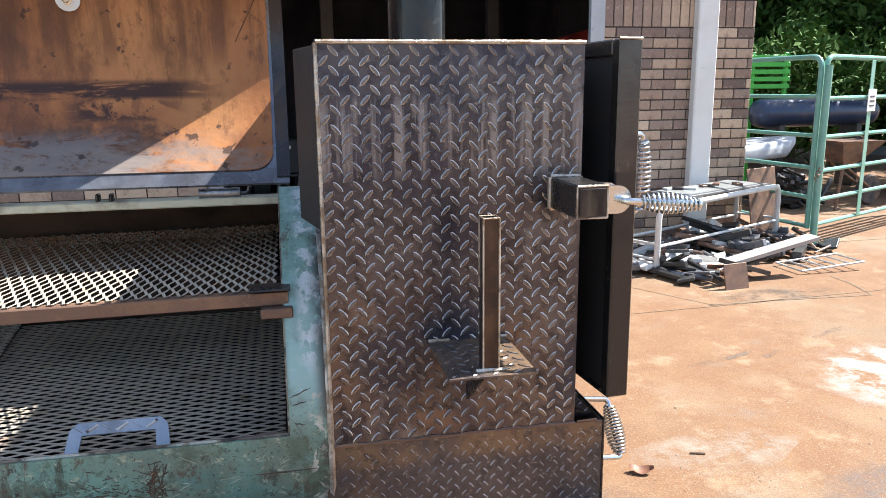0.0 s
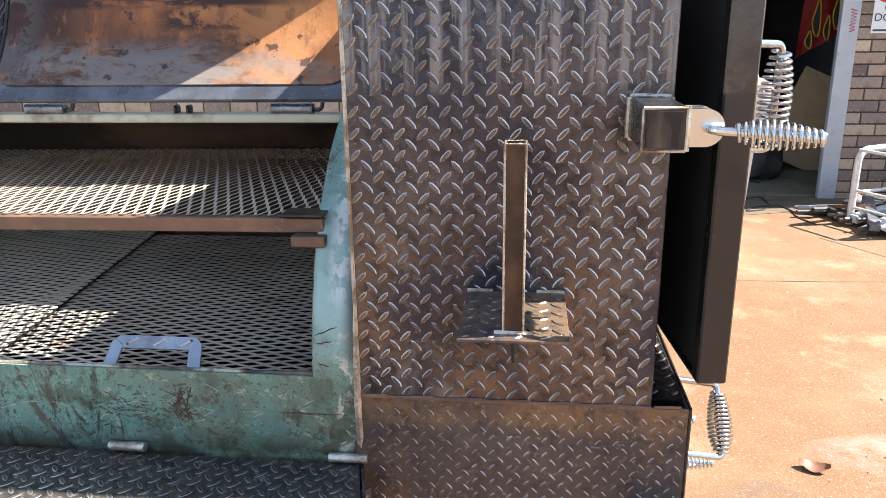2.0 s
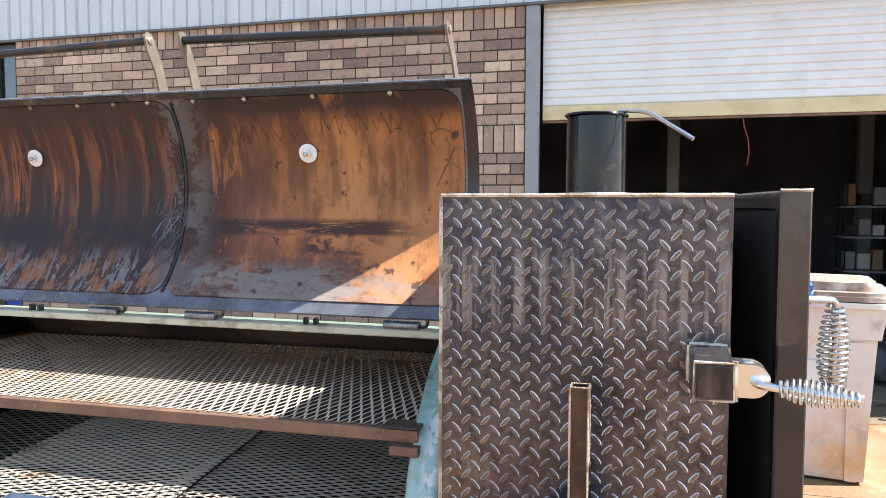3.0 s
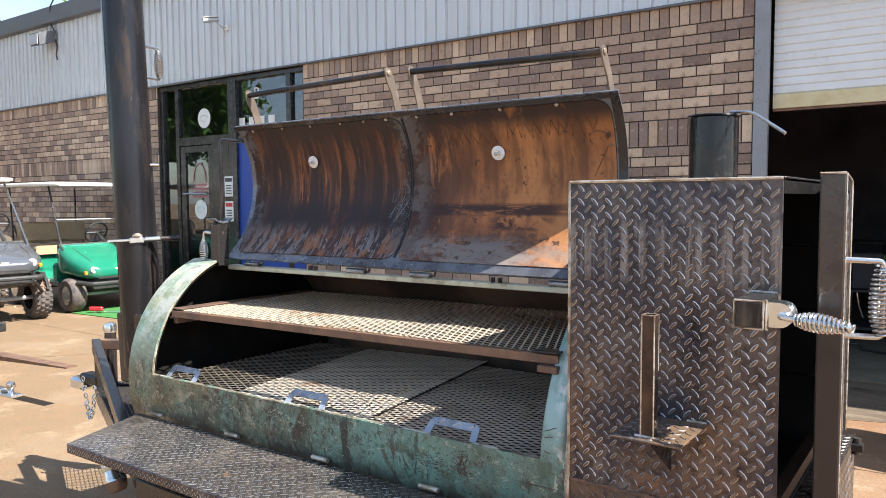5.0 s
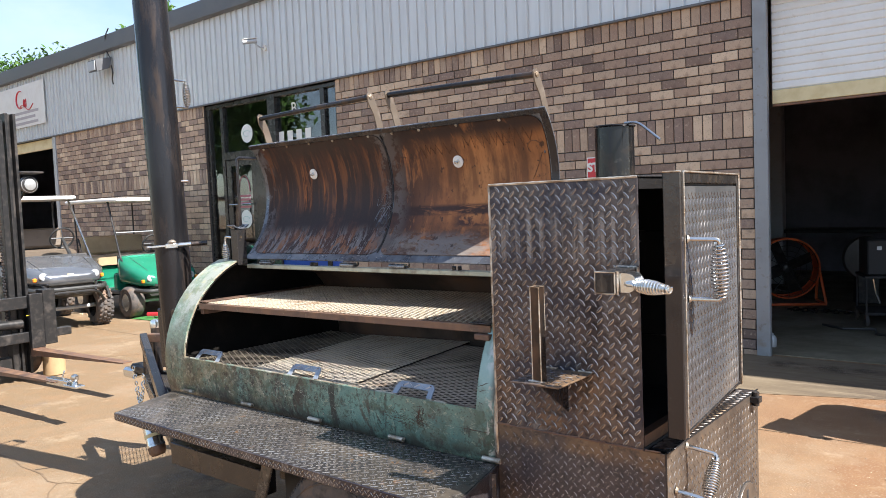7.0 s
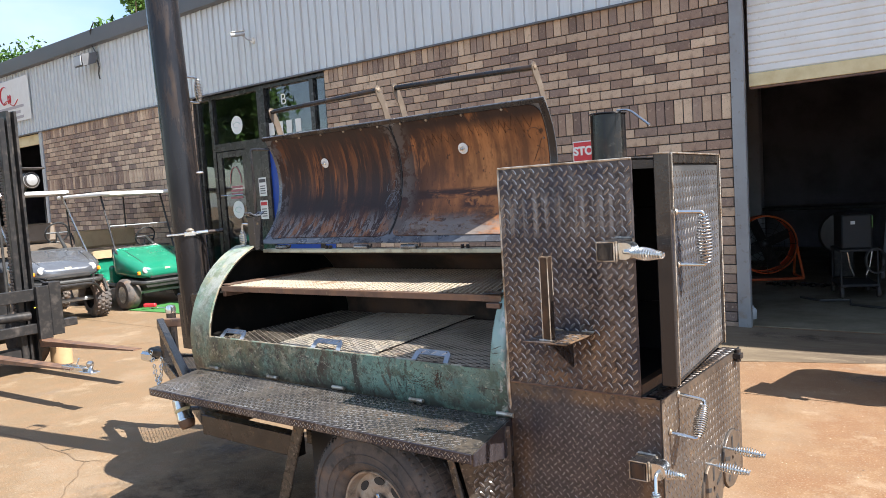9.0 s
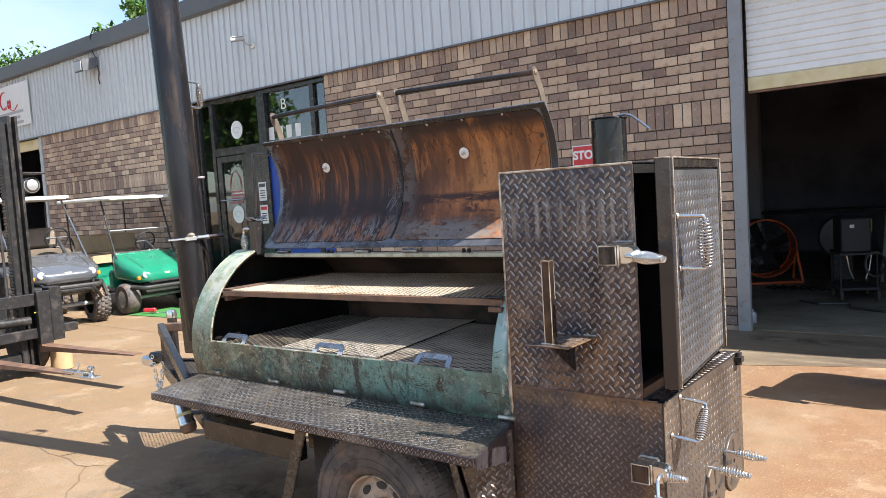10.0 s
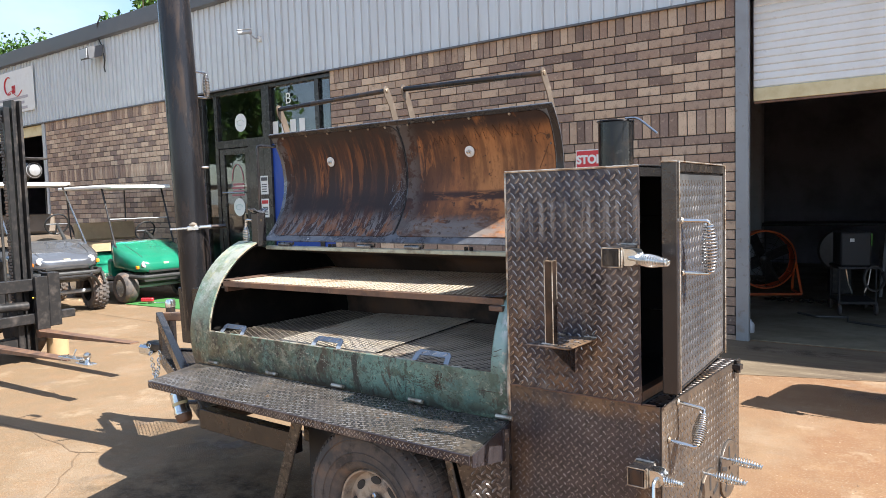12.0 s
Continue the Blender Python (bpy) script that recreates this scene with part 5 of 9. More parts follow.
part("cap_lever", Shape().tube(bend([vm @ Vector((0.05, -0.02, 0.190)), vm @ Vector((0.11, -0.05, 0.185)), vm @ Vector((0.205, -0.10, 0.118))], 0.03), 0.0045, 8), CHROME, vent)

# cabinet door, ajar, hinged at the back edge
dm = pose(3.066, 1.908, 0, 0, 0, 5.5)
DZ0, DZ1, DL = 0.892, 1.634, 0.705
door = part("cabinet_door", Shape().box(0.038, -DL + 0.031, DZ0 + 0.012, 0.043, -0.011, DZ1 - 0.040, dm), DOOR_PLATE, smoker, "tread plate cabinet door, ajar")
s = Shape()
o = dm @ Vector((0.043, -DL + 0.035, DZ0 + 0.015))
lugs(s, o, dm.to_3x3() @ Vector((0, 1, 0)), (0, 0, 1), DL - 0.05, DZ1 - DZ0 - 0.06, height=0.0015)
tread("door_tread", s, door, LUG_TOP, DOOR_PLATE)
part("door_lining", Shape().box(0.006, -DL + 0.008, DZ0 + 0.008, 0.012, -0.008, DZ1 - 0.008, dm), INSIDE, door)
for nm, b in (("free_stile", (0.0, -DL, DZ0, 0.050, -DL + 0.030, DZ1)), ("hinge_stile", (0.0, -0.010, DZ0, 0.048, 0.0, DZ1)),
              ("top_rail", (0.0, -DL + 0.030, DZ1 - 0.032, 0.048, -0.010, DZ1)), ("bottom_rail", (0.0, -DL + 0.030, DZ0, 0.046, -0.010, DZ0 + 0.012))):
    part(nm, Shape().chamfer(*b, 0.003, dm), STILE, door, "angle-iron door frame")
part("top_slot", Shape().box(0.030, -DL + 0.032, DZ1 - 0.039, 0.036, -0.012, DZ1 - 0.033, dm), INSIDE, door)
s = Shape()
weld(s, dm @ Vector((0.050, 0.0, DZ0)), dm @ Vector((0.050, 0.0, DZ1)), 0.004, 4)
weld(s, dm @ Vector((0.050, -DL + 0.002, DZ1)), dm @ Vector((0.0, -DL + 0.002, DZ1)), 0.003, 5)
weld(s, dm @ Vector((0.050, -DL + 0.031, DZ0)), dm @ Vector((0.050, -DL + 0.031, DZ1)), 0.0022, 6)
weld(s, dm @ Vector((0.049, -DL + 0.03, DZ1)), dm @ Vector((0.049, 0.0, DZ1)), 0.003, 7)
part("door_weld", s, WELD, door, kind="stuff")
ra = dm.to_3x3()
spring_handle(door, dm @ Vector((0.043, -DL + 0.075, 1.446)), dm @ Vector((0.043, -DL + 0.085, 1.276)), ra @ Vector((0.080, 0.03, -0.004)), grip=(0.05, 0.97), fat=1.18)

# latch on the cabinet: square tube, two ears, bent bolt with a spring grip
LX, LY, LZ = 2.995, 1.062, 1.340


def latch(x, y, z, back, tip, grip, side_spring):
    h = 0.031
    t = part("latch_tube", Shape().chamfer(x, y, z - h, x + 0.062, back, z + h, 0.004), ANGLE, smoker, "square steel latch tube with welded ends")
    part("tube_end", Shape().chamfer(x + 0.006, y - 0.0025, z - h + 0.006, x + 0.056, y - 0.0005, z + h - 0.006, 0.001), BLACK_STEEL, t)
    s = Shape()
    for p, q in (((x, z - h), (x + 0.062, z - h)), ((x + 0.062, z - h), (x + 0.062, z + h)), ((x + 0.062, z + h), (x, z + h)), ((x, z + h), (x, z - h))):
        weld(s, (p[0], back - 0.004, p[1]), (q[0], back - 0.004, q[1]), 0.0055, p[0] + q[1])
    weld(s, (x + 0.062, y + 0.012, z + h), (x + 0.062, y + 0.012, z - h), 0.005, 3)
    for p, q in (((x + 0.002, z - h + 0.002), (x + 0.060, z - h + 0.002)), ((x + 0.060, z - h + 0.002), (x + 0.060, z + h - 0.002)), ((x + 0.060, z + h - 0.002), (x + 0.002, z + h - 0.002)), ((x + 0.002, z + h - 0.002), (x + 0.002, z - h + 0.002))):
        weld(s, (p[0], y + 0.001, p[1]), (q[0], y + 0.001, q[1]), 0.0024, p[1] + q[0])
    part("latch_weld", s, WELD, t, kind="stuff")
    out = [(0, -0.026), (0.026, -0.026)] + [(0.026 + 0.026 * math.sin(w), -0.026 * math.cos(w)) for w in [i * math.pi / 10 for i in range(1, 10)]] + [(0.026, 0.026), (0, 0.026)]
    for yy in (y + 0.018, y + 0.066):
        part("ear", Shape().prism(out, 0.004, Matrix.Translation((x + 0.062, yy + 0.004, z)) @ Matrix.Rotation(math.pi / 2, 4, "X")), ZINC, t)
    c = Vector((x + 0.090, y + 0.018, z))
    tip = Vector(tip)
    d = (tip - (c + Vector((0, -0.02, 0)))).normalized()
    bolt = part("latch_bolt", Shape().tube(bend([c + Vector((0, 0.075, 0)), c + Vector((0, -0.022, 0)), tip], 0.018), 0.0062, 10), ZINC, t, "zinc-plated bent bolt")
    length = (tip - c).length
    g0 = tip - d * (length * grip)
    part("spring_grip", coil(Shape(), g0, tip, [0.010, 0.0165, 0.0185, 0.0165, 0.012, 0.0085], 13, 0.0026), ZINC, bolt)
    part("bolt_spring", coil(Shape(), c + Vector((0, 0.008, 0)), c + Vector((0, 0.044, 0)), [0.009, 0.009], 6, 0.0018, 5, 10), CHROME, bolt)
    if side_spring:
        a, e = c + Vector((0.020, 0.020, -0.006)), c + Vector((0.078, 0.026, -0.008))
        part("side_spring", coil(Shape(), a, e, [0.017, 0.015, 0.011, 0.0085, 0.0075], 8, 0.0026), ZINC, t)
        part("side_pin", Shape().tube([c + Vector((-0.004, 0.022, 0.002)), e], 0.0055, 10), ZINC, t)
    return t


latch(LX, LY, LZ, BFY, (3.222, 1.030, 1.333), 0.74, False)
latch(3.044, 1.125, 0.628, BFY, (3.148, 1.085, 0.496), 0.58, True)

# prop post on a bracket plate
part("bracket_plate", Shape().chamfer(2.747, 1.002, 1.046, 2.908, BFY, 1.051, 0.001), FIRE_PLATE, smoker, "tread plate bracket")
tread("bracket_tread", lugs(Shape(), (2.747, 1.002, 1.051), (1, 0, 0), (0, 1, 0), 0.161, 0.2, margin=0.016), smoker, LUG_TOP, FIRE_PLATE)
part("bracket_gusset", Shape().prism([(0.0, 0), (0.165, 0), (0.165, -0.12)], 0.005, Matrix.Translation((2.8225, 1.03, 1.045)) @ Matrix(((0, 0, 1, 0), (1, 0, 0, 0), (0, 1, 0, 0), (0, 0, 0, 1)))), BLACK_STEEL, smoker)
s = Shape()
for a in ((0, 0, 0.0285, 0.003), (0, 0.0255, 0.0285, 0.0285), (0, 0.003, 0.003, 0.0255), (0.0255, 0.003, 0.0285, 0.0255)):
    s.box(2.813 + a[0], 1.022 + a[1], 1.051, 2.813 + a[2], 1.022 + a[3], 1.326)
part("prop_post", s, POSTM, smoker, "open square steel tube post")
s = Shape()
for xx in (2.813, 2.8415):
    weld(s, (xx, 1.0215, 1.052), (xx, 1.0215, 1.326), 0.0019, xx)
    weld(s, (xx, 1.0505, 1.20), (xx, 1.0505, 1.326), 0.0015, xx)
    weld(s, (xx, 1.022, 1.326), (xx, 1.050, 1.326), 0.0017, xx)
for yy in (1.0225, 1.0500):
    weld(s, (2.813, yy, 1.326), (2.8415, yy, 1.326), 0.0017, yy)
weld(s, (2.80, 1.022, 1.053), (2.856, 1.022, 1.053), 0.005, 2)
weld(s, (2.747, 1.200, 1.052), (2.79, 1.200, 1.052), 0.005, 7)
weld(s, (2.862, 1.200, 1.052), (2.908, 1.200, 1.052), 0.005, 8)
part("bracket_weld", s, WELD, smoker, kind="stuff")

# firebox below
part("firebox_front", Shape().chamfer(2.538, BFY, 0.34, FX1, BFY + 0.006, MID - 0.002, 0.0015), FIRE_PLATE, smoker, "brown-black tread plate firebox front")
s = lugs(Shape(), (2.560, BFY, 0.34), (1, 0, 0), (0, 0, 1), FX1 - 2.560, MID - 0.345, 0.031, 0.030, 0.0009, 0.012, 0.0078, 0.0021)
tread("firebox_tread", s, smoker, LUG, FIRE_PLATE)
part("firebox_side", Shape().box(FX1 - 0.006, BFY + 0.0065, 0.34, FX1, BBY, MID - 0.002), FIRE_SIDE, smoker, "brown tread plate firebox door, sunlight painted in")
s = lugs(Shape(), (FX1, BFY + 0.01, 0.34), (0, 1, 0), (0, 0, 1), BBY - BFY - 0.01, MID - 0.345, 0.034, 0.032, 0.0011, 0.012, 0.0105, 0.0030)
tread("firebox_side_tread", s, smoker, LUG_TOP, FIRE_SIDE)
part("firebox_inner_side", Shape().box(2.560, BFY + 0.0065, 0.34, 2.566, BBY, MID - 0.01), INSIDE, smoker)
part("firebox_back", Shape().box(2.566, BBY - 0.006, 0.34, FX1 - 0.006, BBY, MID - 0.01), STEEL, smoker)
part("firebox_ledge", Shape().box(BX1 + 0.001, BFY + 0.045, MID - 0.010, FX1 - 0.0065, BBY - 0.007, MID - 0.004), BLACK_STEEL, smoker)
tread("ledge_tread", lugs(Shape(), (BX1, BFY + 0.05, MID - 0.004), (1, 0, 0), (0, 1, 0), FX1 - BX1, BBY - BFY - 0.06, margin=0.014), smoker, LUG_TOP, FIRE_SIDE)
part("firebox_bottom", Shape().box(2.566, BFY + 0.0065, 0.336, FX1 - 0.006, BBY - 0.0065, 0.34), INSIDE, smoker)
s = Shape()
weld(s, (FX1, BFY, MID - 0.35), (FX1, BFY, MID), 0.003, 11)
weld(s, (FX1, BFY, MID - 0.001), (FX1, BBY, MID - 0.001), 0.003, 12)
part("firebox_weld", s, ANGLE, smoker, kind="stuff")
spring_handle(smoker, (FX1, 1.352, 0.829), (FX1, 1.267, 0.722), (0.084, 0.022, -0.018), grip=(0.12, 0.95))
part("firebox_hinge", Shape().lathe([(0.012, 0), (0.012, 0.05)], pose(FX1 + 0.012, 1.99, 0.80), 12).box(FX1, 1.96, 0.815, FX1 + 0.03, 2.0, 0.835), BLACK_STEEL, smoker)
# round air dampers with slots and spring grips
for yc, zc, gp in ((1.66, 0.385, (1.585, 0.510)), (1.89, 0.43, (1.79, 0.505))):
    dmat = Matrix.Translation((FX1 + 0.003, yc, zc)) @ Matrix.Rotation(math.pi / 2, 4, "Y")
    dsc = part("air_damper", Shape().lathe([(0.012, 0), (0.012, 0.006), (0.110, 0.006), (0.112, 0.003), (0.112, -0.002)], dmat, 40), FIRE_SIDE, smoker, "round slotted steel air damper")
    part("damper_seat", Shape().lathe([(0.110, 0.0), (0.110, 0.0008), (0.1165, 0.0008), (0.1165, 0.0)], Matrix.Translation((FX1 + 0.0005, yc, zc)) @ Matrix.Rotation(math.pi / 2, 4, "Y"), 40, caps=False), INSIDE, dsc)
    for k in range(5):
        w = math.radians(20 + k * 72)
        s = Shape().chamfer(-0.008, 0.035, 0.0065, 0.008, 0.092, 0.0076, 0.0005, dmat @ Matrix.Rotation(w, 4, "Z"))
        part("slot", s, INSIDE, dsc)
    p0 = Vector((FX1 + 0.006, gp[0], gp[1]))
    p1 = p0 + Vector((0.150, 0.012, -0.012))
    rod = part("damper_rod", Shape().tube([p0, p1], 0.005, 8), ZINC, dsc)
    part("spring_grip", coil(Shape(), p0.lerp(p1, 0.25), p1, [0.008, 0.016, 0.018, 0.013, 0.008], 12, 0.0024), ZINC, rod)

# barrel with its cut-out mouth
a_mouth = math.degrees(math.asin((0.880 - BZ) / BR))
MX0, MX1, HINGE = 0.695, 2.470, 108.0


def flat_top(s):
    """The shell is cut flat behind the lid's hinge."""
    s.v = [(x, y, min(z, 1.288 - 0.127 * (y - 1.645)) if y > 1.56 else z) for x, y, z in s.v]
    return s


s = Shape().sheet(arc(BY, BZ, BR, 180 - a_mouth, 410, 60) + [(1.85, 1.262), (1.645, 1.288)], MX0, MX1, -0.007)
s.sheet(arc(BY, BZ, BR, 0, 360, 72), 0.53, MX0, -0.007)
s.sheet(arc(BY, BZ, BR, 0, 360, 72), MX1, BX0, -0.007)
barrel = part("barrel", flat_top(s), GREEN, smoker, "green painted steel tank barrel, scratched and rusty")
prof = [(BR * math.cos(w), 0.04 * math.sin(w)) for w in [i * math.pi / 2 / 10 for i in range(11)]]
part("head_lining", flat_top(Shape().lathe([(BR - 0.013, 0.0), (BR - 0.013, 0.005), (0.0, 0.005)], Matrix.Translation((0.548, BY, BZ)) @ Matrix.Rotation(math.pi / 2, 4, "Y"), 64)), CHAR, barrel, "soot-covered inside of the tank end")
part("barrel_head", flat_top(Shape().lathe([(BR - 0.007, -0.004)] + prof, Matrix.Translation((0.53, BY, BZ)) @ Matrix.Rotation(-math.pi / 2, 4, "Y"), 64)), GREEN, barrel, "domed end of the tank")
s = Shape().tube([(0.552 + 0.002 * math.sin(i * 1.7), BY + (BR + 0.001) * math.cos(i * math.pi / 60), BZ + (BR + 0.001) * math.sin(i * math.pi / 60)) for i in range(120)], 0.005, 6, closed=True)
part("girth_weld", flat_top(s), RIM, barrel, "pale worn weld round the tank")
s = Shape().sheet(arc(BY, BZ, BR - 0.010, 182, 409, 60) + [(1.85, 1.250), (1.65, 1.275)], MX0 + 0.002, MX1 - 0.002, -0.003)
part("barrel_lining", s, SOOT, barrel)
# extra dark sheet: shade below the grates painted onto the barrel bottom
part("barrel_floor", Shape().sheet(arc(BY, BZ, BR - 0.018, 186, 354, 40), MX0 + 0.004, MX1 - 0.004, -0.002), CHAR, barrel, "charred barrel bottom with shade under the grates painted in")
for xx in (0.535, BX0 - 0.012):
    part("end_wall", flat_top(Shape().lathe([(BR - 0.011, -0.002), (BR - 0.011, 0.002)], Matrix.Translation((xx, BY, BZ)) @ Matrix.Rotation(math.pi / 2, 4, "Y"), 48)), CHAR, barrel, "soot-black inner end plate")
for xa, xb in ((0.540, MX0 - 0.003), (MX1 + 0.003, BX0 - 0.016)):
    part("end_lining", flat_top(Shape().lathe([(BR - 0.0085, xa), (BR - 0.0085, xb), (BR - 0.0115, xb), (BR - 0.0115, xa)], Matrix.Translation((0, BY, BZ)) @ Matrix.Rotation(math.pi / 2, 4, "Y"), 64, caps=False)), CHAR, barrel)
ca, sa = math.cos(radians(HINGE)), math.sin(radians(HINGE))
hy, hz = 1.630, 1.294
part("hinge_rail", Shape().chamfer(MX0 - 0.01, hy - 0.028, hz - 0.014, BX0 - 0.005, hy + 0.016, hz + 0.006, 0.003), RIM, barrel, "pale scuffed steel rail at the lid hinge")
s = Shape()
for i in range(30):
    a0 = 180 - a_mouth - (72 - a_mouth) * i / 30
    a1 = 180 - a_mouth - (72 - a_mouth) * (i + 1) / 30
    for xx in (MX0, MX1):
        s.tube([(xx, BY + BR * math.cos(radians(a)), BZ + BR * math.sin(radians(a))) for a in (a0, a1)], 0.0035, 5)
part("mouth_edge", s, LIP, barrel, kind="stuff")
part("mouth_lip", Shape().tube([(MX0, BFY + 0.004, 0.880), (MX1, BFY + 0.004, 0.880)], 0.0045, 6), LIP, barrel)
part("mouth_patch", Shape().chamfer(2.40, BFY - 0.002, 0.870, 2.468, BFY + 0.02, 0.8825, 0.004), LIP, barrel, "flaked burnt patch on the cut edge")
s = Shape()
for i in range(40):
    a = 20 + 220 * i / 40
    p = [(BX0 - 0.004, BY + (BR + 0.003) * math.cos(radians(b)), BZ + (BR + 0.003) * math.sin(radians(b))) for b in (90 + a * 0.9 - 20, 90 + (a + 5.6) * 0.9 - 20)]
    weld(s, p[0], p[1], 0.007, i)
part("barrel_weld", s, WELD, barrel, kind="stuff")
# scratches and gouges in the paint of the tank


def on_barrel(x, z):
    return (x, BY - math.sqrt((BR + 0.0068) ** 2 - (z - BZ) ** 2), z)


def strokes(name, m, label, seed, count, cx, cz, sx, sz, length, r, lean):
    """Short wandering scores in the paint, scattered round a middle."""
    rnd = random.Random(seed)
    s = Shape()
    for _ in range(count):
        x, z, w = rnd.gauss(cx, sx), rnd.gauss(cz, sz), lean + rnd.gauss(0, 0.5)
        n, ln = 5, length * rnd.uniform(0.3, 1.2)
        pts = [on_barrel(x + (k / n - 0.5) * ln * math.cos(w) + rnd.gauss(0, r * 0.35), min(0.872, max(0.70, z + (k / n - 0.5) * ln * math.sin(w) + rnd.gauss(0, r * 0.35)))) for k in range(n + 1)]
        s.tube(pts, [r * rnd.uniform(0.35, 1.3) for _ in pts], 5)
    return part(name, s, m, barrel, label, kind="stuff")


RUSTY_CUT = layered("rust_in_a_score", (0.060, 0.036, 0.025), [D((0.13, 0.065, 0.036), 30, 0.5, 0.62, 0.7)], 0.8, 0.0, 0.3, 120)
strokes("score", RUSTY_CUT, "rust-brown gouges in the green paint", 3, 26, 2.218, 0.818, 0.010, 0.018, 0.036, 0.0013, 1.05)
strokes("score", RUSTY_CUT, "rust-brown gouges in the green paint", 8, 16, 2.205, 0.806, 0.016, 0.012, 0.040, 0.0010, -0.7)
strokes("score", RUSTY_CUT, "rust-brown gouges in the green paint", 4, 70, 2.12, 0.795, 0.045, 0.018, 0.016, 0.0011, 0.0)
strokes("score", RUSTY_CUT, "rust-brown gouges in the green paint", 5, 80, 1.55, 0.79, 0.33, 0.035, 0.015, 0.0010, 0.8)
strokes("scratch", RIM, "fine pale scratches in the green paint", 6, 40, 2.02, 0.80, 0.26, 0.035, 0.034, 0.00045, 0.1)
strokes("scratch", RIM, "fine pale scratches in the green paint", 7, 30, 1.2, 0.82, 0.30, 0.035, 0.028, 0.0005, 0.3)
s = Shape().tube([on_barrel(2.390 + 0.138 * k / 12, 0.8065 + 0.0006 * math.sin(k * 1.9)) for k in range(13)], [0.0004, 0.0007, 0.0010, 0.0014, 0.0013, 0.0021, 0.0018, 0.0011, 0.0013, 0.0009, 0.0011, 0.0008, 0.0004], 6)
part("gouge", s, RUSTY_CUT, barrel, "long dark gouge in the green paint")
for k, (x0, z0, x1, z1) in enumerate(((2.474, 0.955, 2.515, 0.972), (2.476, 0.940, 2.505, 0.946), (2.480, 0.905, 2.500, 0.900))):
    s = Shape().tube([on_barrel(x0 + (x1 - x0) * i / 6, z0 + (z1 - z0) * i / 6 + 0.001 * math.sin(i * 2 + k)) for i in range(7)], [0.0005, 0.0011, 0.0014, 0.0010, 0.0015, 0.0009, 0.0004], 5)
    part("gouge", s, RUSTY_CUT, barrel)

# the open lid: bent sheet, two rusty liner panels, gauges, grab rods
LC = (1.297, 1.652, 0.408)
s = Shape().sheet(arc(*LC, -53.4, 39.5, 28), 0.742, 2.50, -0.006)
lid = part("lid", s, GREY_EDGE, smoker, "curved steel lid standing open, rusty inside")


def liner(x0, x1, m, label):
    """A bent liner sheet with rounded corners, a little proud of the lid."""
    n, k, s = 26, 30, Shape()
    a0, a1, rc = -47.5, 36.0, 0.05
    rr = LC[2] - 0.004
    top, bot = [], []
    for i in range(k + 1):
        t = i / k
        u = (1 - math.cos(math.pi * t)) / 2
        x = x0 + (x1 - x0) * u
        e = min(x - x0, x1 - x)
        cut = 0.0 if e >= rc else rc - math.sqrt(max(0, rc * rc - (rc - e) ** 2))
        da = math.degrees(cut / rr)
        for j in range(n + 1):
            a = radians((a0 + da) + (a1 - a0 - 2 * da) * j / n)
            s.v.append((x, LC[0] + rr * math.cos(a), LC[1] + rr * math.sin(a)))
            bot.append((x, LC[0] + (rr + 0.003) * math.cos(a), LC[1] + (rr + 0.003) * math.sin(a)))
    for i in range(k):
        for j in range(n):
            a = i * (n + 1) + j
            s.f.append((a, a + 1, a + n + 2, a + n + 1))
    s2 = len(s.v)
    s.v += bot
    for i in range(k):
        for j in range(n):
            a = s2 + i * (n + 1) + j
            s.f.append((a, a + n + 1, a + n + 2, a + 1))
    for i in range(k):
        for j in (0, n):
            a = i * (n + 1) + j
            s.f.append((a, a + n + 1, s2 + a + n + 1, s2 + a))
    for j in range(n):
        for i in (0, k):
            a = i * (n + 1) + j
            s.f.append((a, a + 1, s2 + a + 1, s2 + a))
    return part("liner", s, m, lid, label)


liner(0.772, 1.645, LID_A, "dark brown heat-stained liner sheet")
liner(1.660, 2.465, LID_B, "orange rust-stained liner sheet")
SEAM = Shape().tube([(1.6525, LC[0] + (LC[2] - 0.004) * math.cos(radians(a)), LC[1] + (LC[2] - 0.004) * math.sin(radians(a))) for a in range(-46, 36, 3)], 0.003, 6)
part("liner_seam", SEAM, INSIDE, lid)


def on_lid(x, z, off=0.0050):
    a = math.asin((z - LC[1]) / LC[2])
    return (x, LC[0] + (LC[2] - off) * math.cos(a), LC[1] + (LC[2] - off) * math.sin(a))


MARK = layered("burnt_scribble", (0.085, 0.038, 0.022), [D((0.20, 0.09, 0.04), 26, 0.46, 0.58, 0.85)], 0.6, 0, 0)
rnd = random.Random(8)
s = Shape()
for x0, x1, zc in ((1.84, 2.04, 1.795), (2.08, 2.42, 1.815)):
    pts, x, k = [], x0, 0
    while x < x1:
        pts.append(on_lid(x + rnd.uniform(-0.006, 0.006), zc + (0.032 if k % 2 else -0.020) + rnd.uniform(-0.012, 0.012)))
        x += rnd.uniform(0.010, 0.024)
        k += 1
    s.tube(pts, [0.0005 + 0.0009 * rnd.random() for _ in pts], 5)
s.tube([on_lid(2.41 + 0.03 * math.cos(w), 1.775 + 0.025 * math.sin(w)) for w in [i * 0.5 for i in range(9)]], 0.0015, 5)
s.tube([on_lid(2.44 - 0.05 * t, 1.75 - 0.10 * t) for t in [i / 6 for i in range(7)]], 0.0012, 5)
part("scribble", s, MARK, lid, "dark burnt scribbles on the liner", kind="stuff")
s = Shape()
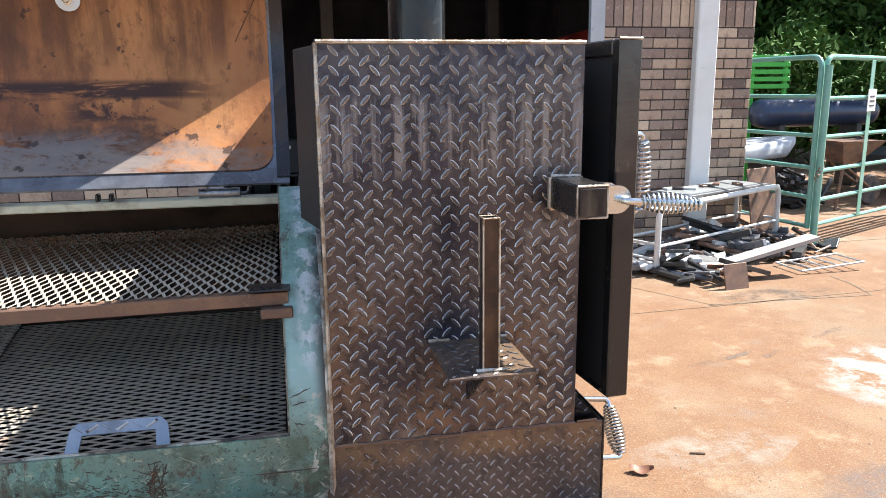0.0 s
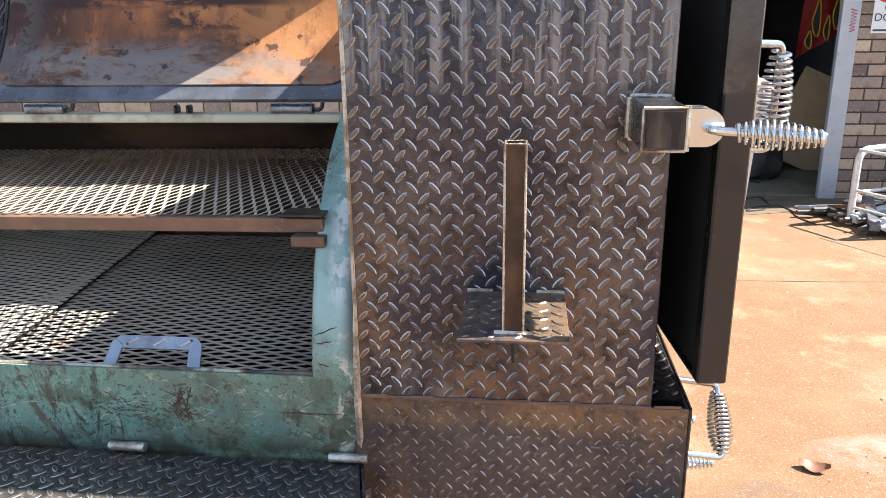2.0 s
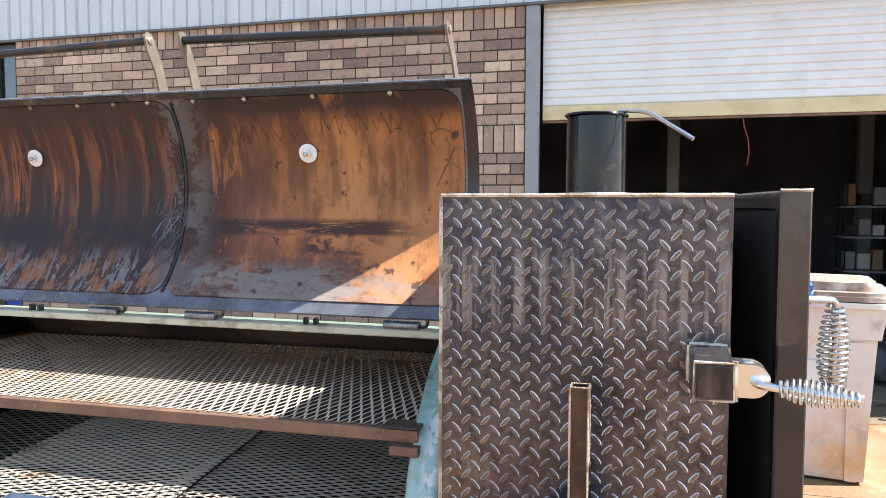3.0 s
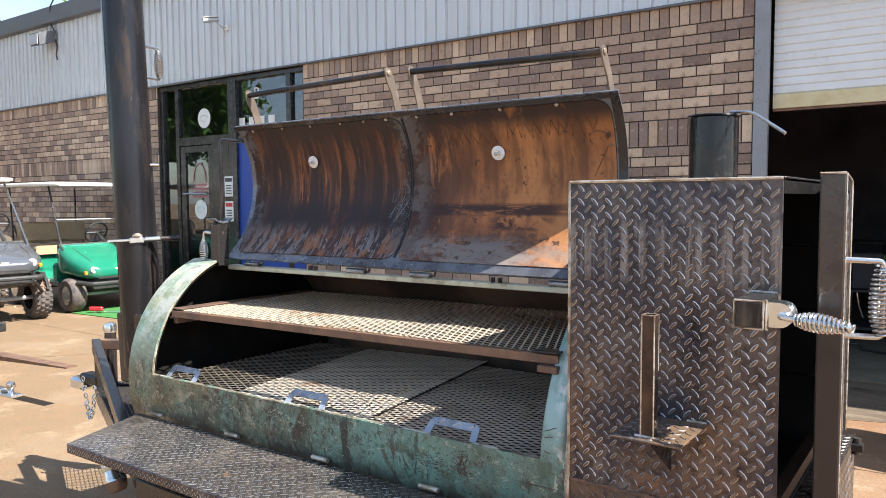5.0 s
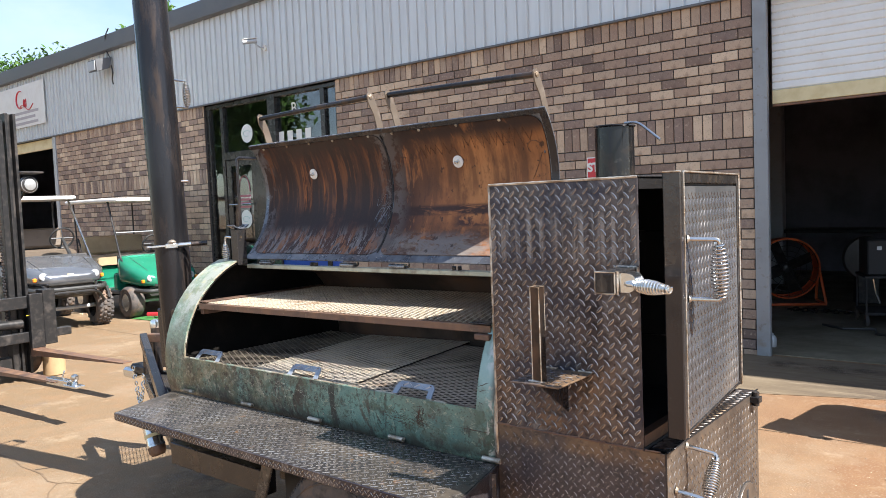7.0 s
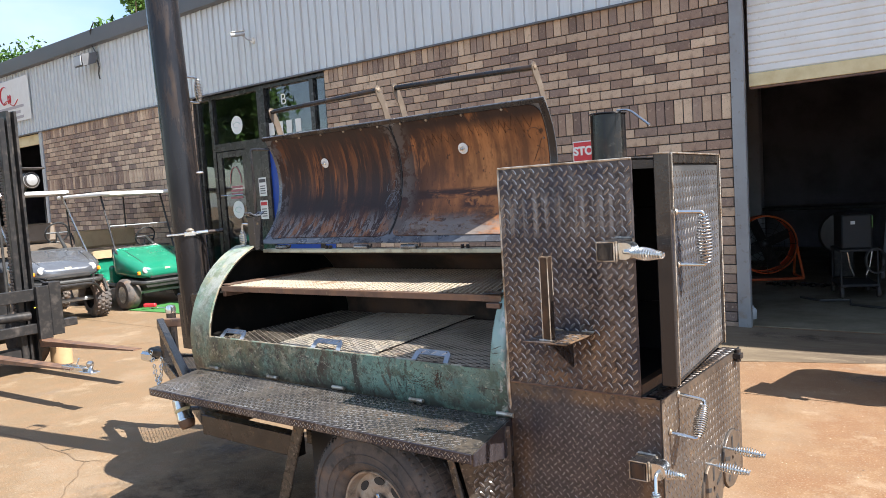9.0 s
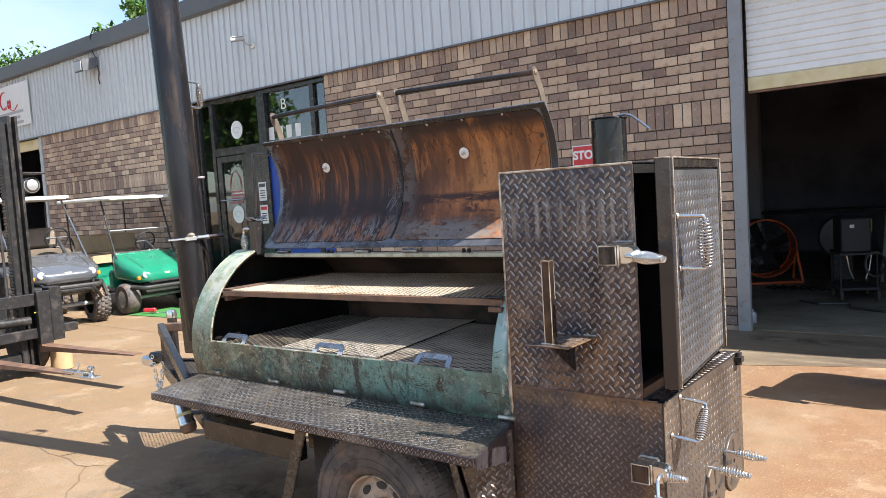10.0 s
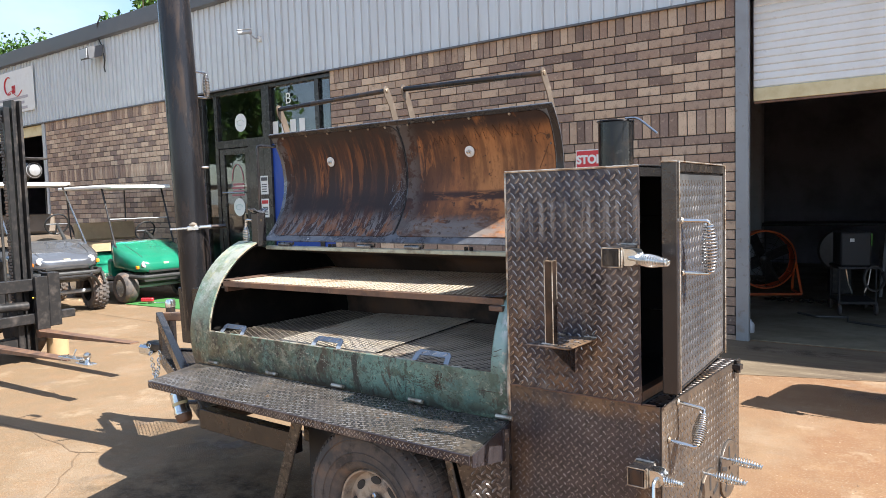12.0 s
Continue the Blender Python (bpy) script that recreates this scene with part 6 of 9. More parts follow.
for k in range(9):
    x, z = rnd.uniform(1.585, 1.635), rnd.uniform(1.42, 1.60)
    s.tube([on_lid(x + 0.03 * math.cos(w * 1.3 + k), z + 0.03 * math.sin(w * 2.1 + k)) for w in [i * 0.5 for i in range(10)]], 0.0009, 5)
part("scratch", s, GREY_EDGE, lid, "pale grey scratches beside the seam", kind="stuff")
part("lid_top_edge", Shape().sheet(arc(LC[0], LC[1], LC[2] - 0.0055, 36.8, 39.8, 4), 0.739, 2.503, 0.004), BLACK_STEEL, lid)
s = Shape().sheet(arc(LC[0], LC[1], LC[2] - 0.001, -50.8, 39.3, 24), 2.472, 2.502, 0.003)
part("lid_side_strip", s, BLACK_STEEL, lid)
for gx in (1.143, 2.038):
    a = radians(13)
    gm = Matrix.Translation((gx, LC[0] + (LC[2] - 0.008) * math.cos(a), LC[1] + (LC[2] - 0.008) * math.sin(a))) @ Vector((0, -math.cos(a), -math.sin(a))).to_track_quat("Z", "Y").to_matrix().to_4x4()
    g = part("thermometer_plate", Shape().lathe([(0.026, 0), (0.026, 0.003), (0.024, 0.004), (0.011, 0.004)], gm, 28), PAPER, lid, "round white gauge plate")
    part("probe_nut", Shape().lathe([(0.011, 0.004), (0.011, 0.010), (0.006, 0.011)], gm, 6), ZINC, g)
    part("gauge_bolt", Shape().lathe([(0.006, 0.011), (0.006, 0.022), (0.004, 0.024)], gm, 10), CHROME, g)
for bx in (0.844, 1.026, 1.19, 1.355, 1.475, 1.586, 1.73, 1.884, 2.082, 2.291):
    a = radians(35.6)
    gm = Matrix.Translation((bx, LC[0] + (LC[2] - 0.006) * math.cos(a), LC[1] + (LC[2] - 0.006) * math.sin(a))) @ Vector((0, -math.cos(a), -math.sin(a))).to_track_quat("Z", "Y").to_matrix().to_4x4()
    part("tack_weld", Shape().lathe([(0.007, 0), (0.006, 0.004), (0.002, 0.006)], gm, 8), WELD, lid)
ty, tz = LC[0] + LC[2] * math.cos(radians(38)), LC[1] + LC[2] * math.sin(radians(38))
for x0, z0, x1, z1 in ((0.747, 2.059, 1.546, 2.074), (1.657, 2.069, 2.422, 2.051)):
    rod = part("grab_rod", Shape().tube([(x0, 1.689, z0), (x1, 1.689, z1)], 0.0125, 14), BLACK_STEEL, lid, "dark steel grab rod along the lid")
    for xx, zz in ((x0, z0), (x1, z1)):
        out = [(-0.004, -0.305), (0.022, -0.300), (0.058, -0.20), (0.062, -0.13), (0.046, -0.06), (0.022, 0.004), (0.012, 0.021), (-0.006, 0.024), (-0.020, 0.010), (-0.016, -0.03), (0.010, -0.08), (0.022, -0.14), (0.018, -0.21)]
        mm = Matrix.Translation((xx - 0.003, 1.689, zz)) @ Matrix(((0, -0.10, 1, 0), (1, 0, 0, 0), (0, 1, 0, 0), (0, 0, 0, 1)))
        br = part("rod_bracket", Shape().prism(out, 0.006, mm), BARE, rod, "curved bare steel bracket")
        part("bracket_bolt", Shape().lathe([(0.011, 0), (0.011, 0.004), (0.005, 0.006)], Matrix.Translation((xx + 0.003, 1.689, zz)) @ Matrix.Rotation(math.pi / 2, 4, "Y"), 10), WELD, rod)
for hx in (0.893, 1.481, 1.785, 2.343):
    hg = part("lid_hinge", Shape().lathe([(0.012, -0.045), (0.012, 0.045)], Matrix.Translation((hx, hy - 0.066, hz + 0.008)) @ Matrix.Rotation(math.pi / 2, 4, "Y"), 14), HINGE_STEEL, lid, "bare steel hinge barrel")
    part("hinge_pin", Shape().tube(bend([(hx + 0.03, hy - 0.066, hz + 0.006), (hx + 0.062, hy - 0.066, hz + 0.006), (hx + 0.066, hy - 0.066, hz + 0.022)], 0.008), 0.0045, 8), ANGLE, hg)
for hx in (1.242, 2.097):
    for dx in (-0.014, 0.014):
        part("hinge_tab", Shape().chamfer(hx + dx - 0.004, hy - 0.070, hz - 0.004, hx + dx + 0.004, hy - 0.046, hz + 0.016, 0.003), ANGLE, lid)

# the lid sits a little back on its hinges
lid.matrix_basis = Matrix(((1.0267, 0, 0, -0.0718), (0, 1, 0, 0.046), (0, 0, 1, 0.008), (0, 0, 0, 1)))

# racks of expanded metal


def expanded(x0, x1, y0, y1, z, lw, sw, w=0.0024, t=0.002, along="x"):
    """Zig-zag strands that touch in turn; the long way of the diamonds runs along x or y."""
    s = Shape()
    if along == "y":
        x0, x1, y0, y1 = y0, y1, x0, x1
    rows = int((y1 - y0) / (sw / 2))
    cols = int((x1 - x0) / (lw / 2))
    for k in range(rows):
        yb = y0 + k * sw / 2 + sw / 4
        base = len(s.v)
        for i in range(cols + 1):
            y = yb + (sw / 4 - w * 0.35) * (1 if (i + k) % 2 else -1)
            x = x0 + i * lw / 2
            for dy, dz in ((-w / 2, 0), (w / 2, t), (w / 2, -t * 0.3), (-w / 2, -t)):
                s.v.append((x, y + dy, z + dz) if along == "x" else (y + dy, x, z + dz))
        for i in range(cols):
            a = base + i * 4
            for q in range(4):
                s.f.append((a + q, a + (q + 1) % 4, a + 4 + (q + 1) % 4, a + 4 + q))
    return s


def plain_part(name, s, m, parent, kind="stuff"):
    me = bpy.data.meshes.new(name)
    me.from_pydata(s.v, [], s.f)
    me.materials.append(m)
    ob = new(name, me)
    ob.parent = parent
    ob["kind"] = kind
    return ob


RZ, RY0, RY1, RX0, RX1 = 1.142, 1.285, 2.08, 0.718, 2.480
rack = part("upper_rack", Shape().chamfer(RX0, RY0, RZ - 0.026, RX1, RY0 + 0.005, RZ, 0.001).box(RX0, RY0 + 0.005, RZ - 0.005, RX1, RY0 + 0.03, RZ), RUST_BAR, smoker, "pull-out rack with rusty angle frame")
for nm, b in (("rack_side", (RX0, RY0 + 0.03, RZ - 0.03, RX0 + 0.03, RY1, RZ - 0.001)), ("rack_side", (RX1 - 0.03, RY0 + 0.03, RZ - 0.03, RX1, RY1, RZ - 0.001)), ("rack_back", (RX0, RY1, RZ - 0.03, RX1, RY1 + 0.005, RZ))):
    part(nm, Shape().chamfer(*b, 0.001), BLACK_STEEL, rack)
plain_part("rack_mesh", expanded(RX0 + 0.01, RX1 - 0.01, RY0 + 0.012, RY1, RZ + 0.003, 0.064, 0.0262, 0.0056, 0.0012, "y"), MESH_STEEL, rack)
part("rack_end_bar", Shape().chamfer(RX0 - 0.004, RY0 + 0.006, RZ + 0.006, RX0 + 0.055, RY1 - 0.02, RZ + 0.011, 0.001), RUST_BAR, rack, "flat rusty bar along the rack end")
# the rack hangs a little lower at the stack end
rack.matrix_basis = Matrix.Translation((1.6, 0, RZ)) @ Matrix.Rotation(-0.0090, 4, "Y") @ Matrix.Translation((-1.6, 0, -RZ))
part("rack_stop", Shape().chamfer(2.405, 1.268, RZ + 0.013, 2.485, 1.325, RZ + 0.018, 0.002), BLACK_STEEL, smoker)
part("rack_runner", Shape().chamfer(2.425, 1.262, RZ - 0.040, 2.488, 2.05, RZ - 0.020, 0.002), RUST_BAR, smoker)
part("rack_runner", Shape().chamfer(0.700, 1.305, RZ - 0.064, 0.725, 2.05, RZ - 0.036, 0.002), RUST_BAR, smoker)
# added ledge, there only to block the sun patch on the end wall
part("sun_stop_ledge", Shape().chamfer(0.560, 1.330, RZ - 0.060, 0.6985, 2.05, RZ - 0.050, 0.002), CHAR, smoker, "added black ledge keeping sun off the tank end")
GZ = 0.862
# the middle grate lies askew on top of its neighbours
ASKEW = Matrix.Translation((1.490, 1.262, 0)) @ Matrix.Rotation(radians(7.8), 4, "Z") @ Matrix.Translation((-1.490, -1.245, 0))
for k, (x0, x1, lw, sw) in enumerate(((0.70, 1.170, 0.062, 0.032), (1.175, 1.812, 0.055, 0.0262), (1.690, 2.470, 0.055, 0.0262))):
    top, turn = (GZ + 0.009, ASKEW) if k == 1 else (GZ, Matrix())
    bars = [Shape().box(x0, 1.245, top - 0.008, x0 + 0.006, 2.14, top - 0.002), Shape().box(x1 - 0.020, 1.245, top - 0.006, x1 - (0 if k == 2 else 0.004), 2.14, top - 0.002), Shape().box(x0, 2.141, top - 0.008, x1, 2.147, top - 0.002)]
    mesh = expanded(x0, x1, 1.225 if k != 1 else 1.150, 2.16, top, lw, sw, 0.0038 if k == 0 else 0.0050, 0.0010)
    for q in bars + [mesh]:
        q.v = [(v.x, max(v.y, 1.216), v.z) for v in (turn @ Vector(w) for w in q.v)]
    g = part("cooking_grate", bars[0], BLACK_STEEL, smoker, "expanded steel cooking grate")
    part("grate_bar", bars[1], BLACK_STEEL, g)
    part("grate_bar", bars[2], BLACK_STEEL, g)
    plain_part("grate_mesh", mesh, (MESH_SHADED, MESH_STEEL, MESH_DARK)[k], g)
    hx = (0.735, 1.433, 2.048)[k]
    out = [(0, 0), (0.022, 0), (0.026, 0.036), (0.144, 0.036), (0.148, 0), (0.170, 0), (0.164, 0.046), (0.152, 0.058), (0.018, 0.058), (0.006, 0.046)]
    hm = Matrix.Translation((hx, 1.232, GZ + 0.002)) @ Matrix.Rotation(radians(46), 4, "X") @ Matrix.Scale(1.14, 4)
    gh = part("grate_handle", Shape().prism(out, 0.004, hm), HANDLE, g, "blue-grey tread plate handle")
    tread("handle_tread", Shape().add([hm @ Vector((0.018 + 0.024 * q + a * 0.009 - b * 0.002, 0.047 + a * 0.006 * (1 if q % 2 else -1) + b * 0.002, 0.0042 + c)) for q in range(6) for c, r_ in ((0.0, 1.0), (0.0012, 0.6)) for a, b in ((-r_, -r_), (r_, -r_), (r_, r_), (-r_, r_))], [tuple(8 * q + i for i in f) for q in range(6) for f in ((0, 1, 5, 4), (1, 2, 6, 5), (2, 3, 7, 6), (3, 0, 4, 7), (4, 5, 6, 7))]), gh)
for xx in (1.13, 1.730):
    part("grate_support", Shape().box(xx - 0.014, 1.26, GZ - 0.05, xx + 0.014, 2.12, GZ - 0.026), INSIDE, smoker)

# fold-down shelf with bent edges
SX0, SX1, SY0, SY1, SZ = 0.705, 2.640, 0.825, 1.200, 0.705
s = Shape().add([(SX0 + 0.03, SY0, SZ), (SX1, SY0, SZ), (2.545, SY1, SZ), (0.60, SY1, SZ), (SX0 + 0.03, SY0, SZ - 0.005), (SX1, SY0, SZ - 0.005), (2.545, SY1, SZ - 0.005), (0.60, SY1, SZ - 0.005)],
                [(0, 1, 2, 3), (7, 6, 5, 4), (0, 4, 5, 1), (1, 5, 6, 2), (2, 6, 7, 3), (3, 7, 4, 0)])
shelf = part("shelf", s, SHELF_STEEL, smoker, "dark tread plate shelf below the barrel")
part("shelf_lip", Shape().chamfer(SX0 + 0.03, SY0 - 0.006, SZ - 0.034, SX1, SY0 - 0.0005, SZ + 0.001, 0.004), STEEL, shelf)
tread("lip_tread", lugs(Shape(), (SX0 + 0.03, SY0 - 0.006, SZ - 0.033), (1, 0, 0), (0, 0, 1), SX1 - SX0 - 0.03, 0.032, 0.026, 0.015, 0.0005, 0.007, 0.0070, 0.0020), shelf)
tread("shelf_tread", lugs(Shape(), (0.735, SY0, SZ), (1, 0, 0), (0, 1, 0), 1.83, SY1 - SY0, height=0.0008), shelf)
part("shelf_end", Shape().prism([(0, 0), (0.405, 0), (0.405, -0.145), (0, -0.04)], 0.005, Matrix(((-0.243, 0, 0.97, 2.645), (0.95, 0, 0.243, 0.823), (0, 1, 0, SZ + 0.001), (0, 0, 0, 1)))), STEEL, shelf, "bent tread plate shelf end")
for hx in (0.722, 1.187, 1.640, 2.094, 2.525):
    part("shelf_hinge", Shape().lathe([(0.009, -0.036), (0.009, 0.036)], Matrix.Translation((hx, SY1 + 0.002, SZ + 0.012)) @ Matrix.Rotation(math.pi / 2, 4, "Y"), 12), WELD, shelf, "bare steel hinge barrel")

# stack with clamp, damper handle and base box
SC = (0.215, 1.575)
stack = part("exhaust_pipe", Shape().lathe([(0.092, 0.80), (0.092, 3.45), (0.087, 3.45), (0.087, 0.82)], pose(SC[0], SC[1], 0), 40, caps=False), STACK, smoker, "tall black heat-stained exhaust pipe")
lean = Vector((-0.030, -0.014, 1.0)).normalized()
stack.matrix_basis = Matrix.Translation((0.134, 1.507, 1.4)) @ Vector((0, 0, 1)).rotation_difference(lean).to_matrix().to_4x4() @ Matrix.Translation((-SC[0], -SC[1], -1.4))
part("stack_base", Shape().chamfer(0.125, 1.50, 0.72, 0.36, 1.72, 1.055, 0.006), ANGLE, stack, "brown-grey steel box at the pipe foot")
cq = Matrix.Translation((0.296, 1.528, 1.405)) @ Matrix.Rotation(math.atan2(0.85, 0.5), 4, "Z")
cl = part("stack_clamp", Shape().chamfer(-0.13, -0.006, -0.006, 0.06, 0.006, 0.006, 0.002, cq).chamfer(-0.035, -0.008, -0.016, 0.03, 0.014, 0.012, 0.004, cq), ZINC, stack, "hinge plate with sleeves")
part("clamp_sleeve", Shape().tube([cq @ Vector((0.035, 0, 0)), cq @ Vector((0.10, 0, 0))], 0.013, 12), ZINC, cl)
part("clamp_sleeve", Shape().tube([cq @ Vector((0.103, 0, 0)), cq @ Vector((0.185, 0, 0))], 0.012, 12), BLACK_STEEL, cl)
part("clamp_weld", Shape().lathe([(0.022, -0.01), (0.026, 0.0), (0.012, 0.012), (0.0, 0.014)], cq @ pose(0.0, 0.012, 0.02), 12), WELD, cl)
part("stack_knob", Shape().tube([(0.29, 1.62, 1.757), (0.308, 1.655, 1.756)], 0.008, 10), CHROME, stack)
spring_handle(stack, (0.225, 1.66, 2.335), (0.225, 1.66, 2.185), (-0.015, 0.095, 0.0), grip=(0.05, 0.95))
# saddle post at the barrel's end and a hanging spring grip
post = part("saddle_post", Shape().chamfer(0.655, 1.535, 1.30, 0.712, 1.592, 1.485, 0.003), ANGLE, smoker, "square tube post with a curved rest")
part("saddle", Shape().sheet([(1.515 + 0.012 * i, 1.487 + 0.020 * ((i - 4) / 4) ** 2) for i in range(9)], 0.655, 0.715, 0.005), GREY_EDGE, post)
g = part("hanging_grip", Shape().tube(bend([(0.655, 1.54, 1.445), (0.615, 1.53, 1.45), (0.612, 1.53, 1.40)], 0.012), 0.0055, 8), ZINC, smoker)
part("spring_grip", coil(Shape(), (0.612, 1.53, 1.41), (0.612, 1.53, 1.305), [0.008, 0.017, 0.019, 0.014, 0.008], 11, 0.0026), ZINC, g)
# bent bar standing in for the top edge of the open shop door
part("door_edge_bar", Shape().tube(bend([(0.655, 1.60, 1.49), (0.655, 1.60, 1.86), (0.74, 1.66, 1.852)], 0.02), 0.008, 8), BLACK_STEEL, smoker)

# trailer frame, fender braces, tongue and wheel
FRZ0, FRZ1 = 0.445, 0.545


def beam(name, p0, p1, w, h, m=ANGLE, label=""):
    p0, p1 = Vector(p0), Vector(p1)
    q = (p1 - p0).to_track_quat("X", "Z").to_matrix().to_4x4()
    return part(name, Shape().chamfer(0, -w / 2, -h / 2, (p1 - p0).length, w / 2, h / 2, 0.004, Matrix.Translation(p0) @ q), m, smoker, label)


beam("frame_rail", (0.87, 1.03, 0.495), (1.56, 1.03, 0.495), 0.055, 0.1)
beam("frame_rail", (1.45, 1.180, 0.495), (2.555, 1.180, 0.495), 0.045, 0.1)
beam("frame_rail", (0.87, 2.29, 0.495), (2.555, 2.29, 0.495), 0.055, 0.1)
beam("cross_member", (0.87, 1.05, 0.495), (0.87, 2.33, 0.495), 0.05, 0.098)
beam("cross_member", (1.60, 1.21, 0.49), (1.60, 2.26, 0.49), 0.05, 0.08)
beam("cross_member", (2.52, 1.21, 0.49), (2.52, 2.26, 0.49), 0.05, 0.08)
beam("tongue_beam", (0.86, 1.055, 0.495), (-0.66, 1.745, 0.50), 0.05, 0.09)
beam("tongue_beam", (0.86, 2.32, 0.495), (-0.66, 1.80, 0.50), 0.05, 0.09)
beam("tongue_brace", (0.30, 1.31, 0.56), (-0.60, 1.70, 0.785), 0.045, 0.07)
beam("tongue_brace", (-0.60, 1.72, 0.52), (-0.60, 1.72, 0.80), 0.045, 0.045)
beam("tongue_brace", (-0.58, 1.73, 0.785), (0.16, 2.10, 0.785), 0.045, 0.055, RUST_BAR)
jk = part("tongue_jack", Shape().tube([(-0.62, 1.80, 0.30), (-0.62, 1.80, 0.845)], 0.032, 16), BLACK_STEEL, smoker)
part("jack_cap", Shape().lathe([(0.034, 0), (0.036, 0.03), (0.030, 0.05), (0.012, 0.056)], pose(-0.62, 1.80, 0.838), 16), ZINC, jk)
cp = part("coupler", Shape().chamfer(-0.87, 1.68, 0.50, -0.74, 1.765, 0.57, 0.016), ZINC, smoker, "zinc tongue coupler")
part("coupler_latch", Shape().chamfer(-0.78, 1.69, 0.54, -0.60, 1.775, 0.60, 0.012), BLACK_PAINT, cp)
s = Shape()
for i in range(15):
    t = i / 14
    c = Vector((-0.70 + 0.15 * t, 1.675 - 0.02 * t, 0.58 - 0.75 * t * (1 - t) - 0.03 * t))
    pts = [c + Vector((0.015 * math.cos(w), (0.008 * math.sin(w)) * (i % 2), 0.014 * math.sin(w))) for w in [j * math.pi / 5 for j in range(10)]]
    s.tube(pts, 0.004, 5, closed=True)
part("safety_chain", s, ZINC, smoker, "loose steel safety chain", kind="stuff")
# deck of expanded metal between the tongue beams
s = expanded(-0.60, 0.85, 1.08, 2.30, 0.53, 0.05, 0.024, 0.0040, 0.003)
keep = []
for f in s.f:
    p = [s.v[i] for i in f]
    if all(q[1] > 1.055 + 0.454 * (0.86 - q[0]) and q[1] < 2.32 - 0.342 * (0.86 - q[0]) for q in p):
        keep.append(f)
s.f = keep
plain_part("tongue_mesh", s, DECK_STEEL, smoker)
cq2 = Matrix.Translation((0.575, 1.07, 0.575)) @ Euler((radians(180), radians(-24), 0)).to_matrix().to_4x4()
bc = part("marker_canister", Shape().lathe([(0.030, 0), (0.040, 0.012), (0.040, 0.105), (0.043, 0.110), (0.043, 0.122)], cq2, 20), ZINC, smoker, "silver canister with rusty end on the frame corner")
part("canister_end", Shape().lathe([(0.042, 0.123), (0.040, 0.150), (0.030, 0.165), (0.0, 0.168)], cq2, 20), RUST_BAR, bc)
part("canister_band", Shape().lathe([(0.0415, 0.060), (0.0425, 0.064), (0.0425, 0.072), (0.0415, 0.076)], cq2, 20, caps=False), CREAM, bc)
part("canister_neck", Shape().tube([(0.60, 1.075, 0.50), (0.64, 1.10, 0.52), (0.68, 1.12, 0.52)], 0.012, 8), BLACK_STEEL, bc)
beam("fender_brace", (1.645, 0.985, 0.69), (1.46, 0.985, 0.21), 0.012, 0.062, SHELF_STEEL, "tread plate fender brace")
beam("fender_brace", (2.40, 0.985, 0.69), (2.50, 0.985, 0.30), 0.012, 0.030, SHELF_STEEL, "tread plate fender brace")
SKIRT = Matrix(((0.72, 0, -0.69, 2.42), (0.69, 0, 0.72, 0.995), (0, 1, 0, 0), (0, 0, 0, 1)))
skirt = part("fender_skirt", Shape().prism([(0.0, 0.695), (0.22, 0.695), (0.22, 0.30), (0.09, 0.30)], 0.004, SKIRT), SHELF_STEEL, smoker, "black tread plate skirt behind the wheel")
tread("skirt_tread", lugs(Shape(), (2.475, 1.046, 0.32), (0.72, 0.69, 0), (0, 0, 1), 0.14, 0.36), skirt)
part("fender_back", Shape().box(1.50, 1.146, 0.25, 2.55, 1.152, 0.66), INSIDE, smoker)
part("shelf_strut", Shape().chamfer(0, -0.012, -0.012, 0.16, 0.012, 0.012, 0.002, Matrix.Translation((2.44, 1.02, 0.58)) @ Euler((0, radians(-25), radians(40))).to_matrix().to_4x4()), BLACK_STEEL, smoker)

RIMM = layered("dusty_rim_paint", (0.40, 0.365, 0.315), [D((0.36, 0.27, 0.20), 9, 0.46, 0.62, 0.8, detail=10), D((0.08, 0.06, 0.05), 14, 0.52, 0.64, 0.7)], 0.5, 0.3, 0.1, 80)
WXC, WZC, WR = 2.07, 0.337, 0.337
wm = Matrix.Translation((WXC, 1.022, WZC)) @ Matrix.Rotation(math.pi / 2, 4, "X")
wheel = part("wheel", Shape().lathe([(0.155, 0.020), (0.160, 0.036), (0.164, 0.036), (0.165, 0.02)], wm, 48, caps=False), RIMM, smoker, "dusty trailer wheel")
part("tyre", Shape().lathe([(0.162, 0.055), (0.170, 0.082), (0.184, 0.098), (0.215, 0.108), (0.255, 0.111), (0.300, 0.106), (0.320, 0.094), (0.330, 0.080), (WR, 0.055), (WR, -0.055), (0.330, -0.08), (0.300, -0.104), (0.215, -0.108), (0.178, -0.08)], wm, 64, caps=False), RUBBER, wheel, "dusty treaded rubber tyre")
s = Shape()
for i in range(72):
    w = 2 * math.pi * i / 72
    for yy in (-0.05, 0.0, 0.05):
        s.chamfer(-0.011, yy - 0.02, WR - 0.004, 0.011, yy + 0.02, WR + 0.004, 0.002, Matrix.Translation((WXC, 1.022, WZC)) @ Matrix.Rotation(w + yy, 4, "Y"))
part("tyre_tread", s, RUBBER, wheel, kind="stuff", smooth=0)
s = Shape().tube([wm @ Vector((0.238 * math.cos(i * math.pi / 32), 0.238 * math.sin(i * math.pi / 32), 0.1105)) for i in range(64)], 0.003, 5, closed=True)
part("sidewall_ring", s, RUBBER, wheel)
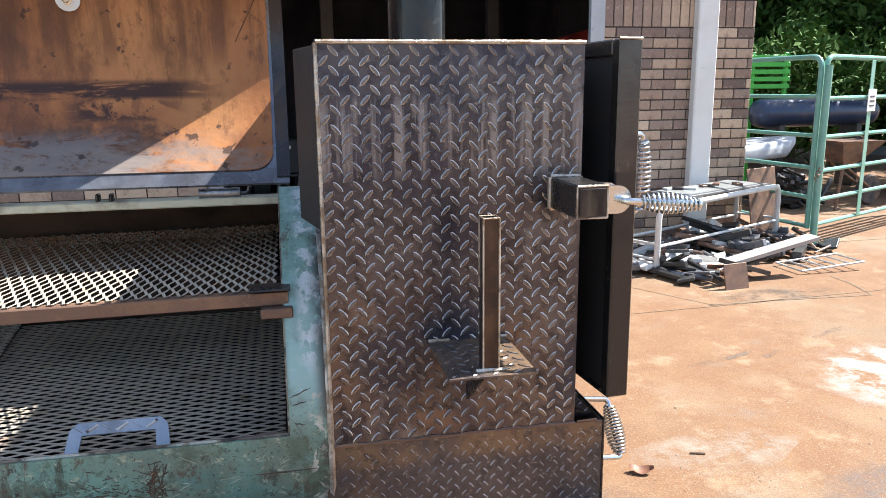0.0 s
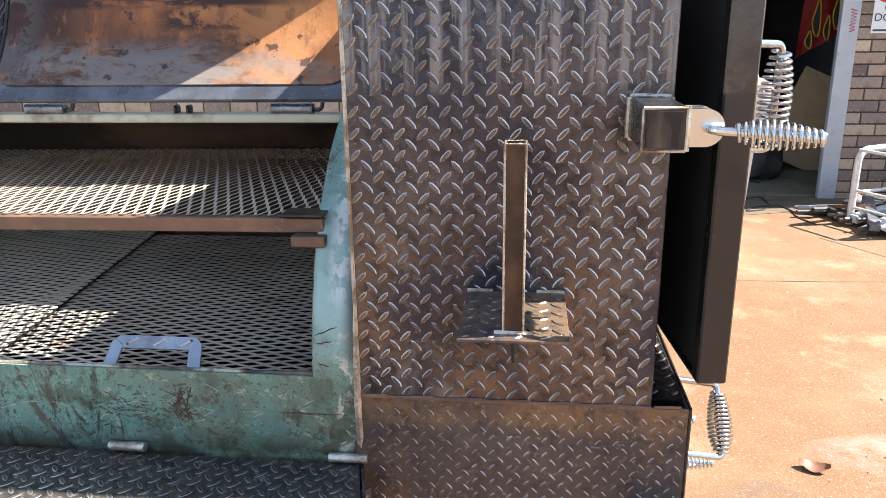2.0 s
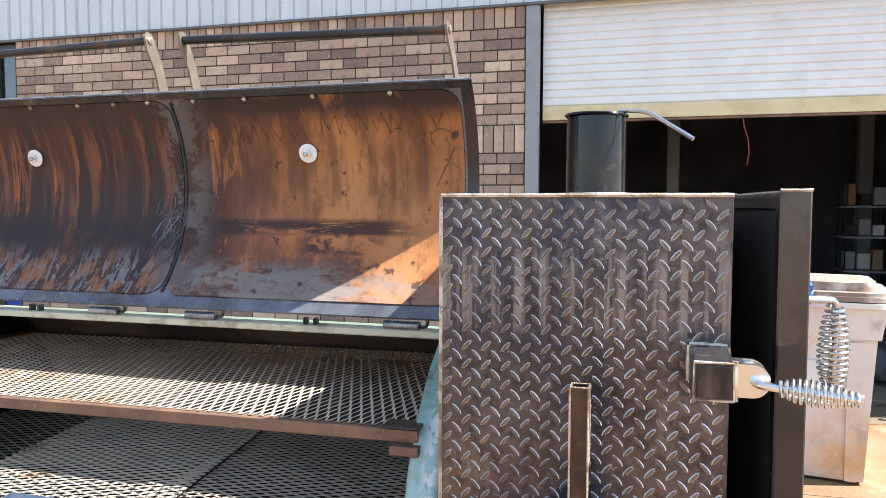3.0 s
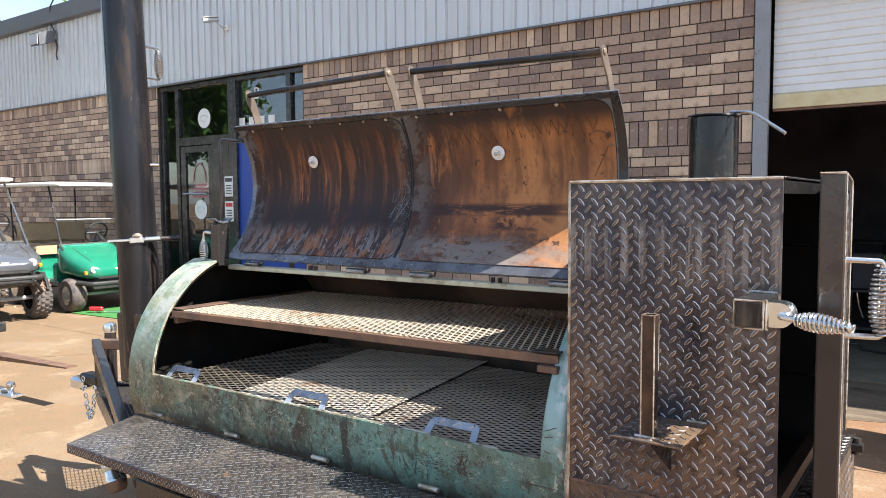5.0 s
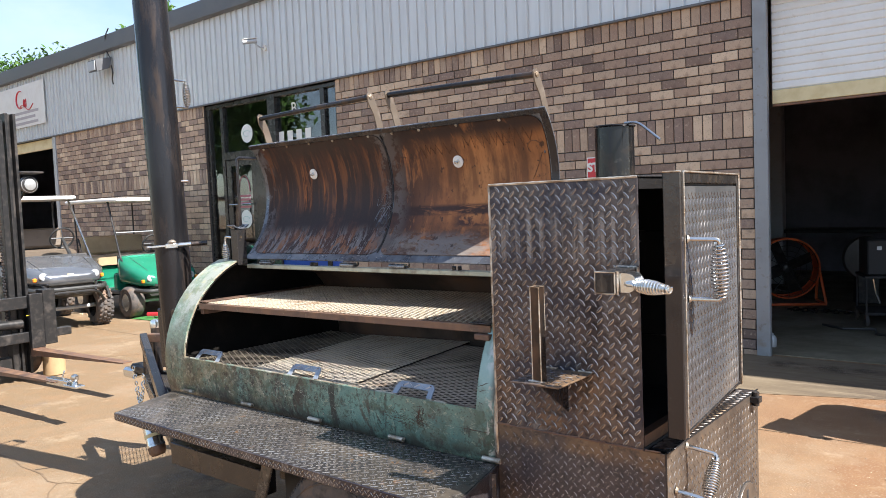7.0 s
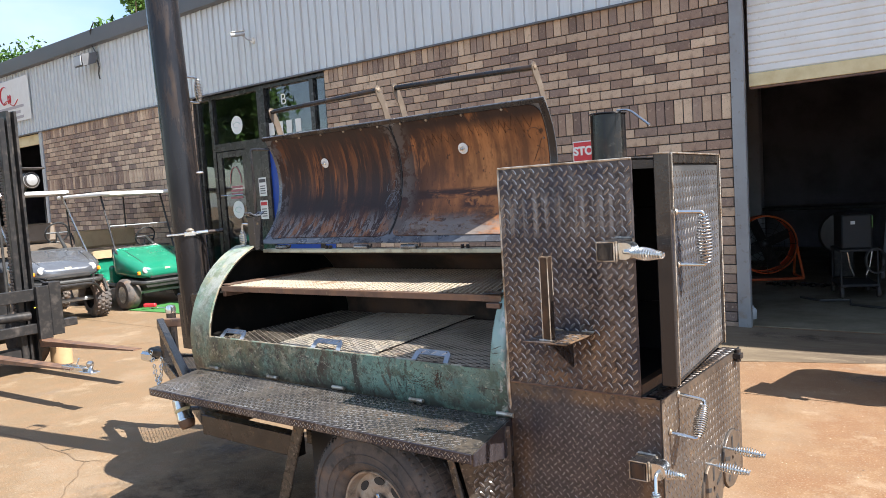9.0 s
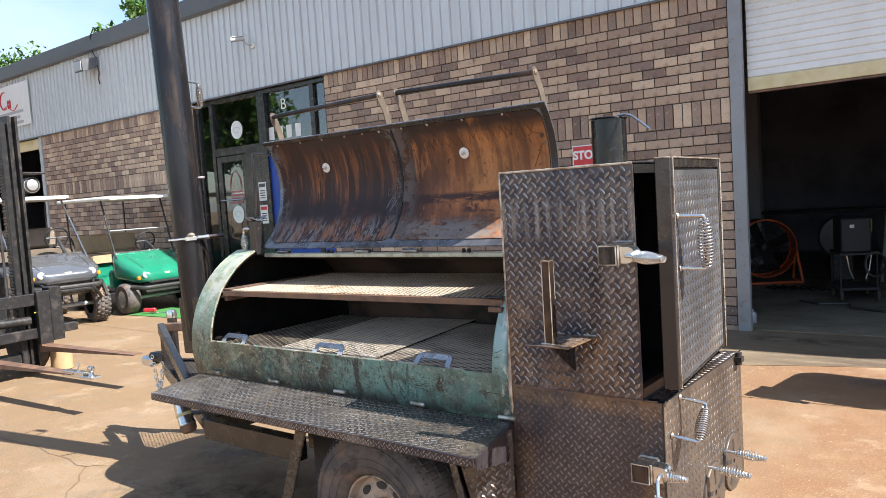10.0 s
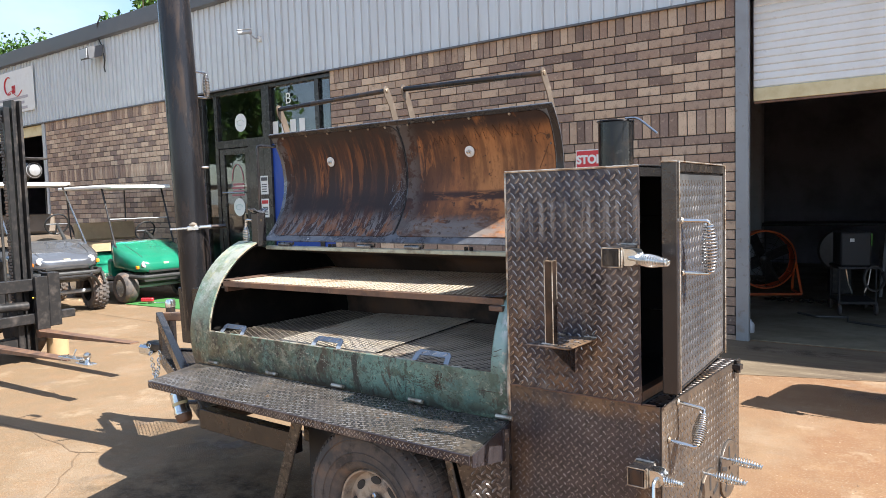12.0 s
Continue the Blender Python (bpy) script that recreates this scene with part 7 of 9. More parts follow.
for rr, zz in ((0.205, 0.106), (0.290, 0.1085)):
    part("sidewall_ring", Shape().tube([wm @ Vector((rr * math.cos(i * math.pi / 32), rr * math.sin(i * math.pi / 32), zz)) for i in range(64)], 0.0032, 5, closed=True), RUBBER, wheel)
for k in range(84):
    w = 2 * math.pi * k / 84
    part("shoulder_block", Shape().chamfer(0.309, -0.0055, 0.080, 0.327, 0.0055, 0.0965, 0.003, wm @ Matrix.Rotation(w, 4, "Z")), RUBBER, wheel, smooth=0)
rim = part("rim", Shape().lathe([(0.166, 0.040), (0.166, 0.074), (0.162, 0.080), (0.155, 0.078), (0.149, 0.060), (0.145, 0.040), (0.140, 0.032), (0.112, 0.044), (0.085, 0.050), (0.060, 0.040), (0.0, 0.040)], wm, 48), RIMM, wheel, "painted steel rim")
for k in range(8):
    w = 2 * math.pi * k / 8
    part("rim_hole", Shape().lathe([(0.021, 0.0), (0.021, 0.004)], wm @ Matrix.Rotation(w, 4, "Z") @ Matrix.Translation((0.114, 0, 0.043)) @ Matrix.Diagonal((0.75, 1.25, 1, 1)), 14), INSIDE, rim)
for k in range(5):
    w = 2 * math.pi * (k + 0.3) / 5
    part("lug_nut", Shape().lathe([(0.011, 0), (0.011, 0.016), (0.006, 0.020)], wm @ Matrix.Translation((0.057 * math.cos(w), 0.057 * math.sin(w), 0.041)), 6), CHROME, rim)
part("hub_cap", Shape().lathe([(0.034, 0.04), (0.033, 0.085), (0.024, 0.096), (0.0, 0.098)], wm, 20), ZINC, rim)
part("axle", Shape().tube([(WXC, 1.10, WZC), (WXC, 2.35, WZC)], 0.035, 14), BLACK_STEEL, smoker)
wheel2 = part("wheel", Shape().lathe([(0.17, -0.1), (0.29, -0.1), (WR, -0.06), (WR, 0.06), (0.29, 0.1), (0.17, 0.1)], Matrix.Translation((WXC, 2.45, WZC)) @ Matrix.Rotation(math.pi / 2, 4, "X"), 40), RUBBER, smoker)

# ---- golf carts ----
GREY_PLASTIC = layered("grey_plastic", (0.10, 0.105, 0.11), [D((0.14, 0.14, 0.14), 8, 0.45, 0.7, 0.6)], 0.5, 0, 0.05, 80)
CART_GREY = layered("metallic_grey_cowl", (0.145, 0.155, 0.175), [D((0.10, 0.108, 0.125), 4, 0.45, 0.7, 0.5)], 0.25, 0.5, 0.02, 60, coat=0.6)
CART_GREEN = layered("green_cowl", (0.012, 0.17, 0.10), [D((0.022, 0.22, 0.135), 4, 0.45, 0.7, 0.5)], 0.28, 0.0, 0.02, 60, coat=0.5)
TAN_SEAT = layered("tan_vinyl", (0.40, 0.30, 0.18), [D((0.28, 0.20, 0.12), 6, 0.45, 0.7, 0.6)], 0.6, 0, 0.05, 80)
BROWN_SEAT = layered("brown_vinyl", (0.15, 0.115, 0.085), [D((0.10, 0.075, 0.055), 6, 0.45, 0.7, 0.6)], 0.6, 0, 0.05, 80)
LENS = layered("lamp_lens", (0.34, 0.35, 0.36), [D((0.5, 0.5, 0.5), 30, 0.45, 0.7, 0.4)], 0.3, 0.2, 0.0)
AMBER = layered("amber_lens", (0.85, 0.25, 0.02), [], 0.2, 0, 0.0)
CLEAR = glass("clear_acrylic", (0.95, 0.97, 0.97))
CLEAR.node_tree.nodes["Principled BSDF"].inputs["IOR"].default_value = 1.18


def hull(name, sections, m, parent, label="", n=None):
    """A body lofted through cross sections, each a list of (y, z) at one x."""
    s = Shape()
    k = len(sections[0][1])
    for x, sec in sections:
        s.v += [(x, y, z) for y, z in sec]
    for i in range(len(sections) - 1):
        for j in range(k):
            a, b = i * k, (i + 1) * k
            s.f.append((a + j, a + (j + 1) % k, b + (j + 1) % k, b + j))
    s.f.append(tuple(reversed(range(k))))
    s.f.append(tuple((len(sections) - 1) * k + j for j in range(k)))
    return part(name, s, m, parent, label, smooth=40)


def section(w, z0, z1, r=0.06, n=5):
    """A rounded rectangle, w wide, from z0 to z1."""
    r = min(r, w / 2 * 0.9, (z1 - z0) / 2 * 0.9)
    out = []
    for cy, cz, a0 in ((w / 2 - r, z1 - r, 0), (-w / 2 + r, z1 - r, 90), (-w / 2 + r, z0 + r, 180), (w / 2 - r, z0 + r, 270)):
        for i in range(n + 1):
            a = radians(a0 + 90 * i / n)
            out.append((cy + r * math.cos(a), cz + r * math.sin(a)))
    return out


def cart_wheel(parent, x, y, r, w, knobby, rim_m):
    m = Matrix.Translation((x, y, r)) @ Matrix.Rotation(math.pi / 2 * (-1 if y > 0 else 1), 4, "X")
    wh = part("wheel", Shape().lathe([(r * 0.55, -w / 2), (r * 0.85, -w / 2), (r * 0.97, -w * 0.36), (r, -w * 0.2), (r, w * 0.2), (r * 0.97, w * 0.36), (r * 0.85, w / 2), (r * 0.55, w / 2), (r * 0.5, w * 0.3)], m, 32, caps=False), RUBBER, parent, "dusty rubber tyre")
    rm = part("rim", Shape().lathe([(r * 0.55, w * 0.46), (r * 0.50, w * 0.42), (r * 0.44, w * 0.22), (r * 0.2, w * 0.30), (0.0, w * 0.32)], m, 28), rim_m, wh)
    for k in range(6):
        a = k * math.pi / 3
        part("rim_hole", Shape().lathe([(r * 0.07, 0), (r * 0.07, 0.004)], m @ Matrix.Translation((r * 0.34 * math.cos(a), r * 0.34 * math.sin(a), w * 0.262)), 10), INSIDE, wh)
    if knobby:
        s = Shape()
        for i in range(26):
            a = 2 * math.pi * i / 26
            for k, yy in enumerate((-0.36, -0.12, 0.12, 0.36)):
                mm = m @ Matrix.Rotation(a + (k % 2) * 0.12, 4, "Z")
                s.chamfer(r - 0.012, -0.016, yy * w - 0.022, r + 0.013 - 0.012 * (abs(yy) > 0.2), 0.016, yy * w + 0.022, 0.004, mm)
        part("knobby_tread", s, RUBBER, wh, kind="stuff", smooth=0)


def golf_cart(at, cowl, label, seat, lift, wheel_r, knobby, rim_m, screen, bar, fore, crown=0.895):
    c = thing("golf_cart", label, "golf cart", group="parked golf carts", at=at)
    z = lift
    k = crown - 0.895
    hull("cowl", [(1.245, section(0.50, z + 0.455, z + 0.515, 0.03)), (1.215, section(0.74, z + 0.42, z + 0.575 + k * 0.2, 0.07)), (1.12, section(0.94, z + 0.41, z + 0.650 + k * 0.4, 0.11)), (0.98, section(1.06, z + 0.41, z + 0.720 + k * 0.6, 0.13)), (0.80, section(1.12, z + 0.43, z + 0.785 + k * 0.8, 0.14)),
                  (0.64, section(1.12, z + 0.43, z + 0.845 + k, 0.13)), (0.54, section(1.08, z + 0.43, z + 0.885 + k, 0.10)), (0.50, section(1.02, z + 0.43, z + 0.885 + k, 0.08))], cowl, c)
    hull("underbody", [(1.16, section(0.70, z + 0.25, z + 0.409, 0.05)), (1.00, section(0.74, z + 0.20, z + 0.409, 0.05)), (0.52, section(0.70, z + 0.20, z + 0.409, 0.05))], BLACK_PLASTIC, c, "black under-body and bumper")
    hull("cowl_shoulder", [(0.52, section(1.12, z + 0.33, z + 0.60, 0.05)), (0.42, section(1.12, z + 0.33, z + 0.62, 0.05))], cowl, c)
    for sy in (-1, 1):
        part("hood_seam", Shape().tube([(1.12, sy * 0.34, z + 0.650 + k * 0.4), (0.98, sy * 0.36, z + 0.720 + k * 0.6), (0.64, sy * 0.38, z + 0.846 + k)], 0.005, 6), BLACK_PLASTIC, c)
    part("dash", Shape().chamfer(0.42, -0.50, z + 0.62, 0.52, 0.50, z + 0.90 + k, 0.02), BLACK_PLASTIC, c)
    part("front_bumper", Shape().tube(bend([(1.05, -0.52, z + 0.36), (1.27, -0.42, z + 0.34), (1.27, 0.42, z + 0.34), (1.05, 0.52, z + 0.36)], 0.1), 0.035, 10), BLACK_PLASTIC, c)
    part("grille", Shape().chamfer(1.17, -0.30, z + 0.40, 1.232, 0.30, z + 0.47, 0.01), BLACK_PLASTIC, c)
    for sy in (-1, 1):
        part("headlight", Shape().lathe([(0.058, 0), (0.055, 0.018), (0.03, 0.03), (0, 0.032)], Matrix.Translation((1.185, sy * 0.345, z + 0.535)) @ Matrix.Rotation(math.pi / 2 - 0.35, 4, "Y"), 18), LENS, c)
        part("turn_signal", Shape().chamfer(1.13, sy * 0.45 - 0.022, z + 0.47, 1.185, sy * 0.45 + 0.022, z + 0.525, 0.010), AMBER, c)
        if knobby:
            part("wheel_arch", Shape().tube([(0.86 + 0.31 * math.cos(w), sy * 0.54, wheel_r + 0.06 + 0.27 * math.sin(w)) for w in [radians(12 + 13 * q) for q in range(13)]], 0.022, 8), BLACK_PLASTIC, c)
    part("badge", Shape().chamfer(1.222, -0.045, z + 0.522, 1.236, 0.045, z + 0.560, 0.003), CREAM, c)
    part("floor_pan", Shape().chamfer(-0.15, -0.55, z + 0.28, 0.55, 0.55, z + 0.34, 0.01), GREY_PLASTIC, c)
    hull("rear_body", [(-1.18, section(1.0, z + 0.38, z + 0.66, 0.08)), (-1.10, section(1.10, z + 0.33, z + 0.72, 0.10)), (-0.6, section(1.14, z + 0.33, z + 0.74, 0.10)), (-0.18, section(1.12, z + 0.30, z + 0.70, 0.06))], cowl, c)
    hull("seat_cushion", [(-0.66, section(1.08, z + 0.74, z + 0.84, 0.04)), (-0.40, section(1.12, z + 0.73, z + 0.87, 0.06)), (-0.12, section(1.10, z + 0.72, z + 0.85, 0.06))], seat, c)
    part("seat_back", Shape().chamfer(-0.05, -0.54, 0, 0.05, 0.54, 0.32, 0.03, Matrix.Translation((-0.72, 0, z + 0.88)) @ Matrix.Rotation(-0.2, 4, "Y")), seat, c)
    hull("rear_seat", [(-1.25, section(1.06, z + 0.70, z + 0.80, 0.04)), (-0.88, section(1.08, z + 0.70, z + 0.82, 0.04))], seat, c)
    zr = 1.80 + lift * (0.40 if knobby else 0.55)
    for sy in (-1, 1):
        part("front_strut", Shape().tube([(0.72, sy * 0.50, z + 0.74 + k), (0.60, sy * 0.51, z + 0.84 + k), (fore - 0.30, sy * 0.52, zr)], 0.016, 8), CHROME if knobby else BLACK_PAINT, c)
        part("rear_strut", Shape().tube([(-0.98, sy * 0.50, z + 0.70), (-1.02, sy * 0.52, zr)], 0.014, 8), BLACK_PAINT, c)
        part("seat_strut", Shape().tube([(-0.70, sy * 0.50, z + 0.80), (-0.98, sy * 0.50, z + 1.16)], 0.016, 8), BLACK_PAINT, c)
    hull("canopy", [(-1.25, section(1.02, zr, zr + 0.03, 0.014)), (-1.18, section(1.18, zr - 0.006, zr + 0.055, 0.025)), (fore - 0.12, section(1.18, zr - 0.006, zr + 0.055, 0.025)), (fore, section(1.02, zr, zr + 0.03, 0.014))], WHITE, c, "white moulded roof")
    col = part("steering_column", Shape().tube([(0.50, 0.27, z + 0.84 + k), (0.14, 0.27, z + 1.03)], 0.026, 10), BLACK_PLASTIC, c)
    wm = Matrix.Translation((0.12, 0.27, z + 1.04)) @ Vector((-0.9, 0, 0.45)).to_track_quat("Z", "Y").to_matrix().to_4x4()
    part("steering_wheel", Shape().tube([wm @ Vector((0.17 * math.cos(i * math.pi / 14), 0.17 * math.sin(i * math.pi / 14), 0)) for i in range(28)], 0.014, 8, closed=True), BLACK_PLASTIC, c)
    part("wheel_spokes", Shape().tube([wm @ Vector((-0.17, 0, 0)), wm @ Vector((0.17, 0, 0))], 0.012, 6).tube([wm @ Vector((0, 0, 0)), wm @ Vector((0, -0.17, 0))], 0.012, 6), GREY_PLASTIC, c)
    if screen:
        p = part("windscreen", Shape().add([(0.60, -0.50, z + 0.88), (0.60, 0.50, z + 0.88), (0.45, 0.51, z + 1.26), (0.45, -0.51, z + 1.26), (0.605, -0.50, z + 0.88), (0.605, 0.50, z + 0.88), (0.455, 0.51, z + 1.26), (0.455, -0.51, z + 1.26)],
                 [(3, 2, 1, 0), (4, 5, 6, 7), (0, 1, 5, 4), (1, 2, 6, 5), (2, 3, 7, 6), (3, 0, 4, 7)]), CLEAR, c)
        p.visible_shadow = False
        part("screen_edge", Shape().tube([(0.45, -0.51, z + 1.26), (0.45, 0.51, z + 1.26)], 0.009, 6), GREYPAINT, c)
    if bar:
        part("brush_guard", Shape().tube(bend([(1.16, -0.46, z + 0.14), (1.36, -0.30, z + 0.30), (1.36, 0.30, z + 0.30), (1.16, 0.46, z + 0.14)], 0.1), 0.022, 8).tube([(1.36, 0.28, z + 0.3), (0.95, 0.46, z + 0.55)], 0.018, 8).tube([(1.36, -0.28, z + 0.3), (0.95, -0.46, z + 0.55)], 0.018, 8), BLACK_PAINT, c)
    part("front_axle", Shape().tube([(0.86, -0.46, wheel_r), (0.86, 0.46, wheel_r)], 0.03, 8), GREYPAINT, c)
    part("rear_axle", Shape().tube([(-0.80, -0.46, wheel_r), (-0.80, 0.46, wheel_r)], 0.04, 8), BLACK_PAINT, c)
    for x in (0.86, -0.80):
        for y in (-0.50, 0.50):
            cart_wheel(c, x, y, wheel_r, 0.22, knobby, rim_m)
    return c


golf_cart(pose(-8.04, 5.64, 0, 0, 0, -2), CART_GREEN, "green golf cart with white roof and tan seats", TAN_SEAT, 0.08, 0.25, False, ZINC, True, False, 0.58)
golf_cart(pose(-7.98, 4.13, 0, 0, 0, -6), CART_GREY, "metallic grey lifted golf cart with knobby tyres", BROWN_SEAT, 0.26, 0.30, True, BLACK_PAINT, False, True, 0.02, 0.80)
TURF = layered("green_mat", (0.035, 0.16, 0.035), [D((0.06, 0.22, 0.05), 12, 0.45, 0.7, 0.6)], 0.95, 0, 0.5, 200)
solo("floor_mat", Shape().chamfer(-0.85, -0.42, 0, 0.85, 0.42, 0.012, 0.004), TURF, "green artificial turf mat on the concrete", "mat", at=pose(-6.30, 5.50, 0, 0, 0, 4))
tl = thing("floor_jack_tool", "small red and silver tool lying on the mat", "tool", at=pose(-6.75, 5.2, 0.012, 0, 0, 30))
part("tool_head", Shape().chamfer(-0.10, -0.03, 0.03, 0.10, 0.03, 0.09, 0.012), RED, tl)
part("tool_stem", Shape().tube([(0, 0, 0.0), (0, 0, 0.035)], 0.02, 8).tube([(0.0, 0, 0.01), (0.36, 0.05, 0.01)], 0.009, 6), ZINC, tl)

# ---- forklift ----
fk = thing("forklift", "worn black forklift with lowered forks", "forklift", at=pose(-3.80, 1.90, 0, 0, 0, 4.3))
for sy in (-1, 1):
    y = sy * 0.33
    up = part("mast_upright", Shape().box(-0.16, y - 0.05, 0.08, 0.0, y - 0.025, 2.62).box(-0.16, y + 0.025, 0.08, 0.0, y + 0.05, 2.62).box(-0.10, y - 0.025, 0.08, -0.06, y + 0.025, 2.62), BLACK_PAINT, fk)
    part("inner_upright", Shape().chamfer(-0.09, y - sy * 0.10 - 0.03, 0.12, 0.0, y - sy * 0.10 + 0.03, 2.55, 0.006), BLACK_PAINT, fk)
    s = Shape()
    for i in range(60):
        zz = 0.55 + i * 0.032
        s.chamfer(0.005, y - sy * 0.17 - (0.016 if i % 2 else 0.010), zz, 0.022, y - sy * 0.17 + (0.016 if i % 2 else 0.010), zz + 0.026, 0.004)
    part("lift_chain", s, BLACK_STEEL, fk, kind="stuff", smooth=0)
    part("hydraulic_hose", Shape().tube([(0.01, y - sy * 0.23, 0.5), (0.02, y - sy * 0.23, 1.2), (0.01, y - sy * 0.23, 2.3)], 0.014, 8), BLACK_PLASTIC, fk)
    ft = Shape()
    yf = 0.38 if sy > 0 else -0.29
    ft.add([(0.10, yf - 0.06, 0.26), (0.10, yf + 0.06, 0.26), (0.10, yf + 0.06, 0.86), (0.10, yf - 0.06, 0.86), (0.145, yf - 0.06, 0.26), (0.145, yf + 0.06, 0.26), (0.145, yf + 0.06, 0.86), (0.145, yf - 0.06, 0.86)],
           [(3, 2, 1, 0), (4, 5, 6, 7), (0, 1, 5, 4), (1, 2, 6, 5), (2, 3, 7, 6), (3, 0, 4, 7)])
    ln_ = 1.80 if sy < 0 else 1.64
    ft.add([(0.145, yf - 0.06, 0.27), (0.145, yf + 0.06, 0.27), (0.145, yf + 0.06, 0.325), (0.145, yf - 0.06, 0.325), (ln_, yf - 0.045, 0.318), (ln_, yf + 0.045, 0.318), (ln_, yf + 0.045, 0.328), (ln_, yf - 0.045, 0.328)],
           [(0, 1, 2, 3), (7, 6, 5, 4), (0, 4, 5, 1), (1, 5, 6, 2), (2, 6, 7, 3), (3, 7, 4, 0)])
    part("fork", ft, RUST_BAR, fk, "bare rusty fork")
    part("fork_shank", Shape().chamfer(0.099, yf - 0.064, 0.34, 0.149, yf + 0.064, 0.87, 0.004), BLACK_PAINT, fk)
part("carriage_bar", Shape().chamfer(0.03, -0.52, 0.73, 0.10, 0.52, 0.85, 0.006), BLACK_PAINT, fk)
part("carriage_bar", Shape().chamfer(0.03, -0.52, 0.40, 0.10, 0.52, 0.50, 0.006), BLACK_PAINT, fk)
part("carriage_plate", Shape().chamfer(0.02, 0.44, 0.36, 0.16, 0.56, 0.90, 0.006), BLACK_PAINT, fk)
part("carriage_plate", Shape().chamfer(0.02, -0.56, 0.36, 0.12, -0.46, 0.90, 0.006), BLACK_PAINT, fk)
part("side_stub", Shape().chamfer(0.04, 0.56, 0.42, 0.13, 0.72, 0.50, 0.006), BLACK_PAINT, fk)
part("tilt_cylinder", Shape().tube([(0.04, -0.30, 0.60), (0.04, 0.28, 0.58)], 0.045, 14), BLACK_PAINT, fk)
for k, (yy, zz) in enumerate(((0.30, 0.66), (0.34, 0.55))):
    part("yellow_mark", Shape().tube(bend([(0.105, yy, zz), (0.11, yy + 0.05, zz + 0.01), (0.11, yy + 0.055, zz - 0.03)], 0.01), 0.006, 6), layered("yellow_paint", (0.70, 0.50, 0.03), [], 0.5, 0, 0), fk)
part("mast_crossbar", Shape().chamfer(-0.16, -0.33, 2.40, -0.05, 0.33, 2.52, 0.006), BLACK_PAINT, fk)
part("mast_crossbar", Shape().chamfer(-0.15, -0.33, 0.14, -0.03, 0.33, 0.26, 0.006), BLACK_PAINT, fk)
for sy in (-1, 1):
    m = Matrix.Translation((-0.42, sy * 0.47, 0.30)) @ Matrix.Rotation(math.pi / 2, 4, "X")
    part("front_wheel", Shape().lathe([(0.16, -0.10), (0.27, -0.10), (0.30, -0.07), (0.30, 0.07), (0.27, 0.10), (0.16, 0.10)], m, 32), RUBBER, fk)
part("body", Shape().chamfer(-2.3, -0.52, 0.22, -0.75, 0.52, 1.05, 0.06), BLACK_PAINT, fk)
part("overhead_guard", Shape().chamfer(-1.9, -0.48, 2.10, -0.45, 0.48, 2.15, 0.02), BLACK_PAINT, fk)
for x, y in ((-0.5, -0.45), (-0.5, 0.45), (-1.85, -0.45), (-1.85, 0.45)):
    part("guard_post", Shape().tube([(x, y, 1.0), (x, y, 2.12)], 0.03, 8), BLACK_PAINT, fk)
wl_ = part("work_lamp", Shape().lathe([(0.05, 0), (0.085, 0.05), (0.09, 0.09), (0.06, 0.11)], Matrix.Translation((-0.36, 0.60, 1.95)) @ Matrix.Rotation(math.pi / 2, 4, "Y"), 20), BLACK_PAINT, fk)
part("lamp_lens", Shape().lathe([(0.083, 0.095), (0.05, 0.115), (0.0, 0.12)], Matrix.Translation((-0.36, 0.60, 1.95)) @ Matrix.Rotation(math.pi / 2, 4, "Y"), 20), LENS, wl_)
part("lamp_hood", Shape().chamfer(-0.40, 0.48, 2.06, -0.20, 0.72, 2.08, 0.006), BLACK_PAINT, wl_)
part("lamp_arm", Shape().tube([(-0.50, 0.45, 1.80), (-0.42, 0.58, 1.82), (-0.36, 0.60, 1.90)], 0.014, 8), BLACK_PAINT, wl_)
CARDROLL = layered("cardboard", (0.42, 0.28, 0.15), [D((0.32, 0.21, 0.11), 8, 0.45, 0.7, 0.6)], 0.9, 0, 0.1, 80)
solo("cardboard_roll", Shape().lathe([(0.085, 0), (0.105, 0.01), (0.105, 0.20), (0.092, 0.21), (0.085, 0.20), (0.080, 0.02)], None, 28), CARDROLL, "brown cardboard drum on the ground under the forks", "drum", at=pose(-3.93, 2.52, 0))
hb = thing("ball_mount", "silver towing ball mount slid over a fork tip", "ball mount", at=pose(-1.86, 1.757, 0.300, 0, 0, 4.3))
part("mount_bar", Shape().chamfer(-0.28, -0.032, -0.005, 0.02, 0.032, 0.045, 0.004), ZINC, hb)
part("mount_plate", Shape().chamfer(-0.02, -0.04, 0.0, 0.16, 0.04, 0.018, 0.004), ZINC, hb)
part("tow_ball", Shape().lathe([(0.024, 0.018), (0.018, 0.035), (0.016, 0.045), (0.026, 0.056), (0.030, 0.072), (0.026, 0.090), (0.012, 0.100), (0.0, 0.102)], pose(0.09, 0, 0), 20), CHROME, hb)
part("mount_pin", Shape().tube(bend([(-0.20, -0.05, 0.02), (-0.20, 0.05, 0.02), (-0.17, 0.06, 0.09)], 0.01), 0.007, 6), ZINC, hb)

# ---- yard at the right: bench frame, scrap, gates ----
TUBE_WHITE = layered("chipped_white_tube", (0.62, 0.62, 0.60), [D((0.40, 0.36, 0.30), 20, 0.55, 0.7, 0.7)], 0.45, 0.1, 0.05, 80)
bt = thing("tube_cart", "white tubular steel cart frame standing over scrap", "cart frame", at=pose(5.455, 5.38, 0, 0, 0, 27))
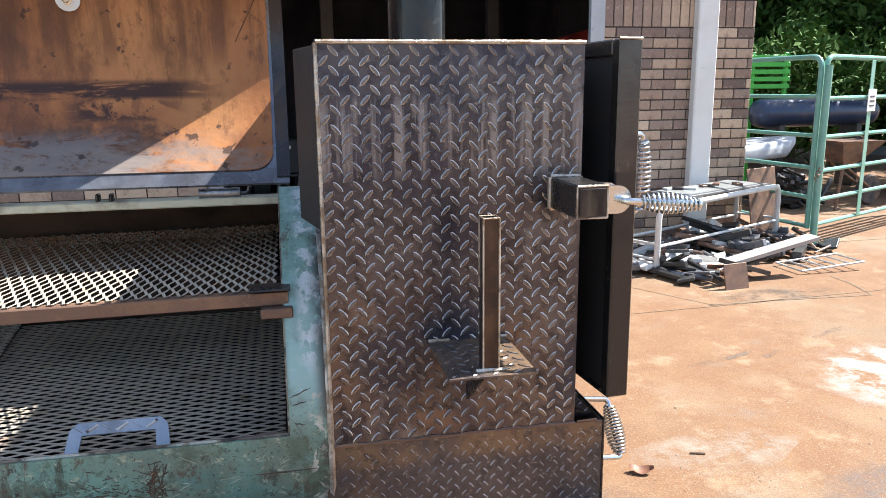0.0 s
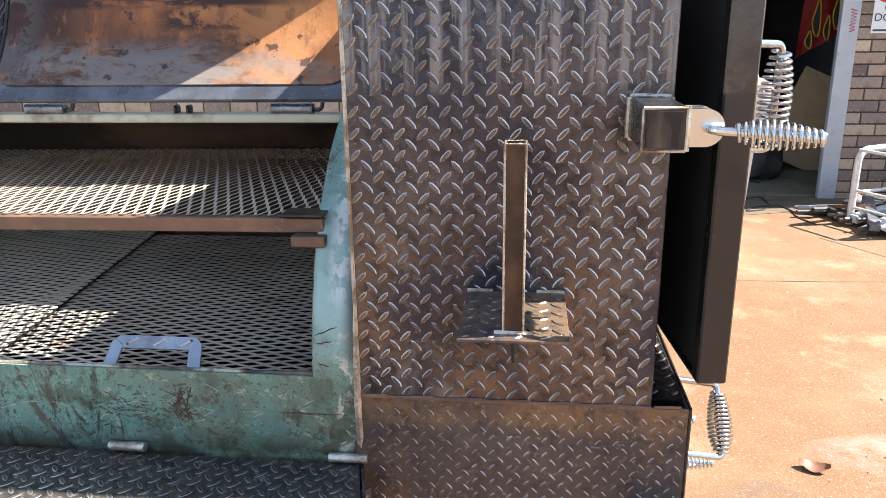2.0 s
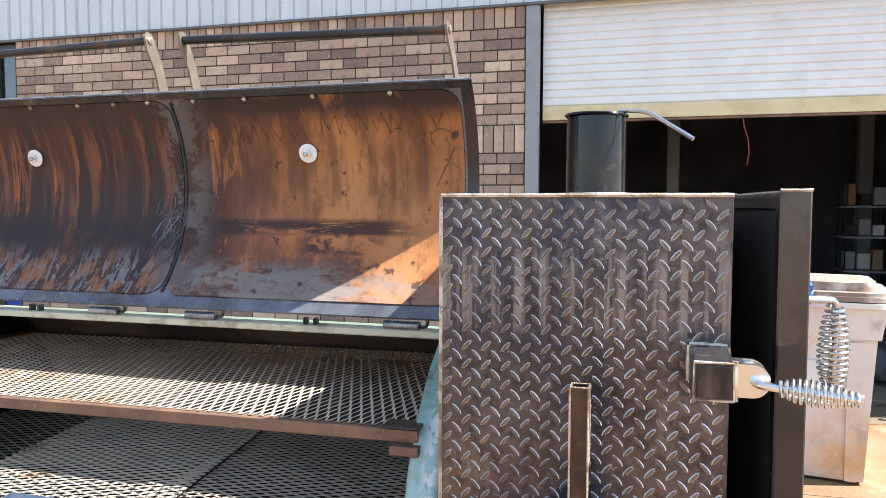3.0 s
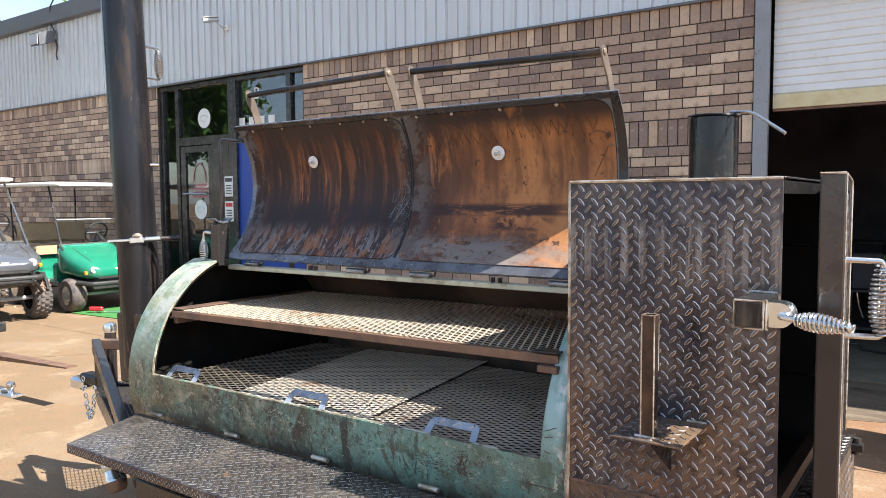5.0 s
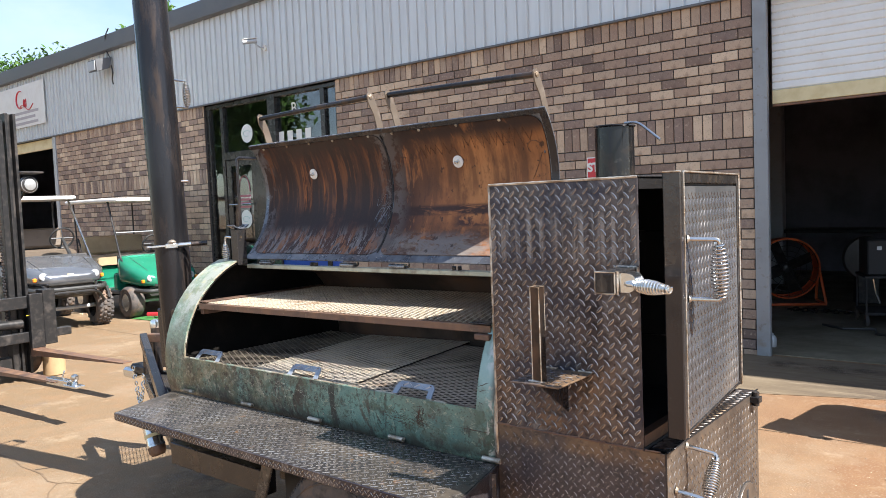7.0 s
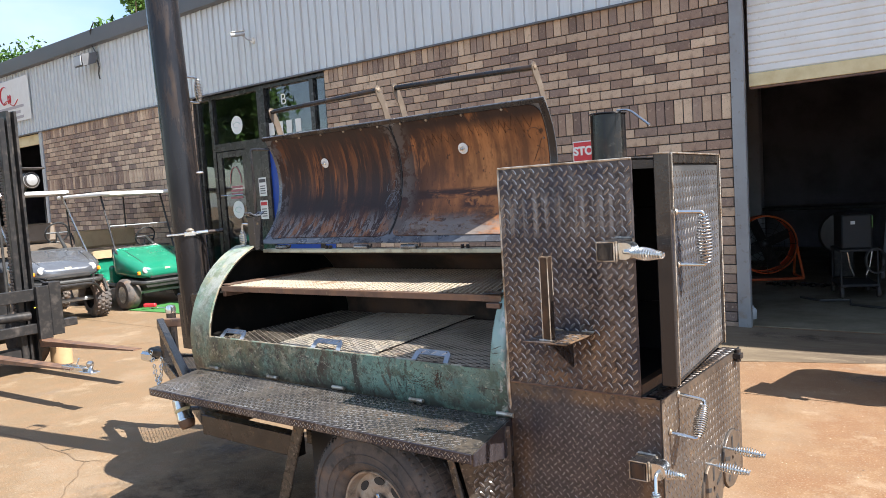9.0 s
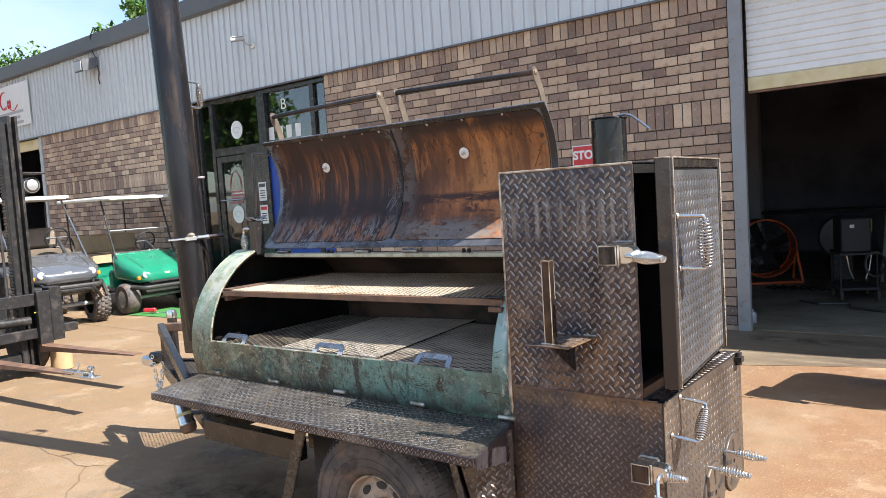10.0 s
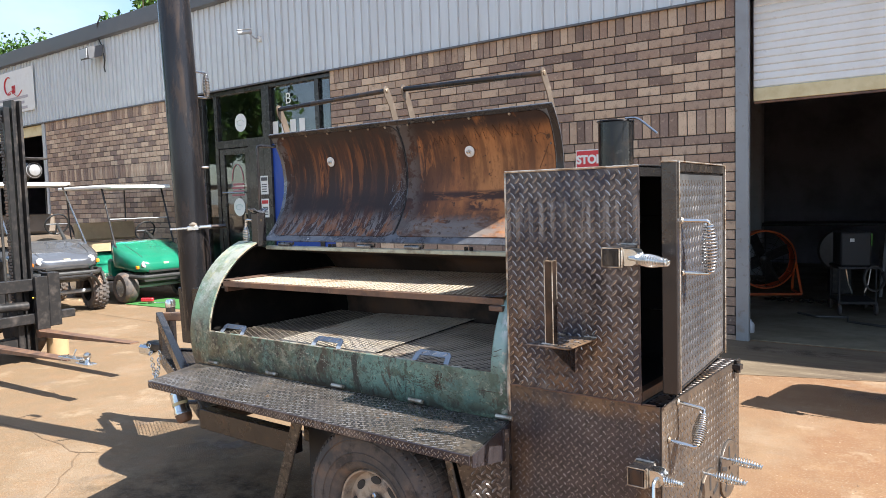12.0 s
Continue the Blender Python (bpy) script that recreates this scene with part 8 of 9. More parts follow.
for y in (0.0, 0.44):
    part("side_hoop", Shape().tube(bend([(0, y, 0), (0, y, 0.56), (1.95, y, 0.58), (1.95, y, 0.0)], 0.10, 6), 0.026, 10), TUBE_WHITE, bt)
    part("low_rail", Shape().tube([(0, y, 0.24), (1.95, y, 0.24)], 0.014, 8), TUBE_WHITE, bt)
for x, z in ((0.0, 0.56), (0.0, 0.26), (0.0, 0.13), (1.95, 0.58), (1.95, 0.26), (1.0, 0.565)):
    part("cross_rail", Shape().tube([(x, 0, z), (x, 0.44, z)], 0.012, 8), TUBE_WHITE, bt)
tp = thing("glass_panel", "dull glass-topped panel lying on the cart frame", "panel", at=pose(5.455, 5.38, 0.600, 0, 0, 27))
part("panel_sheet", Shape().chamfer(0.45, 0.02, 0.0, 1.75, 0.43, 0.02, 0.004), GREY_PLASTIC, tp)
part("panel_top", Shape().box(0.50, 0.05, 0.0205, 1.70, 0.40, 0.026), layered("dull_panel", (0.26, 0.27, 0.26), [D((0.14, 0.14, 0.14), 6, 0.46, 0.62, 0.8), D((0.42, 0.42, 0.40), 12, 0.55, 0.66, 0.6)], 0.4, 0, 0.05, 60), tp)
s, rnd = Shape(), random.Random(11)
for i in range(7):
    x, y = rnd.uniform(0.6, 1.6), rnd.uniform(0.10, 0.36)
    solo("scrap_offcut", Shape().chamfer(-0.06, -0.03, 0, 0.06, 0.03, 0.02, 0.003), (RUST_BAR, BLACK_STEEL, TUBE_WHITE)[i % 3], "small metal offcut lying on the cart panel", "offcut", group="offcuts on the panel",
         at=pose(5.455, 5.38, 0.627, 0, 0, 27) @ pose(x, y, 0, 0, 0, rnd.uniform(0, 180)))


def scrap(name, m, count, seed, label):
    s, r = Shape(), random.Random(seed)
    for i in range(count):
        u, v = r.uniform(-0.05, 2.25), r.gauss(0.22, 0.36)
        x, y = 5.46 + u * 0.85 - v * 0.45, 5.30 + u * 0.40 + v * 0.80
        if y > 6.45 or y < 4.82:
            continue
        z = max(0.02, 0.13 * math.exp(-((u - 1.1) / 0.9) ** 2 - ((v - 0.25) / 0.35) ** 2) * r.random() * 1.5)
        L = r.uniform(0.06, 0.30)
        a, e = r.uniform(0, math.pi), r.gauss(0, 0.16)
        d = Vector((math.cos(a) * math.cos(e), math.sin(a) * math.cos(e), math.sin(e))) * L
        p = Vector((x, y, z + abs(d.z) + 0.02))
        k = r.random()
        if k < 0.45:
            s.tube([p - d, p + d], r.uniform(0.010, 0.030), 7)
        elif k < 0.8:
            q = d.to_track_quat("X", "Z").to_matrix().to_4x4()
            h = r.uniform(0.008, 0.03)
            s.chamfer(-L, -r.uniform(0.012, 0.05), -h, L, r.uniform(0.012, 0.05), h, 0.003, Matrix.Translation(p) @ q)
        else:
            q = Euler((r.uniform(-0.4, 0.4), r.uniform(-0.4, 0.4), a)).to_matrix().to_4x4()
            s.chamfer(-0.09, -0.07, -0.012, 0.09, 0.07, 0.012, 0.004, Matrix.Translation(p) @ q)
    return solo(name, s, m, label, "scrap", kind="stuff", smooth=30)


scrap("scrap_heap", BLACK_PLASTIC, 95, 21, "heap of black plastic and steel scrap on the ground")
SCRAP_GREY = layered("dull_scrap_steel", (0.13, 0.135, 0.15), [D((0.28, 0.28, 0.29), 9, 0.52, 0.64, 0.7), D((0.10, 0.06, 0.04), 14, 0.55, 0.66, 0.7)], 0.5, 0.4, 0.1, 80)
scrap("scrap_heap", SCRAP_GREY, 70, 22, "grey metal scrap in the heap")
scrap("scrap_heap", RUST_BAR, 34, 23, "rusty steel scrap in the heap")
scrap("scrap_heap", TUBE_WHITE, 12, 24, "pale scrap tubes in the heap")
solo("plank", Shape().chamfer(-0.42, -0.07, -0.018, 0.42, 0.07, 0.018, 0.004), layered("grey_plank", (0.40, 0.36, 0.32), [D((0.26, 0.22, 0.19), 6, 0.45, 0.65, 0.7, stretch=(0.2, 2, 2))], 0.85, 0, 0.2, 80), "weathered grey plank lying across the scrap", "plank", at=pose(6.32, 5.10, 0.23, 0, -11, 4))
solo("rusty_plate", Shape().chamfer(-0.11, -0.006, 0, 0.11, 0.006, 0.20, 0.002), RUST_BAR, "rusty steel plate propped against the scrap", "steel plate", at=pose(5.85, 4.82, 0.0, -14, 0, 8))
solo("rusty_plate", Shape().chamfer(-0.22, -0.006, 0, 0.22, 0.006, 0.75, 0.002), RUST_BAR, "rusty steel plate propped against the gate", "steel plate", at=pose(7.16, 6.35, 0.0, -10, 0, 20))
rk = thing("wire_rack", "bent grey wire rack on the ground", "rack", at=pose(6.62, 5.10, 0.03, 0, -4, 2))
for i in range(6):
    part("rack_wire", Shape().tube([(0.12 * i, 0, 0), (0.12 * i, 0.32, 0)], 0.008, 6), TUBE_WHITE, rk)
for y in (0, 0.32):
    part("rack_rail", Shape().tube([(0, y, 0), (0.62, y, 0)], 0.010, 6), GREYPAINT, rk)

GATE = layered("green_gate_paint", (0.16, 0.36, 0.28), [D((0.28, 0.44, 0.37), 6, 0.45, 0.7, 0.7), D((0.22, 0.14, 0.08), 20, 0.62, 0.72, 0.6)], 0.45, 0.1, 0.05, 80)


def gate(at, length, label, rails, stiffs):
    g = thing("tube_gate", label, "gate", group="tube gates", at=at)
    part("gate_frame", Shape().tube(bend([(0, 0, 0.20), (0, 0, 1.80), (length, 0, 1.80), (length, 0, 0.20)], 0.12, 6), 0.026, 10), GATE, g)
    for z in rails:
        part("gate_rail", Shape().tube([(0.02, 0, z), (length - 0.02, 0, z)], 0.021, 8), GATE, g)
    for x in stiffs:
        part("stiffener", Shape().chamfer(x - 0.04, -0.028, 0.22, x + 0.04, -0.022, 1.78, 0.002), GATE, g)
    return g


gate(pose(7.33, 5.99, 0, 0, 0, 97), 1.55, "green steel tube gate panel beside the wall", (0.22, 0.50, 0.78, 1.08, 1.44), ())
g2 = gate(pose(7.40, 6.02, 0, 0, 0, 26), 3.6, "green steel tube gate chained to a post", (0.22, 0.46, 0.74, 1.06, 1.42), (0.92, 2.7))
solo("gate_post", Shape().tube([(0, 0, 0), (0, 0, 1.72)], 0.032, 12), GATE, "green steel gate post on the concrete", "gate post", at=pose(7.36, 5.93, 0))
gs = thing("gate_notice", "small white notice wired to the gate", "notice", at=pose(7.40, 6.02, 0, 0, 0, 26))
part("notice_plate", Shape().chamfer(0.84, -0.040, 1.28, 1.02, -0.034, 1.50, 0.002), PAPER, gs)
for k in range(3):
    part("notice_bar", Shape().box(0.88, -0.0435, 1.33 + 0.045 * k, 0.98, -0.0410, 1.345 + 0.045 * k), PRINT, gs)
s = Shape()
for i in range(16):
    t = i / 15
    c = Vector((7.37 + 0.05 * math.sin(t * 9), 5.95 + 0.05 * math.cos(t * 7), 0.95 - 0.45 * t))
    s.tube([c + Vector((0.02 * math.cos(w), 0.012 * math.sin(w) * (i % 2), 0.018 * math.sin(w))) for w in [j * math.pi / 4 for j in range(8)]], 0.005, 5, closed=True)
solo("gate_chain", s, RUST_BAR, "rusty chain holding the gate to its post", "chain", kind="stuff")

# beyond the gate: boat on a trailer, tank, crate, wheelbarrow
BOAT = layered("boat_gelcoat", (0.56, 0.58, 0.60), [D((0.45, 0.46, 0.47), 3, 0.45, 0.7, 0.6)], 0.35, 0, 0.02, 60)
bo = thing("boat", "small pale motor boat parked behind the gate", "boat", at=pose(8.55, 9.2, 0.0, 0, 0, 12) @ Matrix.Scale(0.72, 4))
hull("boat_hull", [(-1.6, section(1.3, 0.78, 1.06, 0.10)), (-0.2, section(1.45, 0.74, 1.08, 0.12)), (0.9, section(1.1, 0.80, 1.12, 0.12)), (1.5, section(0.3, 0.98, 1.15, 0.06))], BOAT, bo)
part("windshield", Shape().add([(-0.2, -0.55, 1.05), (-0.2, 0.55, 1.05), (-0.5, 0.5, 1.42), (-0.5, -0.5, 1.42), (-0.22, -0.55, 1.05), (-0.22, 0.55, 1.05), (-0.52, 0.5, 1.42), (-0.52, -0.5, 1.42)], [(0, 1, 2, 3), (7, 6, 5, 4), (0, 4, 5, 1), (1, 5, 6, 2), (2, 6, 7, 3), (3, 7, 4, 0)]), GREYPAINT, bo)
for x in (-1.0, 0.6):
    part("trailer_stand", Shape().box(x - 0.04, -0.5, 0.0, x + 0.04, -0.42, 0.80).box(x - 0.04, 0.42, 0.0, x + 0.04, 0.5, 0.80).box(x - 0.04, -0.5, 0.68, x + 0.04, 0.5, 0.76), BLACK_PAINT, bo)
TANKM = layered("dark_blue_tank", (0.035, 0.05, 0.09), [D((0.10, 0.09, 0.09), 5, 0.5, 0.7, 0.6)], 0.4, 0.3, 0.05, 60)
tk = thing("storage_tank", "long dark blue steel tank on stands behind the gate", "tank", at=pose(10.40, 9.98, 0, 0, 0, 4))
part("tank_shell", Shape().lathe([(0.0, -1.12), (0.12, -1.10), (0.19, -1.04), (0.215, -0.96), (0.215, 0.96), (0.19, 1.04), (0.12, 1.10), (0.0, 1.12)], Matrix.Translation((0, 0, 1.14)) @ Matrix.Rotation(math.pi / 2, 4, "Y"), 32), TANKM, tk)
for x in (-0.7, 0.7):
    part("tank_stand", Shape().chamfer(x - 0.05, -0.18, 0, x + 0.05, 0.18, 0.97, 0.01), BLACK_PAINT, tk)
LIME = layered("lime_green_plastic", (0.06, 0.45, 0.05), [D((0.04, 0.32, 0.04), 6, 0.45, 0.7, 0.6)], 0.5, 0, 0.05, 60)
cr = thing("slatted_crate", "bright green slatted crate on a stand behind the gate", "crate", at=pose(9.6, 10.4, 0, 0, 0, 0))
for k in range(5):
    part("slat", Shape().chamfer(-0.75, -0.02, 1.50 + 0.11 * k, 0.62, 0.02, 1.57 + 0.11 * k, 0.005), LIME, cr)
for x in (-0.72, 0.0, 0.58):
    part("crate_post", Shape().chamfer(x - 0.03, 0.021, 0.0, x + 0.03, 0.07, 2.05, 0.005), LIME, cr)
wb = thing("wheelbarrow", "rusty wheelbarrow tray standing behind the gate", "wheelbarrow", at=pose(9.42, 8.12, 0, 0, 0, 8))
part("tray", Shape().add([(-0.18, -0.18, 0.58), (0.06, -0.15, 0.56), (0.06, 0.15, 0.56), (-0.18, 0.18, 0.58), (-0.30, -0.26, 0.86), (0.46, -0.24, 0.85), (0.46, 0.24, 0.85), (-0.30, 0.26, 0.86)], [(0, 3, 2, 1), (4, 5, 6, 7), (0, 1, 5, 4), (1, 2, 6, 5), (2, 3, 7, 6), (3, 0, 4, 7)]), RUST_BAR, wb)
part("barrow_leg", Shape().tube([(-0.26, -0.2, 0.0), (-0.15, -0.17, 0.60)], 0.02, 8), RUST_BAR, wb)
part("barrow_leg", Shape().tube([(-0.26, 0.2, 0.0), (-0.15, 0.17, 0.60)], 0.02, 8), RUST_BAR, wb)
part("barrow_wheel", Shape().lathe([(0.0, -0.04), (0.18, -0.04), (0.2, 0), (0.18, 0.04), (0, 0.04)], Matrix.Translation((0.5, 0, 0.2)) @ Matrix.Rotation(math.pi / 2, 4, "X"), 24), RUBBER, wb)
part("barrow_fork", Shape().tube([(-0.10, -0.10, 0.575), (0.5, -0.06, 0.2)], 0.016, 8).tube([(-0.10, 0.10, 0.575), (0.5, 0.06, 0.2)], 0.016, 8), RUST_BAR, wb)
rt = thing("red_trailer", "low dark trailer with red crossbar behind the gate", "trailer", at=pose(11.0, 8.3, 0, 0, 0, 10))
part("crossbar", Shape().chamfer(-0.8, -0.04, 0.36, 1.2, 0.04, 0.46, 0.01), RED, rt)
part("bed", Shape().chamfer(-0.6, 0.05, 0.50, 2.4, 1.3, 0.62, 0.01), BLACK_PAINT, rt)
part("trailer_leg", Shape().tube([(-0.3, 0, 0), (-0.3, 0, 0.36)], 0.03, 8), BLACK_PAINT, rt)
part("trailer_leg", Shape().tube([(0.9, 0, 0), (0.9, 0, 0.36)], 0.03, 8), BLACK_PAINT, rt)

# dark machine scrap heaped under the boat
s, rnd = Shape(), random.Random(29)
for i in range(46):
    a, w, c = rnd.uniform(0, math.pi), rnd.uniform(0.012, 0.035), rnd.uniform(0.15, 0.42)
    x, y = rnd.gauss(8.78, 0.22), rnd.uniform(8.12, 8.55)
    z = 0.03 + 0.40 * rnd.random() * math.exp(-((x - 8.75) / 0.35) ** 2)
    s.chamfer(-c, -w, -w, c, w, w, 0.004, pose(x, y, z + 0.05, rnd.uniform(0, 360), rnd.uniform(-6, 6) if z < 0.1 else rnd.uniform(-35, 35), math.degrees(a)))
for x, y, z, l, h in ((8.62, 8.35, 0.0, 0.26, 0.34), (8.95, 8.42, 0.0, 0.22, 0.42), (8.80, 8.22, 0.0, 0.16, 0.24)):
    s.chamfer(x - l / 2, y - 0.12, z, x + l / 2, y + 0.12, z + h, 0.02)
solo("machine_scrap", s, BLACK_PAINT, "heap of dark machine scrap behind the gate", "scrap", kind="stuff")

# ---- wheeled bin ----
BIN = layered("dirty_white_plastic", (0.70, 0.66, 0.60), [D((0.58, 0.34, 0.14), 3, 0.38, 0.58, 0.9, grad=("z", 0.85, 0.25), detail=10), D((0.40, 0.36, 0.33), 7, 0.56, 0.68, 0.7), D((0.72, 0.70, 0.66), 12, 0.5, 0.7, 0.6)], 0.6, 0, 0.1, 60)
bn2 = thing("wheeled_bin", "tall dirty white wheeled bin with a lid", "bin", at=pose(3.90, 4.88, 0, 0, 0, -8))


def taper(x0, x1, y0, y1, z0, X0, X1, Y0, Y1, z1):
    return [(x0, y0, z0), (x1, y0, z0), (x1, y1, z0), (x0, y1, z0), (X0, Y0, z1), (X1, Y0, z1), (X1, Y1, z1), (X0, Y1, z1)]


BOXF = [(0, 3, 2, 1), (4, 5, 6, 7), (0, 1, 5, 4), (1, 2, 6, 5), (2, 3, 7, 6), (3, 0, 4, 7)]
part("bin_body", Shape().add(taper(-0.24, 0.26, -0.26, 0.26, 0.02, -0.29, 0.31, -0.30, 0.33, 0.98), BOXF), BIN, bn2)
part("bin_collar", Shape().add(taper(-0.30, 0.32, -0.32, 0.35, 0.86, -0.325, 0.345, -0.345, 0.37, 1.04), BOXF), BIN, bn2)
for x in (-0.17, 0.19):
    part("bin_rib", Shape().add(taper(x - 0.03, x + 0.03, -0.275, -0.25, 0.02, x - 0.035, x + 0.035, -0.315, -0.28, 0.84), BOXF), BIN, bn2)
part("bin_label", Shape().chamfer(-0.10, -0.306, 0.60, 0.13, -0.294, 0.72, 0.003), PAPER, bn2)
LIDM = layered("worn_bin_lid", (0.24, 0.17, 0.13), [D((0.55, 0.50, 0.44), 7, 0.48, 0.62, 0.8)], 0.6, 0, 0.1, 60)
def round_rect(x0, x1, y0, y1, r, n=6):
    out = []
    for cx, cy, a0 in ((x1 - r, y1 - r, 0), (x0 + r, y1 - r, 90), (x0 + r, y0 + r, 180), (x1 - r, y0 + r, 270)):
        out += [(cx + r * math.cos(radians(a0 + 90 * i / n)), cy + r * math.sin(radians(a0 + 90 * i / n))) for i in range(n + 1)]
    return out


part("bin_rim", Shape().prism(round_rect(-0.385, 0.40, -0.375, 0.42, 0.14), 0.030, pose(0, 0, 1.042)), BIN, bn2)
part("bin_lid", Shape().prism(round_rect(-0.375, 0.39, -0.365, 0.41, 0.13), 0.028, pose(0, 0, 1.078)).prism(round_rect(-0.36, 0.375, -0.35, 0.395, 0.12), 0.022, pose(0, 0, 1.1065)).prism(round_rect(-0.28, 0.30, -0.27, 0.31, 0.12), 0.05, pose(0, 0, 1.129)), LIDM, bn2, "stained bin lid")
for y in (-0.2, 0.2):
    part("bin_wheel", Shape().lathe([(0.0, -0.03), (0.11, -0.03), (0.12, 0), (0.11, 0.03), (0, 0.03)], Matrix.Translation((y, 0.33, 0.12)) @ Matrix.Rotation(math.pi / 2, 4, "Y"), 20), RUBBER, bn2)
TARP = layered("blue_tarp", (0.015, 0.12, 0.55), [D((0.03, 0.20, 0.70), 12, 0.45, 0.7, 0.6)], 0.4, 0, 0.1, 40)
s = Shape()
nu, nv = 16, 14
for j in range(nv + 1):
    for i in range(nu + 1):
        u, v = i / nu, j / nv
        x = -0.40 + 0.36 * u
        drop = max(0.0, v - 0.35) * 0.42
        y = -0.36 + 0.10 * (1 - min(1, v / 0.35)) * 2.2 - (0.03 if v > 0.35 else 0)
        z = 1.175 - drop * (0.5 + 0.5 * math.sin(u * 3.1 + 0.3)) + 0.018 * noise.noise(Vector((u * 5, v * 5, 2)))
        s.v.append((x, y + 0.025 * noise.noise(Vector((u * 7, v * 3, 5))) - (0.05 if v > 0.35 else 0.0), z))
s.f = [(j * (nu + 1) + i, j * (nu + 1) + i + 1, (j + 1) * (nu + 1) + i + 1, (j + 1) * (nu + 1) + i) for j in range(nv) for i in range(nu)]
tp_ = solo("tarp", s, TARP, "crumpled blue plastic tarp hanging over the bin lid", "tarp", at=pose(3.90, 4.88, 0, 0, 0, -8))
solid = tp_.modifiers.new("thickness", "SOLIDIFY")
solid.thickness = 0.003

# ---- inside the workshop ----
fn = thing("drum_fan", "orange steel drum fan on a tube stand", "fan", at=pose(1.12, 10.2, 0.01, 0, 0, 28) @ Matrix.Scale(0.92, 4))
fc = Matrix.Translation((0, 0, 0.55)) @ Matrix.Rotation(math.pi / 2, 4, "X")
part("drum", Shape().lathe([(0.43, -0.16), (0.45, -0.17), (0.455, 0.17), (0.435, 0.18)], fc, 40, caps=False), ORANGE, fn)
for r in (0.10, 0.18, 0.26, 0.34, 0.42):
    part("guard_ring", Shape().tube([fc @ Vector((r * math.cos(i * math.pi / 20), r * math.sin(i * math.pi / 20), 0.17)) for i in range(40)], 0.004, 5, closed=True), BLACK_PAINT, fn)
for k in range(12):
    a = k * math.pi / 6
    part("guard_spoke", Shape().tube([fc @ Vector((0.05 * math.cos(a), 0.05 * math.sin(a), 0.175)), fc @ Vector((0.44 * math.cos(a), 0.44 * math.sin(a), 0.17))], 0.004, 5), BLACK_PAINT, fn)
for k in range(4):
    s = Shape().chamfer(0.06, -0.09, -0.004, 0.40, 0.09, 0.004, 0.002, fc @ Matrix.Rotation(k * math.pi / 2 + 0.4, 4, "Z") @ Matrix.Rotation(0.5, 4, "X"))
    part("fan_blade", s, BLACK_PAINT, fn)
part("fan_hub", Shape().lathe([(0.07, -0.1), (0.07, 0.1), (0.03, 0.12)], fc, 18), BLACK_PAINT, fn)
for sx in (-1, 1):
    part("stand_leg", Shape().tube(bend([(sx * 0.47, 0, 0.58), (sx * 0.50, -0.26, 0.022), (sx * 0.50, 0.26, 0.022), (sx * 0.47, 0, 0.58)], 0.06), 0.02, 8), ORANGE, fn)
part("stand_bar", Shape().tube([(-0.5, -0.26, 0.022), (0.5, -0.26, 0.022)], 0.02, 8), ORANGE, fn)
wd = thing("welder_cart", "black welding machine with green side on a cart", "welder", at=pose(2.46, 9.0, 0.01, 0, 0, 20) @ Matrix.Scale(0.80, 4))
part("machine_body", Shape().chamfer(-0.22, -0.30, 0.72, 0.18, 0.30, 1.22, 0.02), INSIDE, wd)
part("green_side", Shape().chamfer(0.181, -0.28, 1.02, 0.20, 0.28, 1.20, 0.004), layered("bright_green", (0.04, 0.20, 0.02), [D((0.03, 0.14, 0.015), 6, 0.45, 0.7, 0.6)], 0.4, 0, 0.05), wd)
part("control_panel", Shape().chamfer(-0.10, -0.306, 1.08, -0.04, -0.301, 1.13, 0.002), PAPER, wd)
part("cart_tray", Shape().chamfer(-0.26, -0.36, 0.68, 0.26, 0.36, 0.715, 0.006), INSIDE, wd)
part("cart_base", Shape().chamfer(-0.26, -0.36, 0.16, 0.26, 0.36, 0.20, 0.006), INSIDE, wd)
for x, y in ((-0.24, -0.34), (0.24, -0.34), (-0.24, 0.34), (0.24, 0.34)):
    part("cart_post", Shape().tube([(x, y, 0.18), (x, y, 0.70)], 0.014, 6), INSIDE, wd)
    part("castor", Shape().lathe([(0.0, -0.02), (0.08, -0.02), (0.085, 0), (0.08, 0.02), (0, 0.02)], Matrix.Translation((x, y, 0.085)) @ Matrix.Rotation(math.pi / 2, 4, "Y"), 18), RUBBER, wd)
for sx in (-1, 1):
    part("chain_loop", Shape().tube([(sx * 0.16, -0.37, 0.68), (sx * 0.13, -0.38, 0.48), (sx * 0.08, -0.38, 0.34)], 0.012, 6), CHROME, wd)
part("cable_loop", Shape().tube([(0.20 + 0.13 * math.cos(i * 0.4), -0.33 - 0.004 * i, 0.55 + 0.18 * math.sin(i * 0.4)) for i in range(34)], 0.014, 6), BLACK_PLASTIC, wd)
ld = thing("step_ladder", "aluminium step ladder standing open", "ladder", at=pose(2.95, 10.3, 0.01, 0, 0, 30))
for sx in (-1, 1):
    part("ladder_rail", Shape().chamfer(-0.03, -0.012, 0, 0.03, 0.012, 1.7, 0.003, Matrix.Translation((sx * 0.24, -0.40, 0)) @ Matrix.Rotation(-0.22, 4, "X")), GREYPAINT, ld)
    part("ladder_rail", Shape().chamfer(-0.02, -0.012, 0, 0.02, 0.012, 1.7, 0.003, Matrix.Translation((sx * 0.24, 0.36, 0)) @ Matrix.Rotation(0.22, 4, "X")), GREYPAINT, ld)
